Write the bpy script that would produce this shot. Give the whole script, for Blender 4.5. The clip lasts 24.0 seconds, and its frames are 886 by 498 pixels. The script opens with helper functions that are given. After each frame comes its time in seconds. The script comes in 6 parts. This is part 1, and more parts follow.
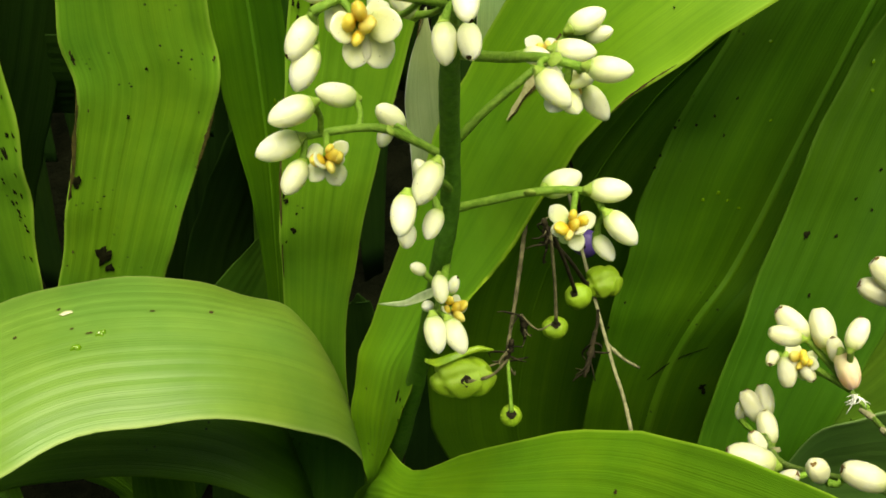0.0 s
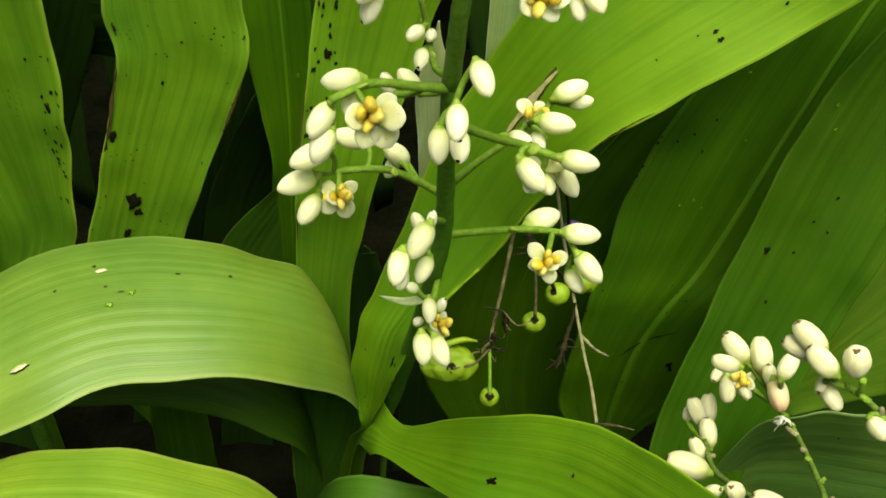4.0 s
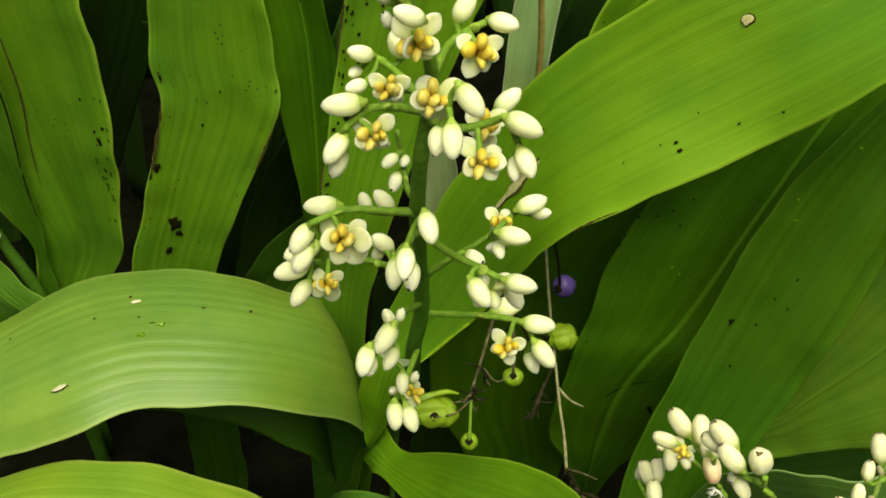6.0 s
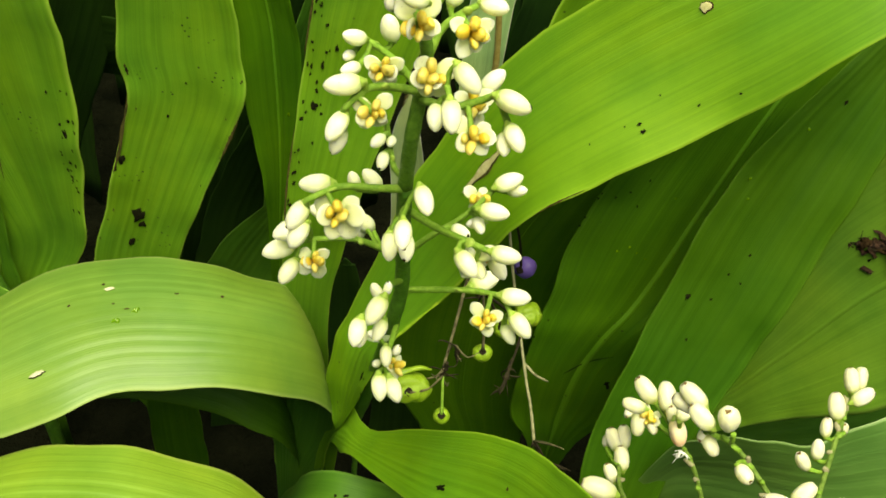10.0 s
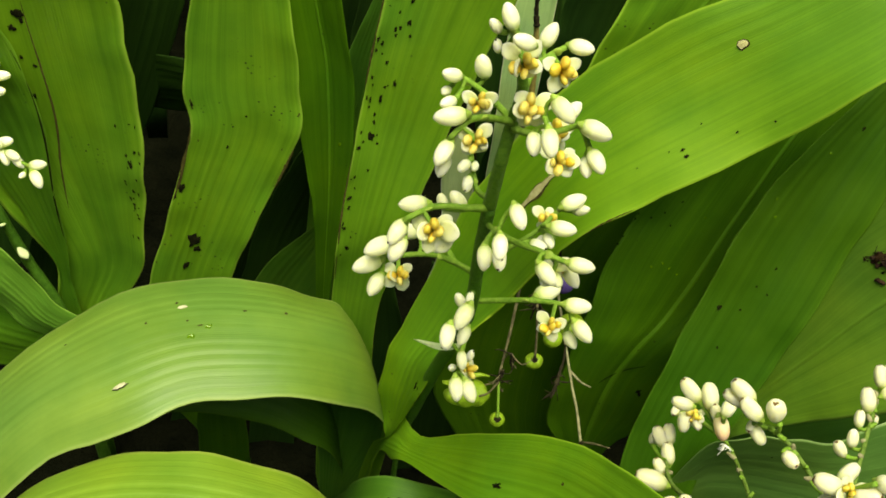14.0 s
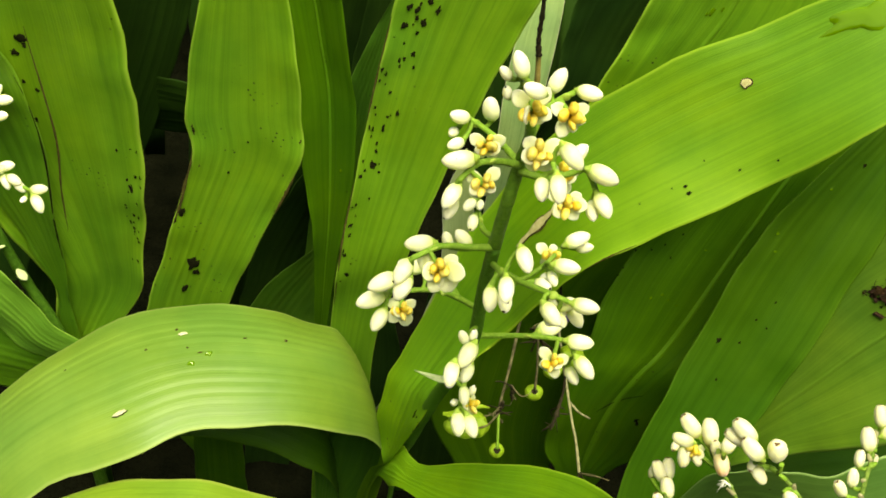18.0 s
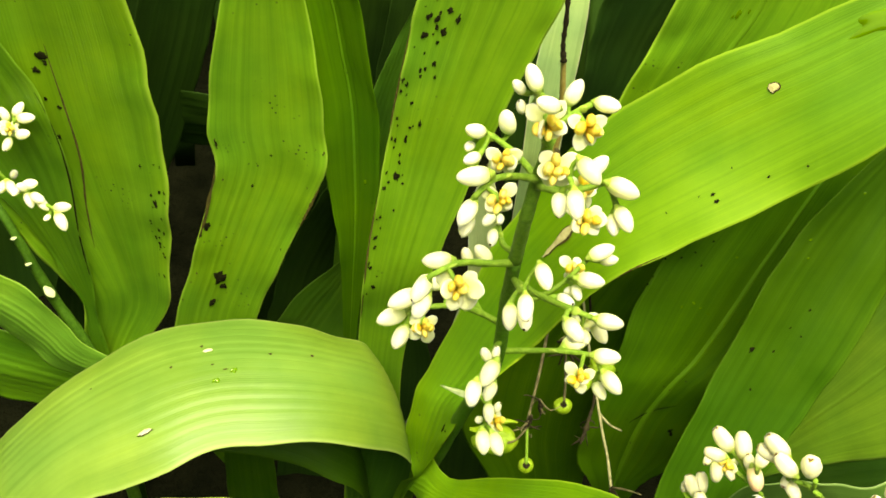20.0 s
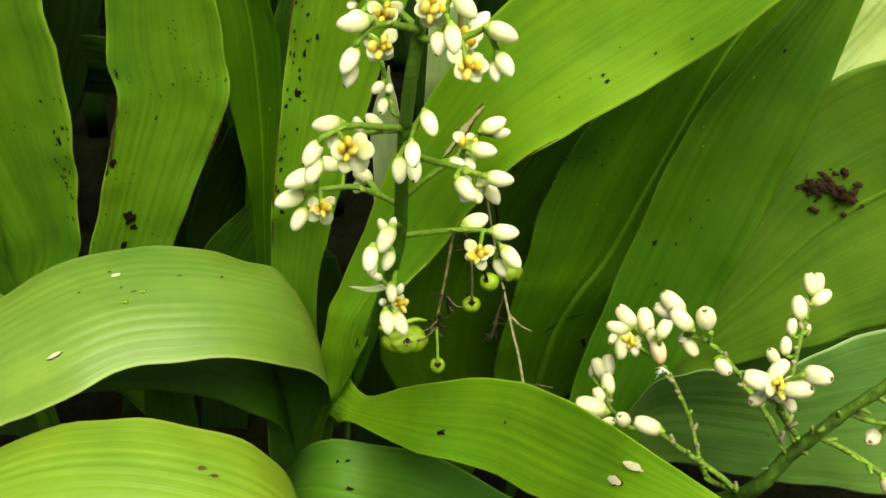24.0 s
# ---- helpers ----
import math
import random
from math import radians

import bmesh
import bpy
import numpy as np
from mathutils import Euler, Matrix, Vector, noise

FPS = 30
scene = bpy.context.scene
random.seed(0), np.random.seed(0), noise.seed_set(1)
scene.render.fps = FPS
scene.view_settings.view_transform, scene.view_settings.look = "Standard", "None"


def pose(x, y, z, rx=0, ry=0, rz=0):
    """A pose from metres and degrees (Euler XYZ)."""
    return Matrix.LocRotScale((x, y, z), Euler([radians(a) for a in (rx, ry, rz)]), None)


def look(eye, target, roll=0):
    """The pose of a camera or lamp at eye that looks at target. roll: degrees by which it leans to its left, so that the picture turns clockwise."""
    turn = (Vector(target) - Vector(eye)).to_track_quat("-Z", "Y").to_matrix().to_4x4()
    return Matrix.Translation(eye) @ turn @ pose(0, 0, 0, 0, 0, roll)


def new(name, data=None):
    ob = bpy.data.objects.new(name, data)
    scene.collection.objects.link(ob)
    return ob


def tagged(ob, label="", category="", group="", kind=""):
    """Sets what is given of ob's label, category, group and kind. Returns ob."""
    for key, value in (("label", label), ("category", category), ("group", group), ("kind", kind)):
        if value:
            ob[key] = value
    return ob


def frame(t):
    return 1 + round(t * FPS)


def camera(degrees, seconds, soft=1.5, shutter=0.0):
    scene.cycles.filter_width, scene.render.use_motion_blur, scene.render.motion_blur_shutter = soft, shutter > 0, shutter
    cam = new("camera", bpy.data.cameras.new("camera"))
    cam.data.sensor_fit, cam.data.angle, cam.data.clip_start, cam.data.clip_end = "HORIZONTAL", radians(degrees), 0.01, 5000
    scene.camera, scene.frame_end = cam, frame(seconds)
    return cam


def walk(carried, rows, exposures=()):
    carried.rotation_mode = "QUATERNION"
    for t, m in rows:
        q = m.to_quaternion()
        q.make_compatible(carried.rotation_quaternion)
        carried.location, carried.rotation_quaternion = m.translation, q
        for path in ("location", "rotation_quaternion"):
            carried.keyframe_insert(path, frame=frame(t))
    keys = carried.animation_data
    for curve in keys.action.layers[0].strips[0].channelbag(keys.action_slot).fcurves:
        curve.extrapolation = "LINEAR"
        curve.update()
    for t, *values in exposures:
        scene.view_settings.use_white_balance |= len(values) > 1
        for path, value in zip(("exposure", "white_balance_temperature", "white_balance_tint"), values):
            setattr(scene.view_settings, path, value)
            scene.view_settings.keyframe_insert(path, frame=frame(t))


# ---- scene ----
cam = camera(38.4, 24.0, soft=1.7)
METRES, EYE, TILT, LEAN, TURN = 0.42, 0.40, -40.0, 0.0, 0.0
ROWS = [
    (0.0, 0.0, 0.0, 0.0, -0.0, 0.0, 0.0),
    (0.5, 0.0009, -0.0034, -0.006, 0.42, -0.22, -0.5),
    (1.0, 0.0035, -0.0071, -0.0046, 0.48, -0.6, -1.12),
    (1.5, 0.002, -0.0123, 0.0046, 0.32, -0.71, -1.08),
    (3.5, 0.0098, -0.0532, 0.0556, 1.02, -4.02, -4.07),
    (4.0, 0.0079, -0.0772, 0.0681, 0.8, -5.43, -3.75),
    (4.5, 0.0141, -0.1065, 0.087, 2.76, -5.1, -4.83),
    (5.0, 0.0005, -0.1079, 0.1099, 1.72, -5.33, -7.59),
    (5.5, 0.0203, -0.138, 0.1285, 3.02, -6.55, -6.95),
    (6.0, 0.0519, -0.1523, 0.1484, 4.31, -7.86, -6.36),
    (6.5, 0.0588, -0.1613, 0.1584, 3.09, -7.4, -7.16),
    (7.0, 0.0561, -0.1704, 0.1613, 3.46, -6.27, -8.05),
    (7.5, 0.0462, -0.162, 0.1593, 3.02, -6.59, -8.29),
    (8.0, 0.0642, -0.151, 0.1565, 2.78, -7.8, -7.09),
    (8.5, 0.061, -0.1456, 0.1566, 2.88, -7.18, -8.08),
    (9.0, 0.0552, -0.1481, 0.1543, 3.58, -7.94, -6.68),
    (9.5, 0.0406, -0.1635, 0.1496, 2.44, -7.55, -6.62),
    (10.0, 0.0252, -0.1871, 0.1369, 0.85, -7.45, -5.93),
    (10.5, -0.0095, -0.2008, 0.1385, -0.21, -7.2, -4.84),
    (12.5, -0.0141, -0.2482, 0.1484, -0.96, -6.23, -2.61),
    (13.0, -0.0253, -0.2556, 0.1399, -0.49, -6.12, -4.65),
    (13.5, -0.0255, -0.2649, 0.1335, -0.55, -5.88, -4.91),
    (14.0, -0.0316, -0.2658, 0.1314, -0.36, -5.95, -5.46),
    (14.5, -0.0345, -0.2606, 0.133, -0.5, -6.04, -5.53),
    (15.0, -0.0474, -0.2572, 0.1377, -0.58, -6.0, -5.45),
    (15.5, -0.0397, -0.2649, 0.1384, 0.19, -5.88, -4.82),
    (16.0, -0.0443, -0.264, 0.1483, 0.05, -5.61, -5.5),
    (16.5, -0.0469, -0.2519, 0.1516, -0.75, -5.21, -6.02),
    (17.0, -0.045, -0.2581, 0.1495, -0.99, -5.13, -6.06),
    (17.5, -0.0424, -0.2665, 0.1475, -0.8, -5.4, -6.14),
    (19.5, -0.0385, -0.2601, 0.1527, -0.43, -5.71, -5.87),
    (20.0, -0.0302, -0.2504, 0.1558, 1.01, -5.7, -4.92),
    (20.5, -0.0139, -0.219, 0.1567, -0.04, -5.62, -4.05),
    (21.0, 0.0121, -0.1852, 0.148, 1.2, -6.12, -4.42),
    (21.5, 0.0439, -0.1564, 0.1404, 0.13, -6.73, -4.77),
    (22.0, 0.0657, -0.1572, 0.1178, 1.58, -6.44, -5.15),
    (22.5, 0.074, -0.1871, 0.1028, 1.66, -5.99, -5.2),
    (23.0, 0.0475, -0.2472, 0.0853, -1.09, -5.22, -2.63),
    (23.5, 0.0112, -0.3139, 0.0499, -1.72, -4.36, -0.55),
    (24.0, -0.002, -0.2658, 0.077, -2.12, -4.81, -2.42),
]
STOPS = [(0, 0.27), (1, 0.38), (1.5, 0.33), (3.5, 0.15), (4, 0.12), (5, -0.03), (6, -0.1), (7, -0.02), (8, 0.09), (9, 0.03), (10, 0.36), (10.5, 0.34),
         (12.5, 0.14), (13, 0.12), (15, 0.14), (16, 0.34), (17, 0.38), (19.5, 0.8), (20, 0.87), (21, 0.45), (22, 0.02), (23, 0.86), (23.5, 0.35), (24, 0.27)]
EXPOSURES = [(t, 1.5 + stops, 7600 + 1000 * max(0.0, min(1.0, 2.5 * (stops - 0.32))), 6) for t, stops in STOPS]
walk(cam, [(t, pose(0, 0, EYE, TILT, LEAN, TURN) @ pose(METRES * x, METRES * y, METRES * z, 90 + pitch, roll, yaw)) for t, x, y, z, yaw, pitch, roll in ROWS], EXPOSURES)

# ---- light: a bright overcast sky, the soft sun high and a little behind the camera ----
world = bpy.data.worlds.new("sky")
scene.world = world
world.use_nodes = True
wn = world.node_tree.nodes
sky = wn.new("ShaderNodeTexSky")
sky.sky_type, sky.sun_disc = "NISHITA", False
sky.sun_elevation, sky.sun_rotation = radians(74), radians(160)
sky.air_density, sky.dust_density = 1.0, 6.0
wn["Background"].inputs["Strength"].default_value = 0.026
world.node_tree.links.new(sky.outputs["Color"], wn["Background"].inputs["Color"])
sun = new("sun", bpy.data.lights.new("sun", "SUN"))
sun.data.energy, sun.data.angle, sun.data.color = 2.25, radians(44), (0.96, 0.985, 0.76)
sun.matrix_world = look((0.12, -0.2, 1.65), (0.0, 0.2, 0.2))


# ---- materials ----
def nodes_of(name):
    mat = bpy.data.materials.new(name)
    mat.use_nodes = True
    nt = mat.node_tree
    return mat, nt, nt.nodes["Principled BSDF"], nt.links


def ramp(nt, a, b, ca, cb):
    r = nt.nodes.new("ShaderNodeValToRGB")
    r.color_ramp.elements[0].position, r.color_ramp.elements[1].position = a, b
    r.color_ramp.elements[0].color, r.color_ramp.elements[1].color = (*ca, 1), (*cb, 1)
    return r


def noise_node(nt, scale, detail=3.0, vector=None, rough=0.55):
    n = nt.nodes.new("ShaderNodeTexNoise")
    n.inputs["Scale"].default_value, n.inputs["Detail"].default_value = scale, detail
    n.inputs["Roughness"].default_value = rough
    if vector:
        nt.links.new(vector, n.inputs["Vector"])
    return n


def mix_node(nt, fac, a, b, mode="MIX"):
    m = nt.nodes.new("ShaderNodeMix")
    m.data_type, m.blend_type = "RGBA", mode
    for key, value in (("Factor", fac), ("A", a), ("B", b)):
        sock = [s for s in m.inputs if s.name == key and s.type == ("VALUE" if key == "Factor" else "RGBA")][0]
        if isinstance(value, (int, float)):
            sock.default_value = value
        elif isinstance(value, tuple):
            sock.default_value = (*value, 1)
        else:
            nt.links.new(value, sock)
    return [s for s in m.outputs if s.type == "RGBA"][0]


def leaf_material(name, deep, light, specks=0.62, rough=0.36, through_share=0.42, wash=0.38, spec=0.5, margin_share=0.75, margin_gain=1.7):
    """Strap leaf: fine parallel veins along the blade, broader bands, blotches and dark specks."""
    mat, nt, bsdf, links = nodes_of(name)
    uv = nt.nodes.new("ShaderNodeUVMap").outputs["UV"]
    geo = nt.nodes.new("ShaderNodeTexCoord").outputs["Object"]

    def stretched(across, lengthwise):
        mp = nt.nodes.new("ShaderNodeMapping")
        mp.inputs["Scale"].default_value = (across, lengthwise, 1)
        links.new(uv, mp.inputs["Vector"])
        return mp.outputs["Vector"]
    fine = noise_node(nt, 1.0, 2.0, stretched(95, 0.7))
    band = noise_node(nt, 1.0, 3.0, stretched(13, 0.45))
    blotch = noise_node(nt, 55, 5.0, geo, 0.65)
    broad = noise_node(nt, 11, 2.0, geo)
    tone = nt.nodes.new("ShaderNodeMath")
    tone.operation = "MULTIPLY_ADD"
    tone.inputs[1].default_value = 0.55
    links.new(band.outputs["Fac"], tone.inputs[0])
    half_tone = nt.nodes.new("ShaderNodeMath")
    half_tone.operation = "MULTIPLY"
    half_tone.inputs[1].default_value = 0.45
    links.new(broad.outputs["Fac"], half_tone.inputs[0])
    links.new(half_tone.outputs["Value"], tone.inputs[2])
    fr = ramp(nt, 0.3, 0.7, deep, light)
    links.new(tone.outputs["Value"], fr.inputs["Fac"])
    vein = ramp(nt, 0.36, 0.64, (0.66, 0.74, 0.6), (1.14, 1.1, 1.12))
    links.new(fine.outputs["Fac"], vein.inputs["Fac"])
    colour = mix_node(nt, wash, fr.outputs["Color"], vein.outputs["Color"], "MULTIPLY")
    # single darker veins, here and there
    lines = noise_node(nt, 1.0, 1.0, stretched(38, 0.25))
    line = ramp(nt, 0.5, 0.53, (1, 1, 1), (0.84, 0.88, 0.8))
    fade = line.color_ramp.elements.new(0.56)
    fade.color = (1, 1, 1, 1)
    links.new(lines.outputs["Fac"], line.inputs["Fac"])
    colour = mix_node(nt, 0.4, colour, line.outputs["Color"], "MULTIPLY")
    patch = ramp(nt, 0.3, 0.7, (0.66, 0.76, 0.62), (1.26, 1.15, 1.05))
    links.new(blotch.outputs["Fac"], patch.inputs["Fac"])
    colour = mix_node(nt, 0.5, colour, patch.outputs["Color"], "MULTIPLY")
    # broad yellower and bluer stretches
    tint = noise_node(nt, 17, 2.0, geo)
    shift = ramp(nt, 0.36, 0.64, (0.72, 0.9, 1.25), (1.22, 1.06, 0.8))
    links.new(tint.outputs["Fac"], shift.inputs["Fac"])
    colour = mix_node(nt, 0.55, colour, shift.outputs["Color"], "MULTIPLY")
    # a thin yellowish margin along both edges
    parts = nt.nodes.new("ShaderNodeSeparateXYZ")
    links.new(uv, parts.inputs["Vector"])
    off = nt.nodes.new("ShaderNodeMath")
    off.operation = "SUBTRACT"
    off.inputs[1].default_value = 0.5
    links.new(parts.outputs["X"], off.inputs[0])
    size = nt.nodes.new("ShaderNodeMath")
    size.operation = "ABSOLUTE"
    links.new(off.outputs["Value"], size.inputs[0])
    margin = ramp(nt, 0.472, 0.497, (0, 0, 0), (margin_share, margin_share, margin_share))
    links.new(size.outputs["Value"], margin.inputs["Fac"])
    colour = mix_node(nt, margin.outputs["Color"], colour, (light[0] * margin_gain, light[1] * margin_gain * 0.77, light[2] * margin_gain * 1.5))
    # small dark fungal specks in loose drifts
    dots = nt.nodes.new("ShaderNodeTexVoronoi")
    dots.inputs["Scale"].default_value = 420
    links.new(geo, dots.inputs["Vector"])
    near = ramp(nt, 0.1, 0.2, (1, 1, 1), (0, 0, 0))
    links.new(dots.outputs["Distance"], near.inputs["Fac"])
    drift = noise_node(nt, 42, 2.0, geo)
    where = ramp(nt, specks, specks + 0.06, (0, 0, 0), (1, 1, 1))
    links.new(drift.outputs["Fac"], where.inputs["Fac"])
    spot = mix_node(nt, 1.0, near.outputs["Color"], where.outputs["Color"], "MULTIPLY")
    colour = mix_node(nt, spot, colour, (0.012, 0.015, 0.006))
    hue = nt.nodes.new("ShaderNodeHueSaturation")
    info = nt.nodes.new("ShaderNodeObjectInfo")
    vary = nt.nodes.new("ShaderNodeMapRange")
    vary.inputs["To Min"].default_value, vary.inputs["To Max"].default_value = 0.86, 1.14
    links.new(info.outputs["Random"], vary.inputs["Value"])
    links.new(vary.outputs["Result"], hue.inputs["Value"])
    links.new(colour, hue.inputs["Color"])
    links.new(hue.outputs["Color"], bsdf.inputs["Base Color"])
    bsdf.inputs["Roughness"].default_value = rough
    rr = nt.nodes.new("ShaderNodeMapRange")
    rr.inputs["To Min"].default_value, rr.inputs["To Max"].default_value = rough - 0.08, rough + 0.16
    links.new(blotch.outputs["Fac"], rr.inputs["Value"])
    links.new(rr.outputs["Result"], bsdf.inputs["Roughness"])
    bsdf.inputs["Specular IOR Level"].default_value = spec
    bump = nt.nodes.new("ShaderNodeBump")
    bump.inputs["Strength"].default_value, bump.inputs["Distance"].default_value = 0.3, 0.0006
    both = nt.nodes.new("ShaderNodeMath")
    links.new(fine.outputs["Fac"], both.inputs[0])
    links.new(band.outputs["Fac"], both.inputs[1])
    links.new(both.outputs["Value"], bump.inputs["Height"])
    links.new(bump.outputs["Normal"], bsdf.inputs["Normal"])
    glow = nt.nodes.new("ShaderNodeBsdfTranslucent")
    warm = mix_node(nt, 1.0, hue.outputs["Color"], (1.5, 1.25, 0.5), "MULTIPLY")
    links.new(warm, glow.inputs["Color"])
    links.new(bump.outputs["Normal"], glow.inputs["Normal"])
    mix = nt.nodes.new("ShaderNodeMixShader")
    mix.inputs["Fac"].default_value = through_share
    links.new(bsdf.outputs["BSDF"], mix.inputs[1])
    links.new(glow.outputs["BSDF"], mix.inputs[2])
    links.new(mix.outputs["Shader"], nt.nodes["Material Output"].inputs["Surface"])
    return mat


def bud_material(name, base, body, warm):
    """Waxy bud: greenish towards the stalk, cream in the middle, faint darker pores."""
    mat, nt, bsdf, links = nodes_of(name)
    geo = nt.nodes.new("ShaderNodeTexCoord").outputs["Object"]
    sep = nt.nodes.new("ShaderNodeSeparateXYZ")
    links.new(geo, sep.inputs["Vector"])
    n1 = noise_node(nt, 3.5, 3.0, geo)
    lift = nt.nodes.new("ShaderNodeMath")
    lift.operation = "MULTIPLY_ADD"
    lift.inputs[1].default_value = 0.22
    links.new(n1.outputs["Fac"], lift.inputs[0])
    links.new(sep.outputs["Z"], lift.inputs[2])
    r = ramp(nt, 0.1, 0.48, base, body)
    last = r.color_ramp.elements.new(1.1 / 1.12)
    last.color = (*warm, 1)
    links.new(lift.outputs["Value"], r.inputs["Fac"])
    info = nt.nodes.new("ShaderNodeObjectInfo")
    hue = nt.nodes.new("ShaderNodeHueSaturation")
    vary = nt.nodes.new("ShaderNodeMapRange")
    vary.inputs["To Min"].default_value, vary.inputs["To Max"].default_value = 0.84, 1.08
    links.new(info.outputs["Random"], vary.inputs["Value"])
    links.new(vary.outputs["Result"], hue.inputs["Value"])
    pores = nt.nodes.new("ShaderNodeTexVoronoi")
    pores.inputs["Scale"].default_value = 4.5
    links.new(geo, pores.inputs["Vector"])
    dot = ramp(nt, 0.05, 0.09, (0.25, 0.22, 0.12), (1, 1, 1))
    links.new(pores.outputs["Distance"], dot.inputs["Fac"])
    links.new(mix_node(nt, 0.8, r.outputs["Color"], dot.outputs["Color"], "MULTIPLY"), hue.inputs["Color"])
    links.new(hue.outputs["Color"], bsdf.inputs["Base Color"])
    bsdf.inputs["Roughness"].default_value = 0.42
    bsdf.inputs["Specular IOR Level"].default_value = 0.35
    bsdf.inputs["Subsurface Weight"].default_value = 0.75
    bsdf.inputs["Subsurface Radius"].default_value = (1.0, 1.0, 0.55)
    bsdf.inputs["Subsurface Scale"].default_value = 0.0045
    n2 = noise_node(nt, 9, 3.0, geo)
    bp = nt.nodes.new("ShaderNodeBump")
    bp.inputs["Strength"].default_value, bp.inputs["Distance"].default_value = 0.25, 0.0004
    links.new(n2.outputs["Fac"], bp.inputs["Height"])
    links.new(bp.outputs["Normal"], bsdf.inputs["Normal"])
    return mat


def plain_material(name, a, b, scale=300, rough=0.5, bump=0.2, subsurface=0.0, spec=0.4, depth=0.0004):
    """A surface of two tones in soft patches with fine relief."""
    mat, nt, bsdf, links = nodes_of(name)
    geo = nt.nodes.new("ShaderNodeTexCoord").outputs["Object"]
    n1 = noise_node(nt, scale, 4.0, geo)
    r = ramp(nt, 0.32, 0.7, a, b)
    links.new(n1.outputs["Fac"], r.inputs["Fac"])
    info = nt.nodes.new("ShaderNodeObjectInfo")
    vary = nt.nodes.new("ShaderNodeMapRange")
    vary.inputs["To Min"].default_value, vary.inputs["To Max"].default_value = 0.88, 1.1
    links.new(info.outputs["Random"], vary.inputs["Value"])
    hue = nt.nodes.new("ShaderNodeHueSaturation")
    links.new(vary.outputs["Result"], hue.inputs["Value"])
    links.new(r.outputs["Color"], hue.inputs["Color"])
    links.new(hue.outputs["Color"], bsdf.inputs["Base Color"])
    bsdf.inputs["Roughness"].default_value = rough
    bsdf.inputs["Specular IOR Level"].default_value = spec
    if subsurface:
        bsdf.inputs["Subsurface Weight"].default_value = subsurface
        bsdf.inputs["Subsurface Radius"].default_value = (1.0, 0.9, 0.6)
        bsdf.inputs["Subsurface Scale"].default_value = 0.0015
    n2 = noise_node(nt, scale * 4, 3.0, geo)
    bp = nt.nodes.new("ShaderNodeBump")
    bp.inputs["Strength"].default_value, bp.inputs["Distance"].default_value = bump, depth
    links.new(n2.outputs["Fac"], bp.inputs["Height"])
    links.new(bp.outputs["Normal"], bsdf.inputs["Normal"])
    return mat


LEAF = leaf_material("leaf_green", (0.095, 0.265, 0.014), (0.21, 0.45, 0.028), 0.605, 0.43, 0.4, 0.3)
# Leaf green lightened in place of sky light on leaves a and m.
LEAF_LIGHT = leaf_material("leaf_lightened_green", (0.12, 0.31, 0.016), (0.24, 0.5, 0.03), 0.63, 0.43, 0.4, 0.3)
LEAF_MID = leaf_material("leaf_mid_green", (0.07, 0.212, 0.01), (0.155, 0.37, 0.02), 0.62, 0.43, 0.4, 0.3, 0.5, 0.3)
LEAF_RICH = leaf_material("leaf_rich_green", (0.038, 0.128, 0.004), (0.088, 0.232, 0.008), 0.62, 0.45, 0.34, 0.3, 0.28, 0.1)
# Lit version of the leaf green: light on e and i put into colour.
LEAF_BRIGHT = leaf_material("leaf_lit_green", (0.108, 0.272, 0.009), (0.185, 0.39, 0.017), 0.68, 0.43, 0.42, 0.25)
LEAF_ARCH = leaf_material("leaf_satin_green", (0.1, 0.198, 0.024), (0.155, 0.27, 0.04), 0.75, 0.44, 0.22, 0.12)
# Deep green; on j's underside and leaf h4 it stands in for shade.
LEAF_DARK = leaf_material("leaf_deep_shaded_green", (0.035, 0.125, 0.009), (0.078, 0.21, 0.018), 0.66, 0.43, 0.3, 0.3)
# Dull green of leaf g; leaves j2 and l take it for shade.
LEAF_DEEP = leaf_material("leaf_dull_shaded_green", (0.028, 0.096, 0.003), (0.056, 0.152, 0.006), 0.64, 0.44, 0.27, 0.3, 0.28, 0.35, 1.9)
# Shaded version of the leaf green: darkness of the gaps put into colour.
LEAF_SHADE = leaf_material("leaf_shaded_green", (0.0095, 0.034, 0.0035), (0.021, 0.06, 0.0065), 0.66, 0.7, 0.1, 0.38, 0.12, 0.2)
LEAF_WAXY = leaf_material("leaf_waxy_green", (0.085, 0.195, 0.03), (0.15, 0.3, 0.055), 0.75, 0.42, 0.3, 0.25, 0.6)
LEAF_SILVER = leaf_material("leaf_silver_underside", (0.3, 0.41, 0.22), (0.4, 0.52, 0.3), 0.75, 0.5, 0.3)
LEAF_PALE = leaf_material("leaf_pale_underside", (0.34, 0.5, 0.19), (0.46, 0.62, 0.27), 0.75, 0.5)
LEAF_SOFT = leaf_material("leaf_soft_green", (0.13, 0.31, 0.028), (0.235, 0.46, 0.05), 0.66, 0.4, 0.4, 0.3, 0.5, 0.4)
LEAF_ARCH_YELLOW = leaf_material("leaf_satin_yellow_green", (0.13, 0.235, 0.018), (0.2, 0.33, 0.034), 0.75, 0.4, 0.22, 0.14)
LEAF_YELLOW = leaf_material("leaf_yellow_green", (0.27, 0.39, 0.085), (0.36, 0.48, 0.14), 0.75)
BUD = bud_material("bud_white", (0.42, 0.54, 0.15), (0.72, 0.75, 0.5), (0.74, 0.76, 0.53))
BUD_IVORY = bud_material("bud_ivory", (0.38, 0.43, 0.14), (0.64, 0.64, 0.46), (0.62, 0.61, 0.41))
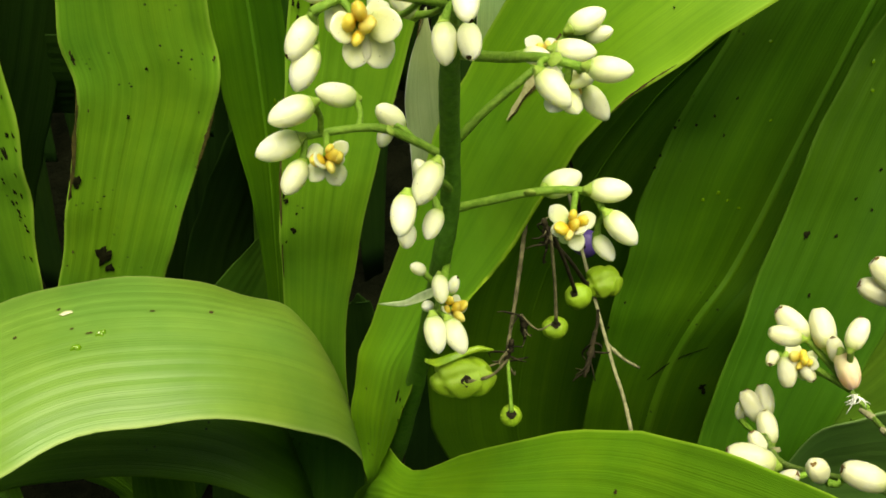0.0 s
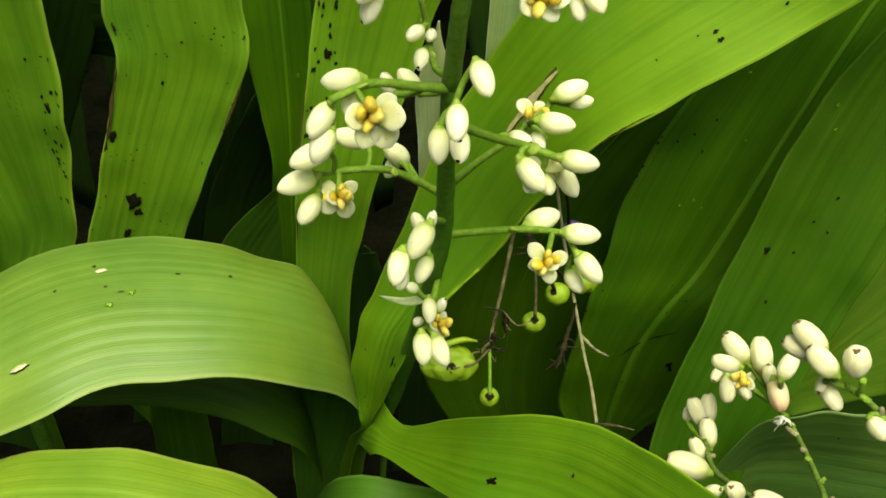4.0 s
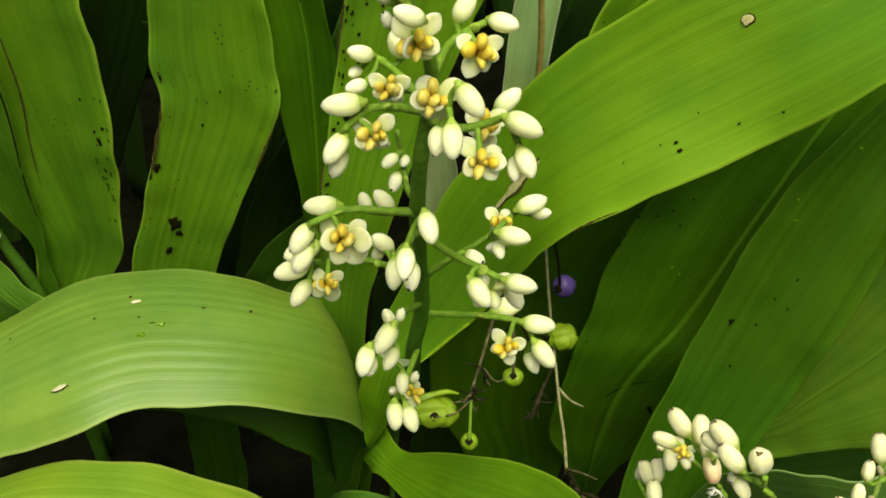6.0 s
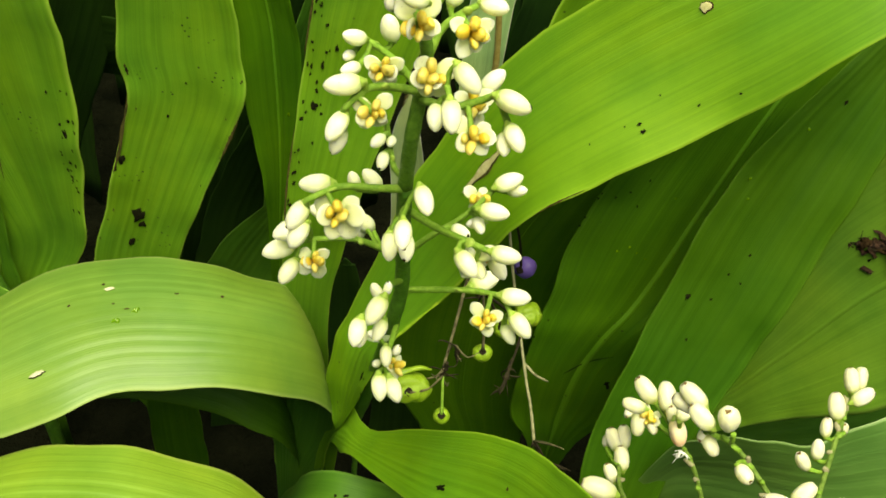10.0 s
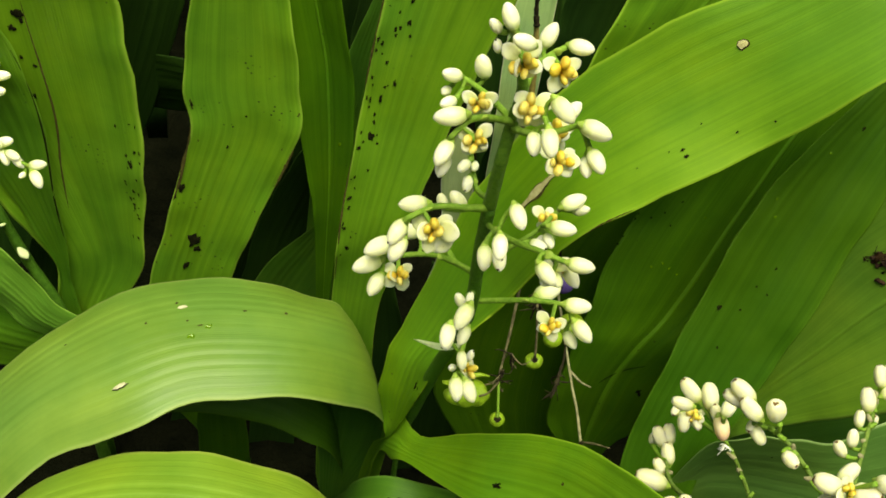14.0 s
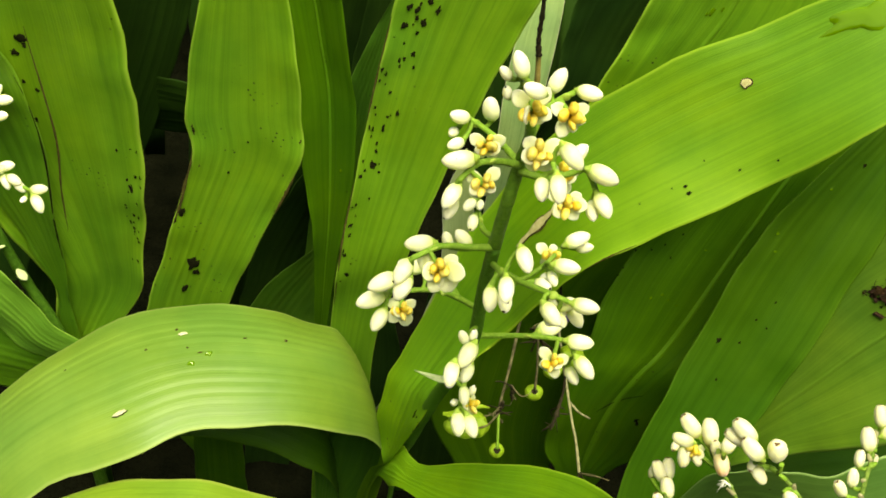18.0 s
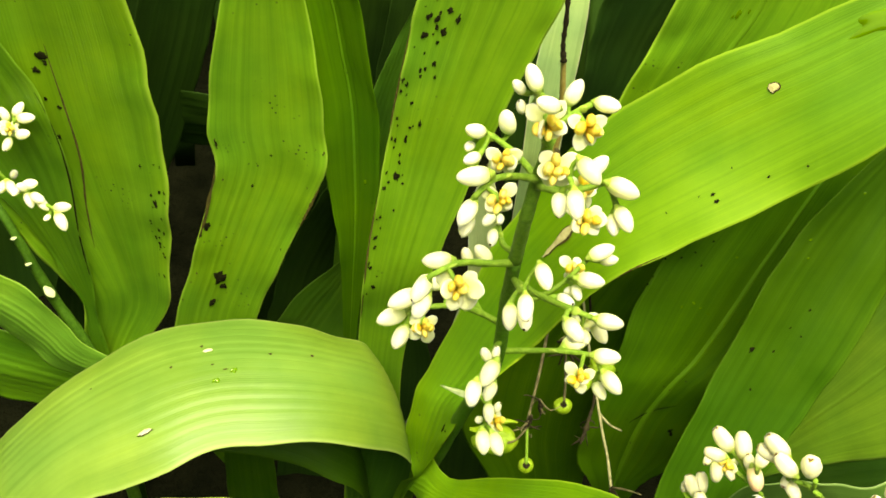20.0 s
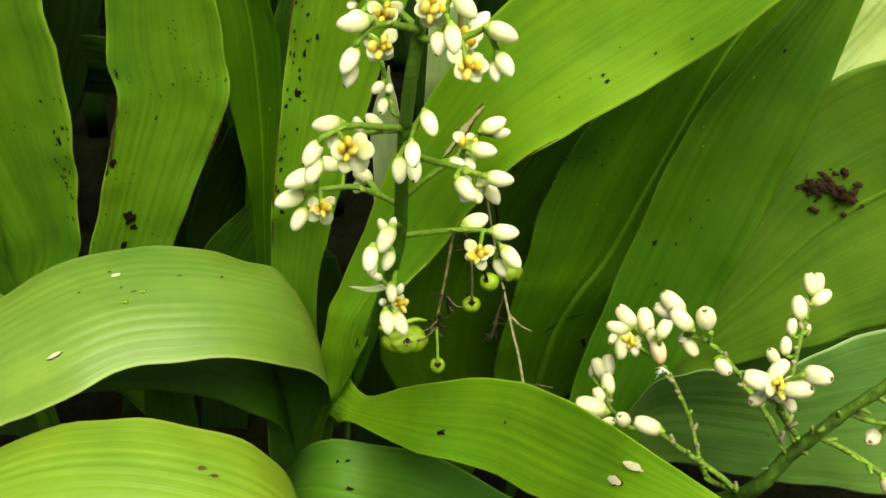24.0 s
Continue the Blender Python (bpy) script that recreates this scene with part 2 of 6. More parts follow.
BUD_PINK = bud_material("bud_blush", (0.55, 0.46, 0.22), (0.7, 0.6, 0.42), (0.66, 0.42, 0.28))
PETAL = bud_material("petal_cream_green", (0.44, 0.54, 0.12), (0.65, 0.7, 0.35), (0.72, 0.75, 0.46))
ANTHER = bud_material("anther_yellow", (0.44, 0.22, 0.01), (0.6, 0.39, 0.03), (0.66, 0.49, 0.08))
ANTHER_PALE = bud_material("anther_pale_yellow", (0.5, 0.34, 0.03), (0.62, 0.47, 0.08), (0.66, 0.54, 0.14))
CUP = plain_material("calyx_green", (0.2, 0.33, 0.035), (0.32, 0.44, 0.08), 500, 0.5, 0.3, 0.1)
STEM = plain_material("stem_green", (0.03, 0.1, 0.006), (0.07, 0.18, 0.016), 700, 0.5, 0.7, 0.0, 0.25)
STALK_GREEN = plain_material("upper_stalk_green", (0.06, 0.16, 0.01), (0.13, 0.27, 0.025), 800, 0.5, 0.7, 0.0, 0.3)
BRACT_PALE = plain_material("bract_pale_green", (0.42, 0.52, 0.26), (0.6, 0.68, 0.42), 400, 0.5, 0.3, 0.2)
STEM_OLD = plain_material("old_stem_olive", (0.025, 0.07, 0.007), (0.095, 0.19, 0.022), 420, 0.6, 0.9, 0.0, 0.2)
TWIG_OLD = plain_material("old_branch_green", (0.06, 0.12, 0.012), (0.16, 0.25, 0.045), 700, 0.55, 0.9, 0.0, 0.25)
TWIG_GREEN = plain_material("branch_light_green", (0.1, 0.22, 0.014), (0.2, 0.34, 0.04), 900, 0.5, 0.8, 0.0, 0.3)
DRY = plain_material("dry_stalk_tan", (0.15, 0.145, 0.08), (0.32, 0.31, 0.18), 500, 0.8, 0.7, 0.0, 0.15)
STALK_TAN = plain_material("dry_stalk_yellow", (0.3, 0.24, 0.06), (0.44, 0.36, 0.12), 420, 0.75, 0.6, 0.0, 0.15)
DRY_MID = plain_material("dry_stalk_grey_brown", (0.045, 0.04, 0.02), (0.15, 0.135, 0.07), 450, 0.8, 0.8, 0.0, 0.15)
DRY_DARK = plain_material("dry_twig_brown", (0.009, 0.0075, 0.004), (0.034, 0.027, 0.013), 600, 0.8, 0.8, 0.0, 0.15)
POD = plain_material("yellow_green_tissue", (0.14, 0.265, 0.01), (0.28, 0.41, 0.03), 260, 0.38, 0.3, 0.1)
BERRY = plain_material("ripe_berry_violet", (0.06, 0.035, 0.2), (0.14, 0.09, 0.36), 300, 0.25, 0.2, 0.1)
BLACK = plain_material("black_spot", (0.004, 0.005, 0.002), (0.016, 0.016, 0.006), 900, 0.95, 0.6, 0.0, 0.03)
STAIN = plain_material("dark_stain", (0.03, 0.03, 0.008), (0.09, 0.075, 0.02), 600, 0.8, 0.5, 0.0, 0.1)
SCAR = plain_material("dry_scar_beige", (0.3, 0.29, 0.12), (0.46, 0.44, 0.24), 700, 0.85, 0.7, 0.0, 0.15)
SCAR_WHITE = plain_material("dry_scar_white", (0.42, 0.41, 0.27), (0.6, 0.58, 0.42), 900, 0.85, 0.7, 0.0, 0.15)
BROWN = plain_material("brown_debris", (0.014, 0.008, 0.003), (0.055, 0.03, 0.011), 500, 0.85, 0.9, 0.0, 0.1)
DEBRIS = plain_material("reddish_brown_debris", (0.022, 0.008, 0.003), (0.12, 0.05, 0.022), 700, 0.7, 1.0, 0.0, 0.35, 0.0012)
MOUTH = plain_material("withered_bud_mouth", (0.1, 0.055, 0.018), (0.3, 0.2, 0.09), 600, 0.8, 0.8, 0.0, 0.15)
# Soil far darker than bare earth: shade under the clump put into colour.
SOIL = plain_material("shade_dark_soil", (0.0025, 0.0032, 0.0018), (0.006, 0.0068, 0.0036), 60, 1.0, 1.0, 0.0, 0.0, 0.004)
DROP, dnt, dbsdf, dlinks = nodes_of("water_drop")
dbsdf.inputs["Base Color"].default_value = (0.085, 0.185, 0.003, 1)
dbsdf.inputs["Roughness"].default_value, dbsdf.inputs["Coat Weight"].default_value = 0.05, 1.0
dbsdf.inputs["Coat Roughness"].default_value = 0.02
dbsdf.inputs["IOR"].default_value = 1.33
FLUFF = plain_material("white_fluff", (0.6, 0.6, 0.58), (0.85, 0.85, 0.82), 900, 0.9, 0.5)


# ---- builders ----
def mesh_part(name, data, material, parent=None, label=""):
    if material and not data.materials:
        data.materials.append(material)
    ob = new(name, data)
    if parent:
        ob.parent = parent
    if label:
        tagged(ob, label)
    return ob


def mesh_from(name, verts, faces, uvs=None, smooth=True):
    data = bpy.data.meshes.new(name)
    data.from_pydata(verts, [], faces)
    if uvs is not None:
        layer = data.uv_layers.new(name="UVMap")
        for loop in data.loops:
            layer.data[loop.index].uv = uvs[loop.vertex_index]
    if smooth:
        data.shade_smooth()
    return data


def spline(points, n):
    """n + 1 points on a Catmull-Rom curve through the given rows of numbers."""
    p = np.array(points, float)
    p = np.vstack([2 * p[0] - p[1], p, 2 * p[-1] - p[-2]])
    out = []
    for i in range(n + 1):
        f = i / n * (len(p) - 3)
        k = min(int(f), len(p) - 4)
        t = f - k
        a, b, c, d = p[k:k + 4]
        out.append(0.5 * (2 * b + (c - a) * t + (2 * a - 5 * b + 4 * c - d) * t * t + (3 * b - a - 3 * c + d) * t ** 3))
    return np.array(out)


LEAVES = {}


def swell(seed, run, u, half):
    """Gentle uneven relief of a blade, in metres off its mean face."""
    return min(0.0006, half * 0.04) * (noise.noise(Vector((run * 42, u * 1.4, seed * 3.7))) + 0.45 * noise.noise(Vector((run * 110, u * 3.0, seed * 5.1 + 9))))


def leaf(key, name, rows, material, label, fold=0.12, rib=0.00016, wave=0.0006, thick=0.0005, n=52, across=44, group="", ribs=9.0, rim=None, rounded=False, rim_size=1.0, under=None):
    """A strap leaf swept along its spine. rows in mm: the spine's point and half the blade's width as a vector."""
    rng = np.random.default_rng(len(LEAVES) + 5)
    s = spline(np.array(rows, float) / 1000, n)
    c, h = s[:, :3], s[:, 3:]
    tang = np.gradient(c, axis=0)
    tang /= np.linalg.norm(tang, axis=1)[:, None]
    norm = np.cross(h, tang)
    norm /= np.linalg.norm(norm, axis=1)[:, None]
    half = np.linalg.norm(h, axis=1)
    run = np.concatenate([[0], np.cumsum(np.linalg.norm(np.diff(c, axis=0), axis=1))])
    ph = rng.uniform(0, 6.28, 4)
    seed = len(LEAVES) + 1
    top, low, uv = [], [], []
    for i in range(n + 1):
        for j in range(across + 1):
            u = 2 * j / across - 1
            edge = abs(u) ** 3
            ripple = wave * edge * (math.sin(run[i] * 130 + ph[0] + (2 if u > 0 else 0)) + 0.6 * math.sin(run[i] * 310 + ph[1]))
            keel = fold * half[i] * (math.sqrt(u * u + 0.012) - 0.55)
            if rounded:
                keel = fold * half[i] * (u * u - 0.4)
            way = u * math.pi * ribs + ph[2] + 0.5 * math.sin(u * 7 + ph[0]) + 0.35 * math.sin(run[i] * 14 + ph[3])
            corr = min(rib, half[i] * 0.012) * (1.2 - 2.4 * abs(math.sin(way / 2))) * (1 - edge) * (0.65 + 0.35 * math.sin(u * 4.1 + run[i] * 9 + ph[1])) * (0.8 + 0.2 * math.sin(run[i] * 23 + u * 3 + ph[0])) * (across > 20)
            p = c[i] + h[i] * u * (1 + 0.012 * math.sin(run[i] * 210 + ph[1] + 3 * (u > 0)) * edge) + norm[i] * (keel + ripple + corr + swell(seed, run[i], u, half[i]) * (0.15 if rounded else 1.0))
            t = thick * (1 - 0.75 * edge)
            top.append(tuple(p + norm[i] * t / 2))
            low.append(tuple(p - norm[i] * t / 2))
            uv.append(((u + 1) / 2, run[i] * 10))
    w, count = across + 1, len(top)
    faces = []
    for i in range(n):
        for j in range(across):
            a = i * w + j
            faces.append((a, a + 1, a + w + 1, a + w))
            faces.append((count + a, count + a + w, count + a + w + 1, count + a + 1))
        for a, b in ((i * w, i * w + w), (i * w + across + w, i * w + across)):
            faces.append((a, b, count + b, count + a))
    for j in range(across):
        faces.append((j, count + j, count + j + 1, j + 1))
        e = n * w + j
        faces.append((e, e + 1, count + e + 1, count + e))
    ob = mesh_part(name, mesh_from(name, top + low, faces, uv + uv), material)
    # A second colour on one face, used to paint shade there.
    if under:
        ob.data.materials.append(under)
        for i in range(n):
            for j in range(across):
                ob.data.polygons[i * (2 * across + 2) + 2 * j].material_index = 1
    tagged(ob, label, "leaf", group or "strap leaves of the clump")
    LEAVES[key] = (ob, c, h, norm, half, fold, rounded, n, run, seed)
    if rim:
        verts, faces, uvs = [], [], []
        last = int(n * 0.97)
        for i in range(1, last + 1):
            w = min(0.0011, half[i] * 0.05) * (1.15 - 0.8 * i / n) * rim_size
            flat = norm[i] * (fold * half[i] * (0.11 - 0.55) + swell(seed, run[i], 0.0, half[i]))
            for u, up in ((-1.6, -0.0002), (-0.7, 0.0005 * rim_size), (0.7, 0.0005 * rim_size), (1.6, -0.0002)):
                verts.append(tuple(c[i] + flat + h[i] / half[i] * w * u + norm[i] * (up + thick / 2)))
                uvs.append((0.5 + 0.01 * u, run[i] * 10))
        for i in range(last - 1):
            for j in range(3):
                a = i * 4 + j
                faces.append((a, a + 1, a + 5, a + 4))
        mesh_part("midrib", mesh_from("midrib", verts, faces, uvs), rim, ob)
    return ob


def leaf_point(key, s, u):
    """A point on the upper face of a leaf, s along (0 to 1) and u across (-1 to 1), with its axes."""
    ob, c, h, norm, half, fold, rounded, n, run, seed = LEAVES[key]
    f = s * n
    i = min(int(f), n - 1)
    t = f - i
    cc, hh, nn, ha = (a[i] * (1 - t) + a[i + 1] * t for a in (c, h, norm, half))
    p = cc + hh * u + nn * (fold * ha * ((u * u - 0.4) if rounded else (math.sqrt(u * u + 0.012) - 0.55)) + swell(seed, run[i] * (1 - t) + run[i + 1] * t, u, ha) * (0.35 if rounded else 1.0))
    y = Vector(c[i + 1] - c[i]).normalized()
    z = Vector(nn).normalized()
    return Vector(p), y, z, ob


def mark(key, s, u, length, width, material, name="leaf_spot", label="", turn=0.0, lift=0.0005, seed=1, ragged=0.5):
    """An irregular flat scab or spot that lies on a leaf. Sizes in mm."""
    p, y, z, ob = leaf_point(key, s, u)
    if z.dot(Vector((0, -0.7, 0.7))) < 0:
        z = -z
    x = y.cross(z).normalized()
    rng = random.Random(seed * 7 + 3)
    ca, sa = math.cos(turn), math.sin(turn)
    k = 14
    verts, rim = [], []
    for ring, (r, up) in enumerate(((1.0, 0.0), (0.72, 0.22), (0.3, 0.28))):
        for i in range(k):
            if ring == 0:
                rim.append(rng.uniform(ragged, 1.25))
            a = 2 * math.pi * i / k
            lx, ly = math.cos(a) * width / 2000 * rim[i] * r, math.sin(a) * length / 2000 * rim[i] * r
            q = p + x * (lx * ca - ly * sa) + y * (lx * sa + ly * ca) + z * (lift + up * min(width, length) / 4000)
            verts.append(tuple(q))
    verts.append(tuple(p + z * (lift + 0.25 * min(width, length) / 4000)))
    faces = [(r * k + i, r * k + (i + 1) % k, r * k + k + (i + 1) % k, r * k + k + i) for r in range(2) for i in range(k)]
    faces += [(2 * k + i, 2 * k + (i + 1) % k, 3 * k) for i in range(k)]
    return mesh_part(name, mesh_from(name, verts, faces), material, ob, label)


def film(key, s, u, length, width, seed, name, label):
    """A thin film of water with a lobed outline that follows the leaf's surface. Sizes in mm."""
    p, y, z, ob = leaf_point(key, s, u)
    half, whole = LEAVES[key][4], LEAVES[key][8][-1]
    across = 1000 * half[int(s * LEAVES[key][7])]
    verts, k, rings = [], 40, 6
    for ring in range(rings + 1):
        for i in range(k):
            a = 2 * math.pi * i / k
            d = Vector((math.cos(a), math.sin(a), seed))
            reach = (0.72 + 0.75 * noise.noise(d * 1.7)) * ring / rings
            ss = float(np.clip(s + reach * math.sin(a) * length / 2000 / whole, 0.01, 0.99))
            uu = float(np.clip(u + reach * math.cos(a) * width / 2 / across, -0.97, 0.97))
            q, yy, zz, _ = leaf_point(key, ss, uu)
            if zz.dot(Vector((0, -0.7, 0.7))) < 0:
                zz = -zz
            lift = 0.00045 + 0.0006 * math.sqrt(max(0.0, 1 - (ring / rings) ** 2)) + 0.00025 * noise.noise(Vector((ss * 90, uu * 5, seed)))
            verts.append(tuple(q + zz * (lift if ring < rings else 0.0002)))
    faces = [(r * k + i, r * k + (i + 1) % k, r * k + k + (i + 1) % k, r * k + k + i) for r in range(rings) for i in range(k)]
    return mesh_part(name, mesh_from(name, verts, faces), DROP, ob, label)


def streak(key, path, width, material, name, label="", lift=0.0005):
    """A narrow stain or crease along a leaf, through rows of (s, u). Width in mm."""
    pts = spline(path, 16)
    verts, faces = [], []
    rng = random.Random(len(path) * 31 + int(path[0][0] * 999))
    for i, (s, u) in enumerate(pts):
        p, y, z, ob = leaf_point(key, float(np.clip(s, 0, 1)), float(np.clip(u, -1, 1)))
        if z.dot(Vector((0, -0.7, 0.7))) < 0:
            z = -z
        x = y.cross(z).normalized()
        w = width / 2000 * math.sin(math.pi * (0.06 + 0.88 * i / 16)) * rng.uniform(0.6, 1.3)
        for side, up in ((-1, 0.0), (0, 0.00015), (1, 0.0)):
            verts.append(tuple(p + x * w * side + z * (lift + up)))
    for i in range(16):
        for j in range(2):
            a = i * 3 + j
            faces.append((a, a + 1, a + 4, a + 3))
    return mesh_part(name, mesh_from(name, verts, faces), material, ob, label)


def tube(name, points, radii, material, parent=None, label="", sides=10, n=0, knob=0.0):
    """A tapered round stem through points (mm), radii in mm along it."""
    n = n or max(6, 5 * (len(points) - 1))
    c = spline(np.array(points, float) / 1000, n)
    rad = np.interp(np.linspace(0, 1, n + 1), np.linspace(0, 1, len(radii)), radii) / 1000
    tang = np.gradient(c, axis=0)
    verts, faces = [], []
    side = Vector((0.31, 0.2, 0.93))
    for i in range(n + 1):
        t = Vector(tang[i]).normalized()
        side = (side - t * side.dot(t)).normalized()
        up = t.cross(side)
        bulge = 1 + knob * math.sin(i * 2.4 + len(points)) * math.sin(i * 1.1)
        for j in range(sides):
            a = 2 * math.pi * j / sides
            verts.append(tuple(Vector(c[i]) + (side * math.cos(a) + up * math.sin(a)) * rad[i] * bulge))
    for i in range(n):
        for j in range(sides):
            a, b = i * sides + j, i * sides + (j + 1) % sides
            faces.append((a, b, b + sides, a + sides))
    faces.append(tuple(range(sides - 1, -1, -1)))
    faces.append(tuple(n * sides + j for j in range(sides)))
    return mesh_part(name, mesh_from(name, verts, faces), material, parent, label)


def lathe(name, profile, sides, lobes=0, depth=0.0, bend=0.0, twist=0.0, seam=0.0):
    """A closed body of revolution along z from (height, radius) rows, with shallow lobes."""
    verts, faces = [], []
    for h, r in profile:
        for j in range(sides):
            a = 2 * math.pi * j / sides
            rr = r * (1 + depth * math.cos(lobes * a + twist * h) - seam * h * math.exp(-(math.sin((lobes * a + twist * h) / 2) / 0.2) ** 2))
            verts.append((rr * math.cos(a) + bend * h * h, rr * math.sin(a), h))
    m = len(profile)
    for i in range(m - 1):
        for j in range(sides):
            a, b = i * sides + j, i * sides + (j + 1) % sides
            faces.append((a, b, b + sides, a + sides))
    faces.append(tuple(range(sides - 1, -1, -1)))
    faces.append(tuple((m - 1) * sides + j for j in range(sides)))
    return mesh_from(name, verts, faces)


# one unit long along z, from the calyx to the tip; three petals folded over one another
BUD_ROWS = [(0.0, 0.08), (0.03, 0.15), (0.1, 0.215), (0.2, 0.262), (0.33, 0.29), (0.48, 0.293), (0.64, 0.272), (0.79, 0.222), (0.9, 0.152), (0.965, 0.083), (1.0, 0.022)]
BUD_MESH = [lathe("bud", BUD_ROWS, 33, 3, d * 0.6, b, 1.6, 0.11) for d, b in ((0.05, 0.0), (0.075, 0.05), (0.06, -0.06))]
BARREL_ROWS = [(0.0, 0.1), (0.04, 0.18), (0.14, 0.25), (0.32, 0.295), (0.52, 0.305), (0.72, 0.28), (0.86, 0.225), (0.94, 0.165), (0.985, 0.115), (0.965, 0.075), (0.9, 0.03)]
BARREL_MESH = [lathe("bud", BARREL_ROWS, 33, 3, d * 0.7, b, 0.9, 0.13) for d, b in ((0.07, 0.0), (0.1, 0.05), (0.08, -0.05))]
FAT_MESH = lathe("bud", [(h, r * 1.12) for h, r in BARREL_ROWS], 33, 3, 0.06, 0.03, 0.5, 0.16)


PETAL_ROWS = [(0.0, 0.1), (0.08, 0.19), (0.22, 0.3), (0.42, 0.38), (0.6, 0.39), (0.76, 0.33), (0.88, 0.23), (0.96, 0.11), (1.0, 0.02)]


def tepal(curl, cup):
    """A plump, cupped and pointed petal one unit long along z, hollow towards +y."""
    data = lathe("petal", PETAL_ROWS, 18)
    for v in data.vertices:
        x, y, z = v.co
        v.co = (x, y * (0.3 if y > 0 else 0.5) + cup * x * x + curl * z * z, z)
    data.update()
    return data


PETAL_SHAPES = [tepal(curl, cup) for curl, cup in ((0.2, 0.9), (0.06, 1.2), (0.3, 0.7))]
BRACT_MESH = [lathe("bract", [(0.0, 0.1), (0.1, 0.2), (0.3, 0.34), (0.52, 0.41), (0.7, 0.38), (0.85, 0.27), (0.95, 0.13), (1.0, 0.02)], 14, 3, 0.1, b) for b in (0.1, -0.08)]
CUP_MESH = lathe("calyx", [(-0.14, 0.065), (-0.09, 0.08), (-0.03, 0.12), (0.0, 0.15), (0.025, 0.165), (0.04, 0.164), (0.03, 0.14), (0.0, 0.1)], 14, 3, 0.06)
TIP_MESH = lathe("tip", [(0.93, 0.07), (0.965, 0.085), (1.0, 0.06), (1.015, 0.02)], 8, 3, 0.1)
MOUTH_MESH = lathe("mouth", [(0.9, 0.07), (0.95, 0.105), (0.975, 0.08), (0.968, 0.01)], 18, 3, 0.45)
ANTHER_MESH = lathe("stamen", [(-0.3, 0.08), (0.0, 0.2), (0.2, 0.32), (0.42, 0.36), (0.66, 0.31), (0.86, 0.22), (0.96, 0.12), (1.0, 0.04)], 12, 2, 0.2, 0.1)


def along(base, tip, spin=0.0):
    """The pose that lays a unit z body from base to tip (metres)."""
    b, t = Vector(base), Vector(tip)
    d = t - b
    return Matrix.Translation(b) @ d.to_track_quat("Z", "Y").to_matrix().to_4x4() @ Matrix.Rotation(spin, 4, "Z") @ Matrix.Scale(d.length, 4)


COUNT = [0]


def shared(name, data, material, parent, m, label=""):
    if not data.materials:
        data.materials.append(material)
    ob = new(name, data)
    ob.parent = parent
    ob.matrix_local = m
    if data.materials[0] != material:
        ob.material_slots[0].link = "OBJECT"
        ob.material_slots[0].material = material
    if label:
        tagged(ob, label)
    return ob


def bud(parent, row, material, fat=False):
    """row in mm: base, tip. A closed flower bud with its green calyx and, often, a dark tip."""
    COUNT[0] += 1
    rng = random.Random(COUNT[0])
    v = [a / 1000 for a in row]
    m = along(v[:3], v[3:6], rng.uniform(0, 6.28))
    if fat:
        b, t = Vector(v[:3]), Vector(v[3:6])
        d = ((t - b).normalized() + Vector((0, -0.85, 0.6))).normalized() * (t - b).length
        m = along((b + t) / 2 - d / 2, (b + t) / 2 + d / 2, rng.uniform(0, 6.28))
    shared("bud", FAT_MESH if fat else BUD_MESH[COUNT[0] % 3] if material == BUD else BARREL_MESH[COUNT[0] % 3], material, parent, m)
    shared("calyx", CUP_MESH, CUP, parent, m)
    if fat or rng.random() < (0.4 if material == BUD else 0.75):
        shared("bud_tip", TIP_MESH if material == BUD else MOUTH_MESH, (BLACK if rng.random() < 0.5 else BROWN) if material == BUD else MOUTH, parent, m @ Matrix.Translation((0, 0, -0.02 if material == BUD else 0.012)) @ Matrix.Diagonal((0.85, 0.7, 1, 1) if fat else (1, 1, 1, 1)))


